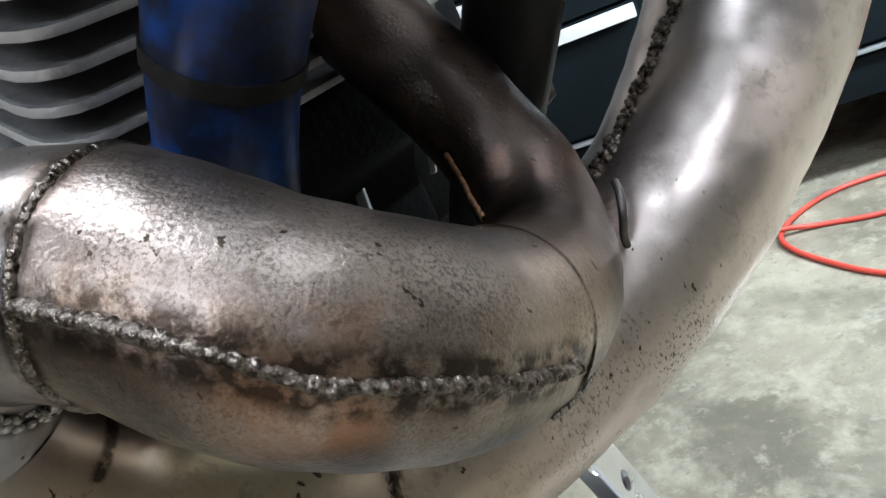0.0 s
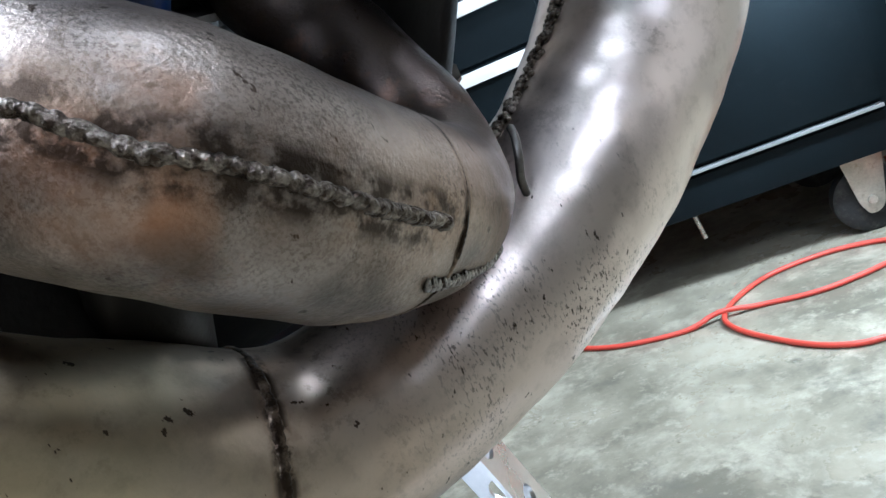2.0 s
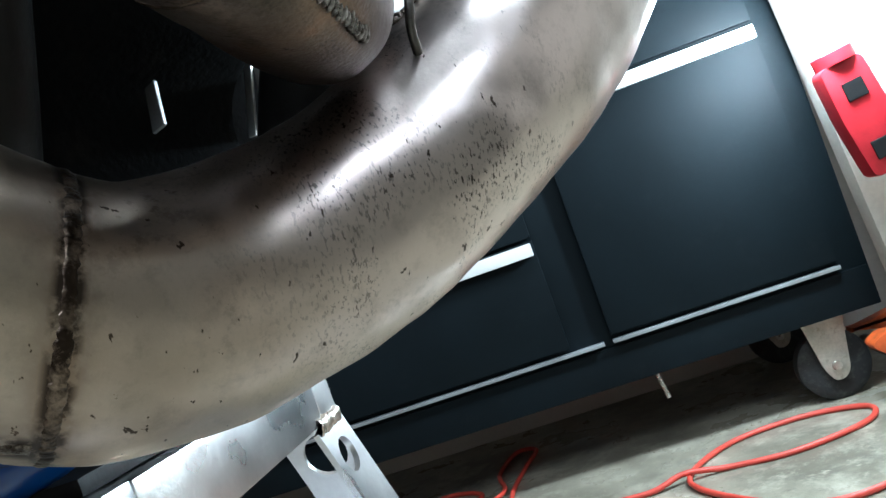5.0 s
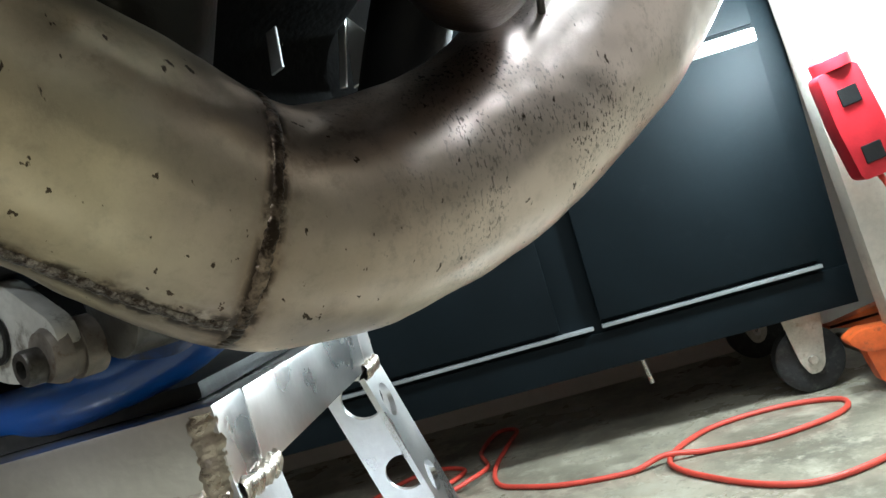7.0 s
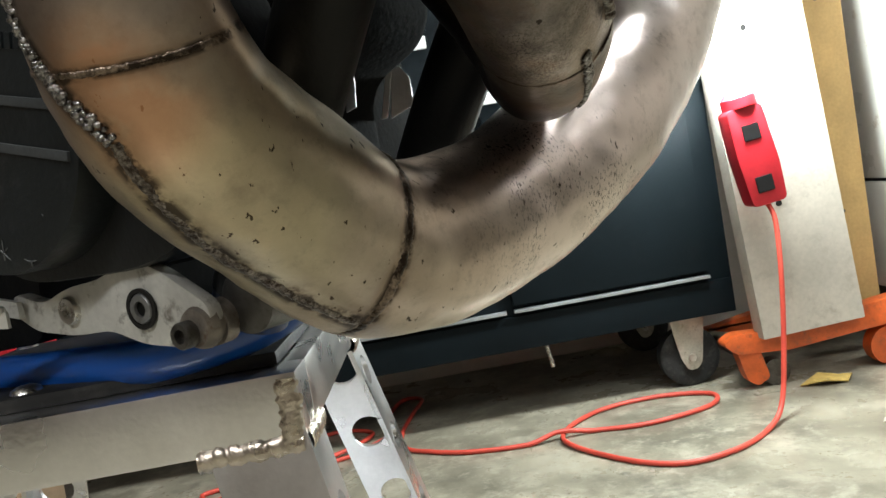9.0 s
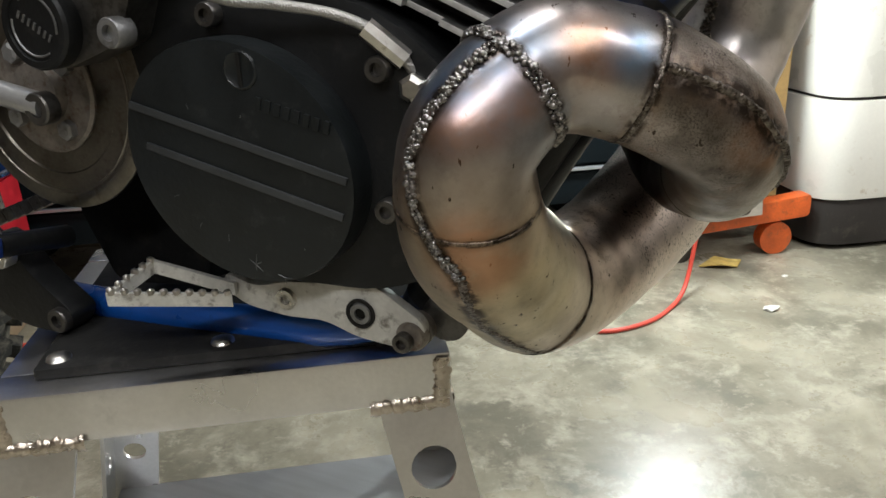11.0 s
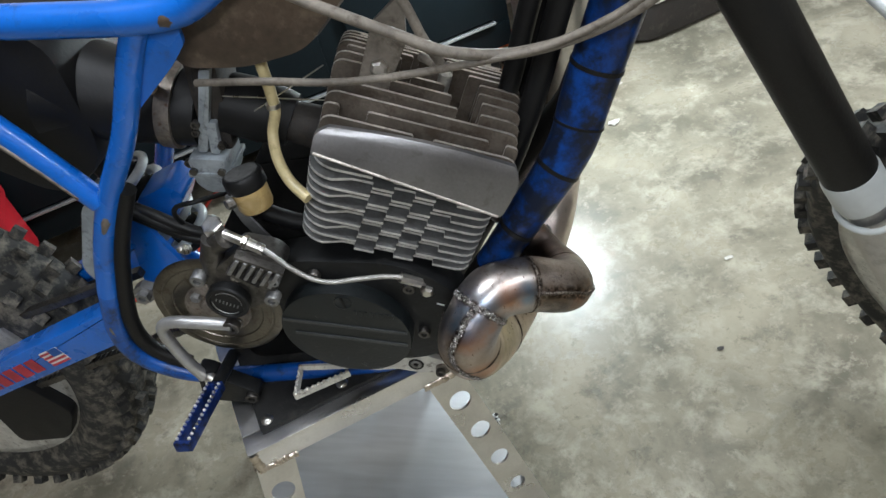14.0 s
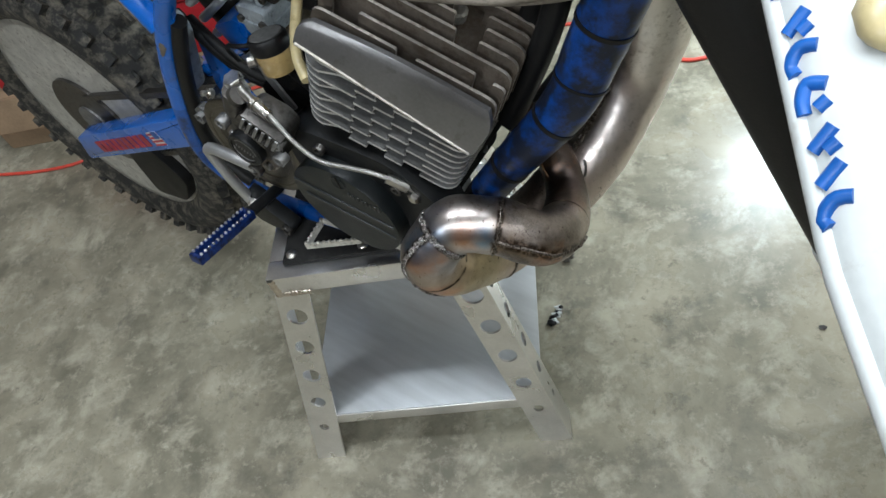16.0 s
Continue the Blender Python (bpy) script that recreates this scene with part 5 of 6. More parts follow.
# ---- frame ----
rail = [(0.0, -0.155, 0.950), (-0.03, -0.158, 0.905), (-0.085, -0.160, 0.830), (-0.142, -0.162, 0.757), (-0.185, -0.164, 0.69), (-0.222, -0.165, 0.615), (-0.247, -0.165, 0.545), (-0.243, -0.165, 0.497), (-0.205, -0.163, 0.459), (-0.15, -0.160, 0.438), (-0.07, -0.155, 0.432), (0.02, -0.150, 0.432), (0.10, -0.142, 0.435), (0.155, -0.108, 0.448), (0.195, -0.085, 0.49)]
rail = [(u + 0.009 if w < 0.88 else u, v, w) for u, v, w in rail]
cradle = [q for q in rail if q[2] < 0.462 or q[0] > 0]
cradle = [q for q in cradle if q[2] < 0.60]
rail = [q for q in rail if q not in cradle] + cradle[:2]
# the low tubes take the blues with shade painted in
part("frame_cradle", tube(cradle, 0.0123, 18, 8), M["deep_blue"], bike, "slightly grimy blue lower frame tube, coloured as if in shade", BIKE, 60)
upper, lower = [q for q in rail if q[2] > 0.60], [q for q in rail if q[2] < 0.62]
part("frame_rail", tube(upper, 0.0125, 18, 8), M["blue"], bike, "scuffed bright blue steel frame tube", BIKE, 60)
part("frame_bend", tube(lower, 0.0125, 18, 8), M["shaded_grimy_bend"], bike, "blue frame bend dulled by oily grime and a shaded tone", BIKE, 60)
part("frame_rail", tube([(u, -0.14 - v, w) for u, v, w in rail], 0.0125, 14, 6), M["blue"], bike, "scuffed bright blue steel frame tube", BIKE, 60)
part("seat_rail", tube([(0.16, -0.12, 1.02), (0.08, -0.150, 0.965), (0.02, -0.158, 0.948), (-0.12, -0.160, 0.962), (-0.5, -0.16, 1.01)], 0.0165, 16, 6), M["blue"], bike, "bright blue steel seat rail", BIKE, 60)
part("frame_strut", tube([(-0.146, -0.162, 0.752), (-0.21, -0.162, 0.862), (-0.30, -0.161, 0.985)], 0.0135, 16, 4), M["blue"], bike, "bright blue strut, paint worn on its edge", BIKE, 60)
part("worn_patch", tube([(0.012, -0.1665, 0.943), (0.032, -0.1655, 0.947), (0.058, -0.163, 0.950)], [0.003, 0.0098, 0.004], 12, 4), M["tank"], bike, "patch worn brown at the corner", BIKE, 60)
part("worn_patch", tube([(-0.20, -0.1745, 0.968), (-0.185, -0.175, 0.966), (-0.165, -0.1745, 0.964)], [0.002, 0.004, 0.002], 10, 4), M["chip"], bike, "chipped paint", BIKE, 60)
part("worn_patch", tube([(-0.158, -0.1745, 0.768), (-0.20, -0.1745, 0.838), (-0.24, -0.1738, 0.892)], [0.002, 0.003, 0.002], 10, 4), M["bare_edge"], bike, "scraped line along the strut", BIKE, 60)
part("worn_patch", tube([(-0.142, -0.1705, 0.742), (-0.148, -0.1715, 0.73), (-0.160, -0.172, 0.713)], [0.003, 0.0055, 0.003], 10, 4), M["bare_edge"], bike, "patch worn to bare metal", BIKE, 60)
part("worn_patch", tube([(-0.228, -0.1725, 0.585), (-0.2345, -0.1730, 0.558), (-0.2375, -0.1730, 0.530)], [0.003, 0.005, 0.003], 10, 4), M["bare_edge"], bike, "patch worn to bare metal", BIKE, 60)
part("gusset", prism(fillet([(-0.036, 0.912), (0.035, 0.955), (0.030, 0.915), (0.010, 0.896), (-0.064, 0.842), (-0.080, 0.845)], 0.004), 0.150, 0.156, side(), 0.001), M["blue"], bike, "blue sheet gusset", BIKE, 40)
down = [(0.17, -0.138, 0.452), (0.222, -0.138, 0.54), (0.285, -0.137, 0.632), (0.353, -0.110, 0.716), (0.380, -0.092, 0.775), (0.42, -0.076, 0.87), (0.48, -0.07, 1.02)]
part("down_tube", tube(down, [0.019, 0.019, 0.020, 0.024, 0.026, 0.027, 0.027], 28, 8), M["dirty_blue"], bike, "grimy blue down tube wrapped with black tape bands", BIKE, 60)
dpts = spline([(*p, r) for p, r in zip(down, [0.019, 0.019, 0.020, 0.024, 0.026, 0.027, 0.027])], 10)
for a, b in ((2, 16), (21, 21), (28, 28), (35, 35), (43, 43), (50, 50)):
    run = dpts[a:b + 1] if b > a else np.array([dpts[a], dpts[a] * 0.55 + dpts[a + 1] * 0.45])
    part("tape_band", tube(run[:, :3], [r + 0.0010 for r in run[:, 3]], 28), M["matte_black"], bike, "black tape wrapped on the tube", BIKE, 60)
for du, dv, r in ((-0.012, 0.006, 0.0125), (-0.040, 0.026, 0.011), (-0.026, 0.05, 0.014)):
    part("side_hose", tube([(0.285 + du, -0.10 + dv, 0.66), (0.335 + du, -0.085 + dv, 0.76), (0.378 + du, -0.075 + dv, 0.87), (0.435 + du, -0.07 + dv, 1.0)], r, 12, 6), M["black"], bike, "black rubber hose beside the down tube", BIKE, 60)
part("down_tube", tube([(u, -0.14 - v, w) for u, v, w in down], 0.020, 16, 6), M["matte_black"], bike, "down tube wrapped in black tape", BIKE, 60)

sleeve = [(u + 0.021, v + 0.006, w + 0.004) for u, v, w in rail if 0.45 < w < 0.76]
part("black_side_tube", tube(sleeve, 0.0105, 14, 8), M["matte_black"], bike, "black tube running close behind the frame tube", BIKE, 60)
part("pivot_plate", prism(fillet([(-0.176, 0.690), (-0.160, 0.690), (-0.134, 0.600), (-0.108, 0.560), (-0.150, 0.545), (-0.205, 0.575)], 0.008), 0.105, 0.113, side(), 0.001), M["blue"], bike, "blue painted swing-arm pivot plate", BIKE, 40)

# swing arm with decals
arm_top, arm_low = [(-0.21, 0.590), (-0.68, 0.400)], [(-0.70, 0.335), (-0.24, 0.523)]
swing = part("swing_arm", prism(fillet([arm_top[0], arm_top[1], arm_low[0], arm_low[1]], 0.012), 0.130, 0.165, side(), 0.004), M["blue"], bike, "bright blue box-section swing arm with red and flag decals", BIKE, 40)
part("swing_arm", prism(fillet([arm_top[0], arm_top[1], arm_low[0], arm_low[1]], 0.012), -0.015, 0.02, side(), 0.004), M["blue"], bike, "bright blue box-section swing arm", BIKE, 40)
axis = Vector((arm_top[1][0] - arm_top[0][0], 0, arm_top[1][1] - arm_top[0][1])).normalized()
upw = Vector((-axis.z, 0, axis.x))
if upw.z < 0:
    upw = -upw
base = Vector((-0.225, -0.1655, 0.5545))


def decal(a0, a1, b0, b1, mat, name="decal"):
    q = [base + axis * a + upw * b for a, b in ((a0, b0), (a1, b0), (a1, b1), (a0, b1))]
    bm = bmesh.new()
    lo = [bm.verts.new(p) for p in q]
    hi = [bm.verts.new(p + Vector((0, -0.0006, 0))) for p in q]
    bm.faces.new(lo)
    bm.faces.new(hi)
    for i in range(4):
        bm.faces.new((lo[i], lo[(i + 1) % 4], hi[(i + 1) % 4], hi[i]))
    return part(name, bm, M[mat], swing, "", BIKE)


decal(0.128, 0.165, -0.014, 0.014, "white_print", "flag_decal")
for k in range(4):
    decal(0.1275, 0.1655, -0.0135 + 0.0072 * k, -0.0100 + 0.0072 * k, "red_print", "flag_stripe").location.y -= 0.0008
decal(0.127, 0.145, 0.001, 0.0145, "blue_print", "flag_canton").location.y -= 0.0014
for k in range(9):
    decal(0.185 + 0.026 * k, 0.205 + 0.026 * k, -0.013, 0.012, "red_print", "worn_letter_bar")
part("link_plate", prism(fillet([(-0.19, 0.735), (-0.16, 0.745), (-0.155, 0.72), (-0.205, 0.615), (-0.235, 0.600), (-0.245, 0.64)], 0.012), 0.120, 0.145, side(), 0.002), M["carb"], bike, "grey alloy linkage plate", BIKE, 40)
socket_bolt(-0.222, 0.625, 0.145, 0.009, bike, "steel", 0.006)
part("pivot_bolt", lathe((-0.160, -0.160, 0.614), (0, -1, 0), [(0, 0.0145), (0.012, 0.0145), (0.012, 0.009), (0.020, 0.009), (0.020, 0.005), (0.016, 0.005), (0.016, 0)], 6), M["alu_dull"], bike, "oily pivot nut", BIKE, 40)
part("shock_body", tube([(-0.15, -0.04, 0.58), (-0.19, -0.04, 0.66), (-0.23, -0.04, 0.76)], 0.022, 20), M["matte_black"], bike, "black shock absorber", BIKE, 50)
spring = [(-0.15 - 0.08 * k / 140 + 0.031 * math.cos(k * 0.35) * 0.9, -0.04 + 0.033 * math.sin(k * 0.35), 0.58 + 0.18 * k / 140 + 0.031 * math.cos(k * 0.35) * 0.4) for k in range(141)]
part("shock_spring", tube(spring, 0.0062, 10), M["white_plastic"], bike, "off-white coil spring", BIKE, 50)
part("blue_tray", prism(fillet([(-0.175, 0.688), (-0.122, 0.708), (-0.105, 0.690), (-0.132, 0.652), (-0.152, 0.652)], 0.01), 0.03, 0.085, side(), 0.006), M["blue"], bike, "blue painted bracket beneath the carburettor", BIKE, 40)


# ---- wheels ----
def wheel(u, w, radius, wide, v, rim_r, knobs, name, label, seed, space=BIKE):
    rng = random.Random(seed)
    c = Vector((u, v, w))
    r0 = radius - 0.012
    prof = [(-wide * 0.36, rim_r), (-wide * 0.48, rim_r + 0.022), (-wide * 0.5, (rim_r + r0) / 2), (-wide * 0.42, r0 - 0.018), (-wide * 0.25, r0 - 0.004), (0, r0),
            (wide * 0.25, r0 - 0.004), (wide * 0.42, r0 - 0.018), (wide * 0.5, (rim_r + r0) / 2), (wide * 0.48, rim_r + 0.022), (wide * 0.36, rim_r)]
    tyre = part(name, lathe(c, (0, 1, 0), prof, 72), M["tyre"], bike, label, space, 50)
    bm = bmesh.new()
    for k in range(knobs):
        a = k * math.tau / knobs
        for off, tilt, dr in ((-0.40, -38, -0.012), (-0.16, -8, 0), (0.16, 8, 0), (0.40, 38, -0.012)):
            ang = a + (0.5 * math.tau / knobs if abs(off) < 0.3 else 0)
            m = Matrix.Translation(c) @ Matrix.Rotation(ang, 4, "Y") @ Matrix.Translation((0, off * wide, r0 + dr)) @ Matrix.Rotation(radians(-tilt), 4, "X")
            s = 0.0080 + 0.002 * rng.random()
            add_box(bm, (-s, -0.0085, -0.010), (s, 0.0085, 0.010), 0.0, m)
    part("tread", bm, M["tyre"], tyre, "", space)
    rim = lathe(c, (0, 1, 0), [(-wide * 0.37, rim_r + 0.004), (-wide * 0.37, rim_r - 0.010), (-wide * 0.30, rim_r - 0.016), (-wide * 0.12, rim_r - 0.022), (wide * 0.12, rim_r - 0.022),
                               (wide * 0.30, rim_r - 0.016), (wide * 0.37, rim_r - 0.010), (wide * 0.37, rim_r + 0.004)], 72)
    part("rim", rim, M["silver_paint"], tyre, "pale alloy rim", space, 40)
    hub = lathe(c, (0, 1, 0), [(-0.055, 0.0), (-0.055, 0.036), (-0.045, 0.036), (-0.04, 0.024), (0.04, 0.024), (0.045, 0.036), (0.055, 0.036), (0.055, 0.0)], 24)
    part("hub", hub, M["alu_dull"], tyre, "", space, 40)
    for k in range(32):
        a, sgn = k * math.tau / 32, 1 if k % 2 else -1
        b = a + sgn * (0.5 if k % 4 < 2 else -0.5)
        p = c + Vector((math.cos(a) * (rim_r - 0.02), sgn * 0.008, math.sin(a) * (rim_r - 0.02)))
        q = c + Vector((math.cos(b) * 0.034, sgn * 0.046, math.sin(b) * 0.034))
        part("spoke", tube([p, q], 0.0018, 6), M["steel"], tyre, "", space)
    return tyre


rear = wheel(-0.665, 0.405, 0.325, 0.12, -0.07, 0.222, 44, "rear_wheel", "knobbly black rear tyre on a pale rim", 3)
chain = bmesh.new()
for k in range(46):
    p = Vector((-0.13, -0.118, 0.51)).lerp(Vector((-0.64, -0.118, 0.325)), k / 46)
    add_box(chain, (-0.0058, -0.006, -0.0055), (0.0058, 0.006, 0.0055), 0.0012, Matrix.Translation(p) @ Matrix.Rotation(radians(-26), 4, "Y"))
part("drive_chain", chain, M["steel"], bike, "oily drive chain", BIKE)
chain = bmesh.new()
for k in range(40):
    p = Vector((-0.20, -0.118, 0.600)).lerp(Vector((-0.64, -0.118, 0.470)), k / 40)
    add_box(chain, (-0.0058, -0.006, -0.0055), (0.0058, 0.006, 0.0055), 0.0012, Matrix.Translation(p) @ Matrix.Rotation(radians(-16), 4, "Y"))
part("drive_chain", chain, M["steel"], bike, "oily drive chain", BIKE)
part("sprocket", lathe((-0.665, -0.115, 0.405), (0, -1, 0), [(0, 0.06), (0, 0.098), (0.006, 0.098), (0.006, 0.06)], 44), M["steel"], bike, "dark rear sprocket", BIKE, 40)
part("chain_guide", prism(fillet([(-0.60, 0.375), (-0.50, 0.400), (-0.455, 0.325), (-0.50, 0.255), (-0.60, 0.245)], 0.02), 0.10, 0.135, side(), 0.004), M["black"], bike, "black plastic chain guide", BIKE, 40)
# ---- front end, turned to the right about the steering axis ----
STEER_AT, STEER = Vector((0.668, -0.07, 0.72)), Vector((0.4475, 0, -0.8943))
TURNED = BIKE @ Matrix.Translation(STEER_AT) @ Matrix.Rotation(0.954, 4, STEER) @ Matrix.Translation(-STEER_AT)
LEAD = Vector((0.8943, 0, 0.4475))


def fork_at(along, ahead_by, aside):
    return STEER_AT + STEER * along + LEAD * ahead_by + Vector((0, -aside, 0))


hub_at = fork_at(0.357, 0.087, 0.0)
front = wheel(hub_at.x, hub_at.z, 0.340, 0.088, hub_at.y, 0.262, 46, "front_wheel", "knobbly black front tyre", 5, TURNED)
for aside in (0.1, -0.1):
    leg = part("fork_tube", tube([fork_at(-0.42, 0.035, aside), fork_at(-0.1, 0.035, aside), fork_at(0.006, 0.035, aside)], 0.0254, 32), M["matte_black"], bike, "matte black upper fork tube", TURNED, 50)
    part("fork_slider", tube([fork_at(-0.01, 0.035, aside), fork_at(0.36, 0.035, aside)], 0.0205, 24), M["alu_dull"], leg, "grey lower fork leg", TURNED, 50)
    collar = part("guard_collar", tube([fork_at(-0.008, 0.035, aside), fork_at(-0.004, 0.035, aside), fork_at(0.020, 0.036, aside), fork_at(0.032, 0.038, aside)], [0.0262, 0.0272, 0.0272, 0.0255], 28), M["white_plastic"], leg, "dirty white plastic collar", TURNED, 40)
    lip = [fork_at(0.044 + 0.010 * math.cos(a), 0.035 + 0.0268 * math.cos(a), aside + 0.0262 * math.sin(a)) for a in np.linspace(-2.6, 2.6, 22)]
    part("collar_rim", tube(lip, 0.0036, 10), M["white_plastic"], leg, "", TURNED, 50)
    bm = bmesh.new()
    rows = []
    for i in range(14):
        along = 0.046 + 0.32 * i / 13
        rows.append([bm.verts.new(fork_at(along, 0.035 + (0.0232 + g) * math.cos(a), aside + (0.0228 + g) * math.sin(a))) for g in (0.0, 0.003) for a in np.linspace(-1.9, 1.9, 15)])
    for r0, r1 in zip(rows, rows[1:]):
        for k in range(29):
            if k != 14:
                bm.faces.new((r0[k], r0[k + 1], r1[k + 1], r1[k]))
        bm.faces.new((r0[0], r0[15], r1[15], r1[0]))
        bm.faces.new((r0[14], r0[29], r1[29], r1[14]))
    part("leg_guard", bm, M["guard"], leg, "dull white plastic leg guard", TURNED, 50)
    part("axle_clamp", tube([fork_at(0.325, 0.04, aside), fork_at(0.38, 0.085, aside)], 0.026, 16), M["alu_dull"], leg, "", TURNED, 40)
part("front_axle", tube([fork_at(0.357, 0.087, 0.14), fork_at(0.357, 0.087, -0.14)], 0.012, 12), M["steel"], bike, "", TURNED, 40)

# front mudguard: an arched sheet whose near edge is folded down
FEND = Matrix.Translation((0.3655, -0.456, 0.932)) @ Matrix.Rotation(radians(20.4), 4, "X")
# here -y runs along the mudguard, x across it


def fender_point(s, c, lift=0.0):
    """s metres along from the fork, c across from the near edge to the far one (0..1)."""
    wide = 0.205 - 0.05 * max(0, s - 0.2) / 0.3
    arch = 0.030 * max(0.0, math.sin(math.pi * c)) ** 0.7 + 0.05 * max(0.0, -s) - 0.10 * max(0.0, s - 0.24) ** 1.5
    bow = 0.030 * max(0.0, s - 0.15) / 0.25
    return Vector((0.004 + bow + wide * c, -s, 0.010 + arch + lift))


bm = bmesh.new()
grid = {}
for g in (0, 1):
    for i in range(31):
        for k in range(25):
            s, c = -0.22 + 0.70 * i / 30, k / 24
            grid[g, i, k] = bm.verts.new(fender_point(s, c, -0.003 * g))
for i in range(30):
    for k in range(24):
        for g in (0, 1):
            bm.faces.new((grid[g, i, k], grid[g, i, k + 1], grid[g, i + 1, k + 1], grid[g, i + 1, k]))
for i in range(30):
    for k in (0, 24):
        bm.faces.new((grid[0, i, k], grid[0, i + 1, k], grid[1, i + 1, k], grid[1, i, k]))
for k in range(24):
    for i in (0, 30):
        bm.faces.new((grid[0, i, k], grid[0, i, k + 1], grid[1, i, k + 1], grid[1, i, k]))
fender = part("front_mudguard", bm, M["white_plastic"], bike, "scuffed white plastic front mudguard with blue marks", FEND, 50)
part("folded_edge", tube([fender_point(s, 0.0, -0.004) for s in np.linspace(-0.22, 0.48, 40)], 0.0058, 10), M["white_plastic"], fender, "", FEND, 60)


def mark(*strokes):
    for st in strokes:
        part("blue_mark", tube([fender_point(s, c, -0.0012) for s, c in st], 0.0040, 8, 5), M["blue_print"], fender, "", FEND, 60)


mrng = random.Random(21)
for k, s in enumerate((0.004, 0.026, 0.048, 0.068, 0.090, 0.108, 0.128)):
    d = 0.004 * (mrng.random() - 0.5)
    if k in (0, 2, 3, 6):
        mark([(s - 0.006 + d, 0.060), (s - 0.008, 0.024), (s - 0.001, -0.002 + 0.012 * mrng.random()), (s + 0.006 + d, 0.006)])
    else:
        mark([(s - 0.005, 0.054 + d), (s + 0.004, 0.006 + d)])
    if k in (1, 3, 4):
        mark([(s + 0.003, 0.056), (s + 0.006, 0.030 + d)])
foam = bmesh.new()
add_ball(foam, fender_point(0.043, 0.19, 0.004), 0.014, (1, 1.3, 0.7), 12, 0.25, random.Random(3))
part("yellow_putty", foam, M["yellow_hose"], fender, "lump of pale yellow putty", FEND, 60)

# ---- tank underside and control cables ----
tank = bmesh.new()
# its unseen front and left side are extended to block the ceiling tube
add_prism(tank, fillet([(-0.030, 0.945), (-0.004, 0.872), (0.065, 0.864), (0.130, 0.874), (0.186, 0.924), (0.32, 1.02), (0.46, 1.05), (0.50, 1.20), (-0.05, 1.17)], 0.02), -0.13, 0.130, side(), 0.025)
part("fuel_tank", tank, M["tank"], bike, "mud-stained dark fuel tank underside", BIKE, 50)
for pts, r in (([(0.02, -0.150, 0.872), (0.099, -0.168, 0.874), (0.16, -0.172, 0.867), (0.22, -0.172, 0.865), (0.31, -0.168, 0.868), (0.368, -0.160, 0.873), (0.437, -0.150, 0.899), (0.50, -0.14, 0.96)], 0.0036),
               ([(0.12, -0.160, 0.965), (0.165, -0.168, 0.940), (0.23, -0.172, 0.904), (0.273, -0.172, 0.881), (0.33, -0.160, 0.866), (0.40, -0.145, 0.872), (0.46, -0.135, 0.90), (0.52, -0.13, 0.97)], 0.0052),
               ([(0.225, -0.165, 0.975), (0.236, -0.168, 0.945), (0.244, -0.168, 0.923), (0.250, -0.166, 0.895), (0.257, -0.158, 0.868), (0.25, -0.13, 0.846), (0.225, -0.09, 0.835)], 0.0046)):
    part("control_cable", tube(pts, r, 10, 8), M["cable"], bike, "dirty grey control cable", BIKE, 60)

for p, q in (((0.196, -0.180, 0.580), (0.204, -0.180, 0.576)),):
    part("tie_end", tube([p, q], 0.0025, 6), M["white_plastic"], bike, "white cable tie end", BIKE)
# black wiring loom behind the caliper
for k, (du, dw) in enumerate(((0, 0), (0.012, 0.008), (-0.010, 0.014))):
    part("wiring", tube([(-0.20 + du, -0.10, 0.70 + dw), (-0.15 + du, -0.115, 0.685 + dw), (-0.10 + du, -0.12, 0.655 + dw), (-0.06 + du, -0.115, 0.64 + dw)], 0.007, 10, 6), M["black"], bike, "black wiring sleeve", BIKE, 60)


# torn bright sheet bracket and a lug under the crankcase, seen through the loop of the pipe
mount = part("engine_mount", prism([(0.000, 0.000), (0.004, 0.0), (0.014, 0.036), (0.011, 0.040)], 0, 0.003, lambda a, b, d: Vector((0.150 + a, -0.082 - d, 0.548 + b - 0.004)), 0.0006), M["alu"], bike, "bent bright sheet mount")
part("mount_leaf", prism([(0.006, 0.0), (0.022, 0.006), (0.022, 0.024), (0.012, 0.038)], 0, 0.003, lambda a, b, d: Vector((0.150 + a, -0.074 - d, 0.548 + b - 0.004)), 0.0006), M["alu"], mount)
part("mount_lug", prism([(0, 0), (0.006, 0.002), (0.008, 0.020), (0.003, 0.018)], 0, 0.003, lambda a, b, d: Vector((0.134 + a, -0.144 - d, 0.545 + b)), 0.0006), M["alu_dull"], mount)
part("mount_ring", lathe((0.196, -0.10, 0.565), (0.25, -0.9, 0.2), [(0, 0.011), (0.003, 0.012), (0.004, 0.010), (0.003, 0.007), (0, 0.007)], 24), M["black_case"], mount, smooth=50)
part("mount_bolt", lathe((0.225, -0.11, 0.570), (0.2, -0.9, 0.3), [(0, 0.006), (0.005, 0.006), (0.006, 0.004), (0.006, 0)], 6), M["steel"], mount, smooth=50)

# ---- aluminium stand ----
stand = thing("bike_stand", "welded aluminium motorcycle stand with drilled angle legs and lower shelf", "stand", pose(-0.054, -0.0615, 0))


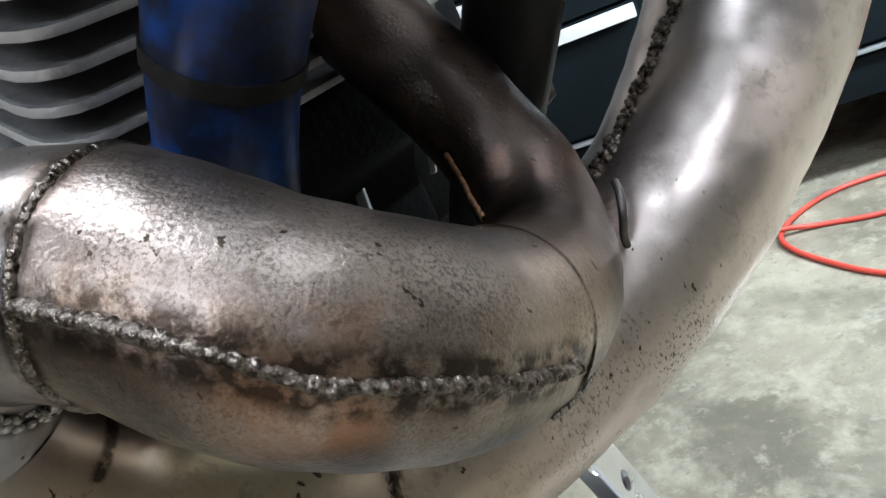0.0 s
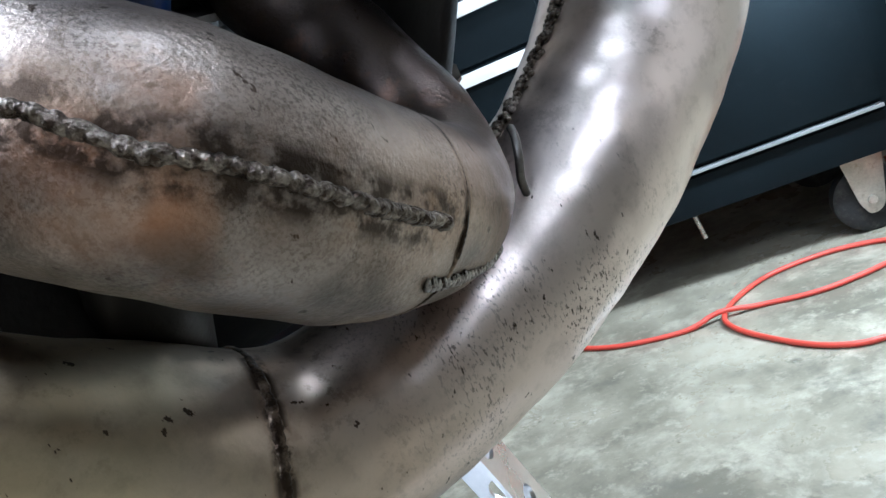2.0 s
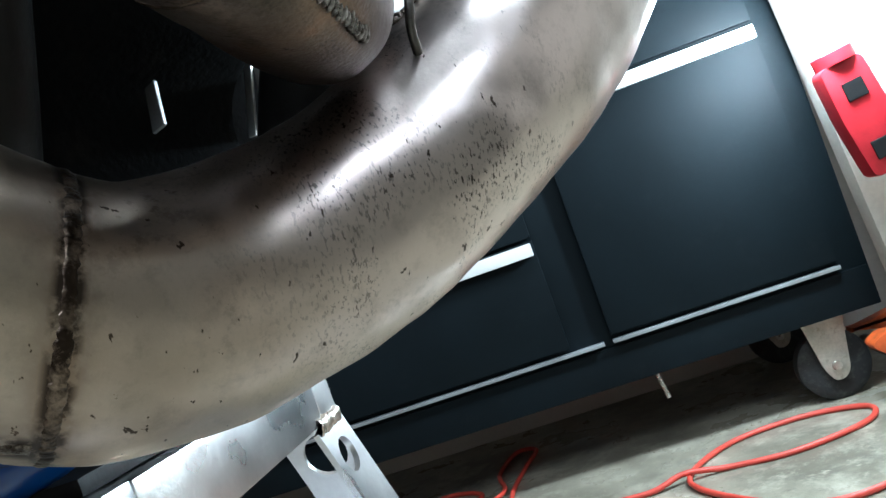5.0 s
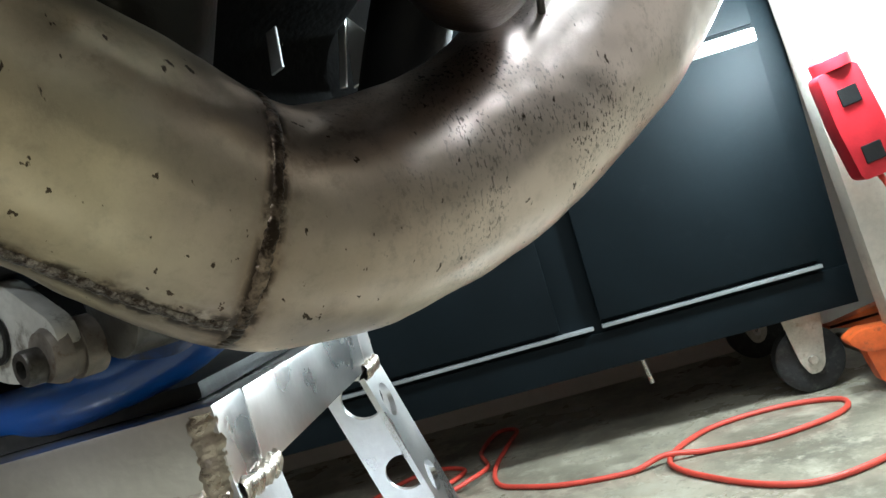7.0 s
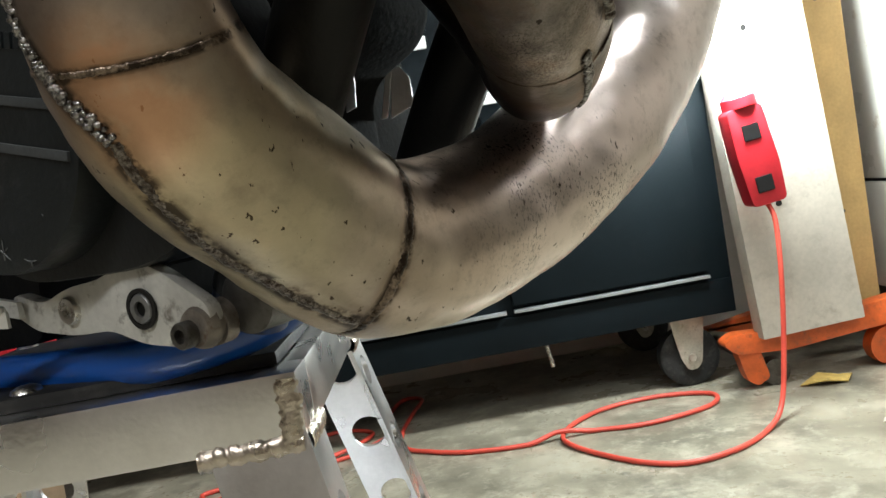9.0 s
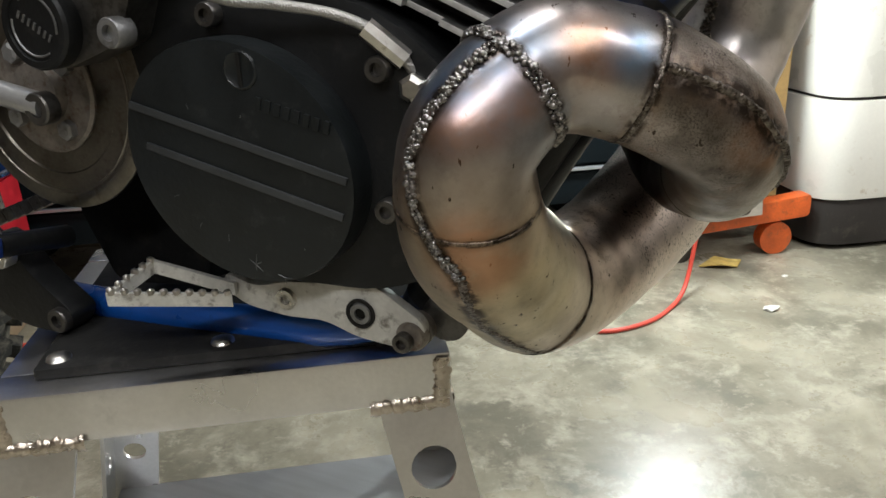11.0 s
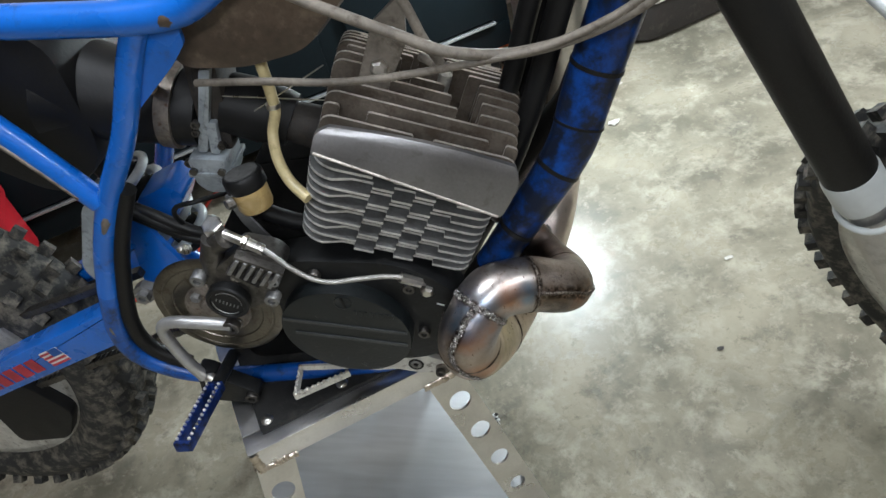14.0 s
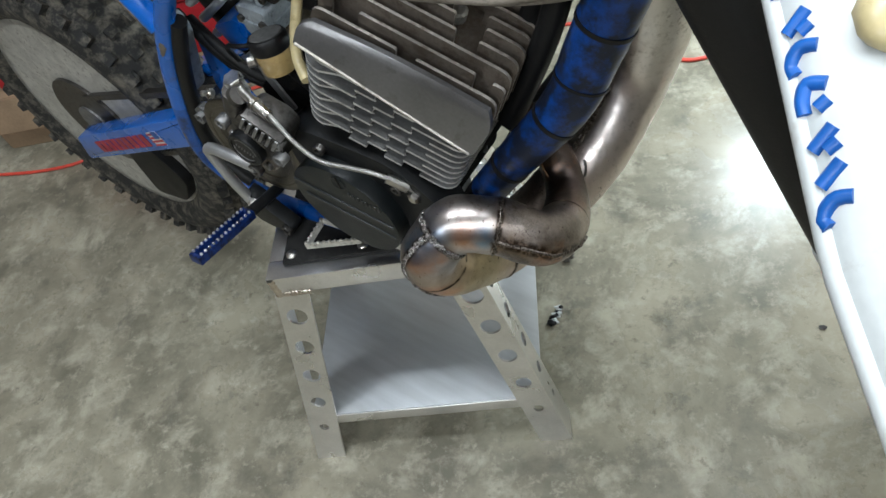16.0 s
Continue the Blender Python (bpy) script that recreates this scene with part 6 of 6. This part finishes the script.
def holed_plate(width, length, holes, thick, bm, place, n=20):
    """A strip with round holes down its middle; holes are (distance, radius)."""
    def both(points):
        return [bm.verts.new(place(a, b, 0)) for a, b in points], [bm.verts.new(place(a, b, thick)) for a, b in points]
    cells, y = [], 0.0
    for d, r in sorted(holes):
        h = min(width / 2, r * 1.5)
        if d - h > y:
            cells.append((y, d - h, None))
        cells.append((d - h, d + h, (d, r)))
        y = d + h
    cells.append((y, length, None))
    for y0, y1, hole in cells:
        sq = [(-width / 2, y0), (width / 2, y0), (width / 2, y1), (-width / 2, y1)]
        if hole is None:
            lo, hi = both(sq)
            bm.faces.new(lo)
            bm.faces.new(hi[::-1])
            for i in (1, 3):
                bm.faces.new((lo[i], lo[(i + 1) % 4], hi[(i + 1) % 4], hi[i]))
            continue
        d, r = hole
        cy, hx, hy = (y0 + y1) / 2, width / 2, (y1 - y0) / 2
        ring, rim = [], []
        for k in range(n):
            a = k * math.tau / n + math.tau / n / 2
            c, s = math.cos(a), math.sin(a)
            ring.append((r * c, d + r * s))
            q = min(hx / max(abs(c), 1e-6), hy / max(abs(s), 1e-6))
            rim.append((q * c, cy + q * s))
        # corners so that the outline stays square
        lo_r, hi_r = both(ring)
        lo_q, hi_q = both(rim)
        corner = {}
        for k in range(n):
            j = (k + 1) % n
            a0, a1 = rim[k], rim[j]
            extra = None
            if abs(abs(a0[0]) - hx) < 1e-6 and abs(abs(a1[1] - cy) - hy) < 1e-6:
                extra = (a0[0], a1[1])
            elif abs(abs(a1[0]) - hx) < 1e-6 and abs(abs(a0[1] - cy) - hy) < 1e-6:
                extra = (a1[0], a0[1])
            lo_f, hi_f = [lo_r[k], lo_r[j], lo_q[j]], [hi_r[k], hi_r[j], hi_q[j]]
            if extra and extra not in (a0, a1):
                e0, e1 = both([extra])
                lo_f.append(e0[0])
                hi_f.append(e1[0])
            lo_f.append(lo_q[k])
            hi_f.append(hi_q[k])
            bm.faces.new(lo_f)
            bm.faces.new(hi_f[::-1])
            bm.faces.new((lo_r[k], lo_r[j], hi_r[j], hi_r[k]))
        lo_s, hi_s = both(sq)
        for i in (1, 3):
            bm.faces.new((lo_s[i], lo_s[(i + 1) % 4], hi_s[(i + 1) % 4], hi_s[i]))
    return bm


TOP_X, TOP_Y, FOOT_X, FOOT_Y, TOP_Z = 0.1465, 0.1385, 0.223, 0.2195, 0.42
CX, CY = -0.057, -0.0615
for sx in (-1, 1):
    for sy in (-1, 1):
        top = Vector((CX + sx * (TOP_X - 0.0005), CY + sy * (TOP_Y - 0.0005), TOP_Z - 0.030))
        foot = Vector((CX + sx * FOOT_X, CY + sy * FOOT_Y, 0.0))
        run = (foot - top)
        length = run.length
        run.normalize()
        inx = Vector((-sx, 0, 0))
        inx = (inx - run * inx.dot(run)).normalized()
        iny = Vector((0, -sy, 0))
        iny = (iny - run * iny.dot(run) - inx * iny.dot(inx)).normalized()
        holes = [((0.049 if sy < 0 else 0.028) + 0.066 * k, r) for k, r in enumerate((0.0158, 0.0150, 0.0142, 0.0122, 0.0080))]
        leg = bmesh.new()
        holed_plate(0.050, length, holes, 0.004, leg, lambda a, b, d: top + inx * (a + 0.025) + run * b + iny * d)
        bmesh.ops.remove_doubles(leg, verts=leg.verts, dist=0.0002)
        leg = part("leg", leg, M["alu"], stand, "drilled aluminium angle leg", smooth=30)
        flange = bmesh.new()
        holed_plate(0.044, length, [(h, 0.8 * r) for h, r in holes], 0.004, flange, lambda a, b, d: top + iny * (a + 0.026) + run * b + inx * d)
        bmesh.ops.remove_doubles(flange, verts=flange.verts, dist=0.0002)
        part("flange", flange, M["alu"], leg, "", smooth=30)
for sy in (-1, 1):
    part("top_rail", box((CX - TOP_X, CY + sy * TOP_Y - (0.0 if sy < 0 else 0.032), TOP_Z - 0.036), (CX + TOP_X, CY + sy * TOP_Y + (0.032 if sy < 0 else 0.0), TOP_Z), 0.003), M["alu"], stand, "", smooth=40)
for sx in (-1, 1):
    x0 = CX + sx * TOP_X
    part("top_rail", box((min(x0, x0 - sx * 0.032), CY - TOP_Y + 0.0325, TOP_Z - 0.0365), (max(x0, x0 - sx * 0.032), CY + TOP_Y - 0.0325, TOP_Z - 0.0005), 0.003), M["alu"], stand, "", smooth=40)
wrng = random.Random(12)


def weld_run(p, q, half, high, out):
    """One run of rippled weld between two points of the stand, on the side that faces out."""
    bm = bmesh.new()
    out = Vector(out).normalized()
    weld_run_bead(bm, [(Vector(p).lerp(Vector(q), k / 8), out) for k in range(9)], half, high, wrng)
    part("weld_bead", bm, M["alu_weld"], stand, "rippled aluminium weld", smooth=70)


for sx in (-1, 1):
    for sy in (-1, 1):
        x0, y0 = CX + sx * TOP_X, CY + sy * TOP_Y
        weld_run((x0 - sx * 0.002, y0, TOP_Z - 0.037), (x0 - sx * 0.056, y0, TOP_Z - 0.037), 0.0060, 0.0030, (0, sy, 0))
        weld_run((x0 - sx * 0.007, y0, TOP_Z - 0.038), (x0 - sx * 0.006, y0, TOP_Z - 0.002), 0.0060, 0.0030, (0, sy, 0))
        weld_run((x0, y0 - sy * 0.003, TOP_Z - 0.037), (x0, y0 - sy * 0.046, TOP_Z - 0.037), 0.0060, 0.0030, (sx, 0, 0))
part("rubber_mat", box((CX - TOP_X + 0.026, CY - TOP_Y + 0.020, TOP_Z), (CX + TOP_X - 0.012, CY + TOP_Y - 0.020, TOP_Z + 0.008), 0.003), M["mat"], stand, "black rubber pad bolted on top", smooth=40)
for x, y in ((-0.165, -0.166), (-0.06, -0.166), (0.05, -0.166), (-0.165, 0.04), (0.05, 0.04)):
    part("mat_bolt", lathe((x, y, TOP_Z + 0.007), (0, 0, 1), [(0, 0.0085), (0.003, 0.0075), (0.0045, 0.004), (0.005, 0)], 14), M["silver"], stand, "", smooth=60)
zs = 0.112
k = (TOP_Z - 0.03 - zs) / (TOP_Z - 0.03)
hx, hy = TOP_X + (FOOT_X - TOP_X) * k - 0.004, TOP_Y + (FOOT_Y - TOP_Y) * k - 0.002
part("shelf", box((CX - hx + 0.006, CY - hy, zs - 0.003), (CX + hx - 0.006, CY + hy, zs), 0.0008), M["shelf"], stand, "dull aluminium shelf sheet", smooth=40)
for sy in (-1, 1):
    part("shelf_lip", box((CX - hx + 0.008, CY + sy * hy - 0.0015, zs - 0.030), (CX + hx - 0.008, CY + sy * hy + 0.0015, zs - 0.0035), 0.0008), M["alu"], stand, "", smooth=40)

# ---- tool cabinet ----
FACE = 0.935
cab = thing("tool_cabinet", "black rolling tool cabinet with bright drawer pulls on casters", "tool cabinet", pose(0, 1.1, 0))
part("body", box((-0.82, FACE, 0.150), (0.738, 1.39, 1.02), 0.006), M["cabinet"], cab, smooth=40)
part("plinth", box((-0.80, FACE - 0.006, 0.146), (0.735, FACE - 0.001, 0.214), 0.002), M["cabinet"], cab, smooth=40)


def drawer(x0, x1, z0, z1, pull):
    d = part("drawer", box((x0, FACE - 0.014, z0), (x1, FACE - 0.001, z1), 0.003), M["cabinet"], cab, smooth=40)
    if pull == "top":
        part("pull", box((x0 + 0.004, FACE - 0.030, z1 - 0.026), (x1 - 0.004, FACE - 0.0145, z1 - 0.003), 0.003), M["pull"], d, "bright aluminium drawer pull", smooth=40)
    return d


for x0, x1, cuts in ((-0.81, 0.226, (0.232, 0.438, 0.540, 0.655, 0.78, 0.92)), (0.300, 0.690, (0.232, 0.656, 0.78, 0.92))):
    for z0, z1 in zip(cuts, cuts[1:]):
        drawer(x0, x1, z0 + 0.004, z1 - 0.002, "top" if z1 > 0.40 else "")
    part("trim", box((x0 if x0 > 0 else -0.81, FACE - 0.018, 0.2215), (x1 if x1 > 0.5 else 0.285, FACE - 0.0015, 0.2275), 0.001), M["trim"], cab, "thin bright trim", smooth=40)


for x in (-0.72, 0.642):
    for y in (0.985, 1.32):
        fork = part("caster", prism(fillet([(x - 0.036, 0.146), (x + 0.036, 0.146), (x + 0.020, 0.050), (x + 0.008, 0.036), (x - 0.010, 0.036), (x - 0.022, 0.060)], 0.008), 0, 0.004, lambda a, b, d: Vector((a, y - 0.026 - d, b)), 0.001), M["caster"], cab, "zinc caster with black wheel", smooth=40)
        part("caster_plate", box((x - 0.045, y - 0.03, 0.141), (x + 0.045, y + 0.04, 0.1495), 0.001), M["caster"], fork)
        part("wheel", lathe((x, y - 0.022, 0.061), (0, 1, 0), [(0, 0.020), (0.002, 0.034), (0.0, 0.052), (0.005, 0.061), (0.031, 0.061), (0.036, 0.052), (0.034, 0.02)], 36), M["rubber"], fork, "black rubber wheel", smooth=40)
        part("axle_bolt", lathe((x, y - 0.029, 0.061), (0, -1, 0), [(0, 0.009), (0.005, 0.008), (0.006, 0)], 8), M["silver"], fork, smooth=50)
part("hanging_bolt", tube([(0.352, 0.93, 0.146), (0.356, 0.928, 0.118), (0.358, 0.927, 0.102)], 0.004, 8), M["silver"], cab, smooth=50)

# ---- work light and its cord ----
LAMP = Matrix.Translation((0.745, 0.775, 0.45)) @ Matrix.Rotation(radians(-7), 4, "Y")
light = thing("work_light", "red-handled work light with lit bulb, hung on a board", "work light", LAMP)
grip = part("handle", prism(fillet([(-0.030, -0.09), (0.032, -0.09), (0.036, -0.02), (0.030, 0.085), (-0.034, 0.085), (-0.036, 0.0)], 0.012), -0.022, 0.022, lambda a, b, d: Vector((a, -d, b)), 0.006), M["red_plastic"], light, "red plastic handle", LAMP, 40)
for z in (-0.052, 0.040):
    part("outlet", box((-0.016, -0.0245, z - 0.015), (0.014, -0.0215, z + 0.013), 0.002), M["black"], grip, "black socket outlet", LAMP)
part("socket", lathe((0, 0, 0.084), (0, 0, 1), [(0, 0.030), (0.018, 0.030), (0.024, 0.024), (0.03, 0.02)], 24), M["red_plastic"], grip, "", LAMP, 40)
part("bulb", lathe((0, 0, 0.112), (0, 0, 1), [(0, 0.012), (0.012, 0.022), (0.035, 0.030), (0.055, 0.026), (0.066, 0.012), (0.068, 0.0)], 24), M["bulb"], light, "glowing white bulb", LAMP, 60)
cord = thing("extension_cord", "red extension cord lying in loose loops on the concrete", "extension cord", pose(0.45, 0.75, 0))
Z = 0.0048
run = [(0.757, 0.772, 0.362), (0.760, 0.755, 0.33), (0.748, 0.735, 0.24), (0.728, 0.720, 0.12), (0.700, 0.695, 0.03), (0.655, 0.655, Z), (0.58, 0.600, Z), (0.485, 0.585, Z), (0.40, 0.655, Z), (0.335, 0.785, Z + 0.002),
       (0.42, 0.90, Z), (0.55, 0.925, Z), (0.645, 0.885, Z), (0.62, 0.82, Z), (0.50, 0.785, Z), (0.40, 0.800, Z), (0.332, 0.800, 3 * Z), (0.27, 0.79, Z), (0.164, 0.809, Z), (0.09, 0.85, Z), (0.045, 0.895, Z), (0.035, 0.99, Z), (0.056, 1.12, Z), (0.075, 1.22, Z), (0.03, 1.24, Z), (0.0, 1.12, Z),
       (0.02, 1.00, 2 * Z), (-0.01, 0.93, 3 * Z), (-0.07, 0.905, Z), (-0.17, 0.88, Z), (-0.28, 0.862, Z), (-0.34, 0.84, Z), (-0.30, 0.80, Z), (-0.20, 0.85, 2 * Z), (-0.08, 0.93, 2 * Z), (-0.03, 1.03, Z), (-0.12, 1.08, Z), (-0.22, 0.98, Z), (-0.26, 0.80, 2 * Z),
       (-0.30, 0.70, Z), (-0.55, 0.78, Z), (-0.8, 0.72, Z), (-1.1, 0.60, Z), (-1.4, 0.62, Z)]
part("cable", tube(run, 0.0045, 10, 10), M["cord"], cord, smooth=60)
plug = part("plug", tube([(-1.40, 0.62, 0.012), (-1.43, 0.618, 0.012), (-1.46, 0.616, 0.012)], [0.008, 0.013, 0.014], 12), M["cord"], cord, "moulded red plug", smooth=50)

# ---- leaning boards, jack and van ----
board = thing("leaning_board", "weathered off-white board with screw holes, leaning upright", "board", pose(0.84, 0.84, 0.1))
BO = Matrix.Translation((0.845, 0.862, 0.105)) @ Matrix.Rotation(radians(-2.5), 4, "Y") @ Matrix.Rotation(radians(-2.0), 4, "X")
part("plank", box((-0.10, -0.022, 0.0), (0.095, 0.022, 1.3), 0.003), M["board"], board, "", BO, 40)
for k in range(6):
    part("screw_hole", lathe((-0.022, -0.0225, 0.245 + 0.165 * k), (0, -1, 0), [(0, 0.006), (0.0012, 0.005), (0.0012, 0.0)], 12), M["matte_black"], board, "", BO)
strip = thing("plywood_strip", "tan plywood strip leaning behind the board", "plywood", pose(1.0, 0.96, 0.0))
part("sheet", box((0.93, 0.950, 0.115), (1.035, 0.961, 1.5), 0.001), M["tan"], strip, smooth=40)
part("backing", box((0.932, 0.9615, 0.115), (1.034, 0.968, 1.5), 0.001), M["card"], strip, smooth=40)
for z in (0.30, 0.72, 1.15):
    part("nail", lathe((0.985, 0.9498, z), (0, -1, 0), [(0, 0.004), (0.001, 0.0035), (0.001, 0)], 10), M["steel"], strip)

jack = thing("floor_jack", "scratched orange floor jack with small steel wheel", "jack", pose(0.85, 0.88, 0))
part("frame_side", prism(fillet([(0.675, 0.098), (0.70, 0.114), (0.80, 0.108), (1.07, 0.140), (1.07, 0.088), (0.80, 0.066), (0.700, 0.074)], 0.012), -0.02, 0.02, lambda a, b, d: Vector((a, 0.885 - d, b)), 0.005), M["orange"], jack, smooth=40)
part("frame_side", prism(fillet([(0.70, 0.09), (0.80, 0.108), (1.07, 0.140), (1.07, 0.088), (0.80, 0.066)], 0.012), -0.015, 0.015, lambda a, b, d: Vector((a, 1.05 - d, b)), 0.005), M["orange"], jack, smooth=40)
part("foot", prism(fillet([(0.700, 0.085), (0.745, 0.085), (0.760, 0.020), (0.735, 0.006), (0.715, 0.020)], 0.008), -0.016, 0.016, lambda a, b, d: Vector((a, 0.885 - d, b)), 0.004), M["orange"], jack, smooth=40)
part("cross_bar", tube([(0.73, 0.87, 0.06), (0.73, 1.06, 0.06)], 0.012, 12), M["steel"], jack, smooth=40)
part("wheel", lathe((0.775, 0.875, 0.026), (0, 1, 0), [(0, 0.010), (0, 0.026), (0.028, 0.026), (0.028, 0.010)], 24), M["steel"], jack, "small steel wheel", smooth=40)
part("wheel", lathe((1.00, 0.875, 0.038), (0, 1, 0), [(0, 0.010), (0, 0.038), (0.03, 0.038), (0.03, 0.010)], 24), M["orange"], jack, "orange wheel", smooth=40)

van = thing("white_van", "old white van with rust spots above a black bumper strip", "van", pose(1.6, 1.1, 0))


def van_outline(inset):
    return fillet([(1.085 + inset, 1.40), (1.085 + inset, 0.86 + inset), (1.75, 0.855 + inset), (3.4, 0.99 + inset), (3.4, 1.40)], [0, 0.085, 0.5, 0, 0], 8)


part("bumper_strip", prism(van_outline(0.0), 0.012, 0.118, flat, 0.006), M["van_black"], van, "black rubber bumper strip", smooth=40)
part("lower_panel", prism(van_outline(-0.006), 0.120, 0.342, flat, 0.008), M["van"], van, "white lower panel", smooth=40)
part("seam", prism(van_outline(0.006), 0.342, 0.3478, flat, 0.0), M["van_black"], van)
part("upper_panel", prism(van_outline(-0.004), 0.348, 1.55, flat, 0.01), M["van"], van, "white upper panel", smooth=40)

# ---- small things on the floor ----
for x, y, r in ((0.836, 0.607, 0.014), (0.748, 0.055, 0.008), (0.95, 0.75, 0.006)):
    chip = bmesh.new()
    crng = random.Random(int(x * 1000))
    add_ball(chip, (x, y, r * 0.3), r, (1.2, 0.8, 0.35), 8, 0.8, crng)
    tagged(part("paint_chip", chip, M["chip"]), "small pale paint chip on the concrete", "chip", "chips on the floor")
crumb = bmesh.new()
add_ball(crumb, (0.588, -0.122, 0.0015), 0.006, (1.2, 0.9, 0.35), 8, 0.8, random.Random(4))
tagged(part("dirt_crumb", crumb, M["van_black"]), "small dark crumb of dirt on the concrete", "dirt")
scrap = thing("crumpled_scrap", "crumpled black and white scrap lying beside the stand leg", "litter", pose(0.155, -0.042, 0))
srng = random.Random(12)
pale, dark_bits = bmesh.new(), bmesh.new()
for k in range(9):
    p = (0.155 + 0.013 * (1 - k / 4) * 0.6 + 0.004 * (srng.random() - 0.5), -0.042 + 0.014 * (1 - k / 4) + 0.006 * (srng.random() - 0.5), 0.004 + 0.002 * srng.random())
    add_ball(pale if k % 2 else dark_bits, p, 0.0048 + 0.002 * srng.random(), (1.3, 0.9, 0.75), 8, 0.9, srng)
part("pale_side", pale, M["white_plastic"], scrap)
part("dark_side", dark_bits, M["black"], scrap)
leaf = bmesh.new()
lp = [(0.0, 0.0), (0.03, 0.012), (0.05, 0.03), (0.085, 0.022), (0.10, 0.0), (0.08, -0.022), (0.04, -0.026), (0.02, -0.014)]
add_prism(leaf, lp, 0.002, 0.004, lambda a, b, d: Vector((0.80 + a, 0.84 + b, d + 0.010 * math.sin(a * 40) ** 2)), 0.0)
tagged(part("dry_leaf", leaf, M["leaf"]), "curled dry yellow leaf on the concrete", "leaf")
swarf = bmesh.new()
srng = random.Random(8)
for k in range(14):
    add_ball(swarf, (0.185 + 0.016 * (srng.random() - 0.5), 0.10 + 0.05 * (srng.random() - 0.5), 0.006 + 0.006 * srng.random()), 0.006, (1, 1, 0.7), 8, 0.9, srng)
tagged(part("metal_scrap", swarf, M["steel"]), "small pile of bright metal scraps on the concrete", "metal scraps")
carton = thing("cardboard_box", "crumpled brown cardboard box on the floor under a red toolbox", "box", pose(-1.0, 0.82, 0))
part("carton", box((-1.34, 0.715, 0.0), (-0.62, 0.905, 0.170), 0.008), M["card"], carton, smooth=40)
for x0, x1, tip in ((-1.34, -0.99, 22), (-0.98, -0.62, -14)):
    part("flap", box((x0, -0.003, 0), (x1, 0.003, 0.10), 0.001, Matrix.Translation((0, 0.712, 0.168)) @ Matrix.Rotation(radians(150 + tip), 4, "X")), M["card"], carton, smooth=40)
redbox = thing("red_toolbox", "red metal toolbox standing on a cardboard box", "toolbox", pose(-0.9, 0.82, 0.172))
part("case", box((-1.24, 0.735, 0.172), (-0.575, 0.900, 0.315), 0.010), M["red_plastic"], redbox, smooth=40)
part("lid", box((-1.245, 0.730, 0.318), (-0.570, 0.905, 0.372), 0.012), M["red_plastic"], redbox, smooth=40)
part("latch", box((-0.93, 0.722, 0.29), (-0.89, 0.731, 0.340), 0.002), M["silver"], redbox)
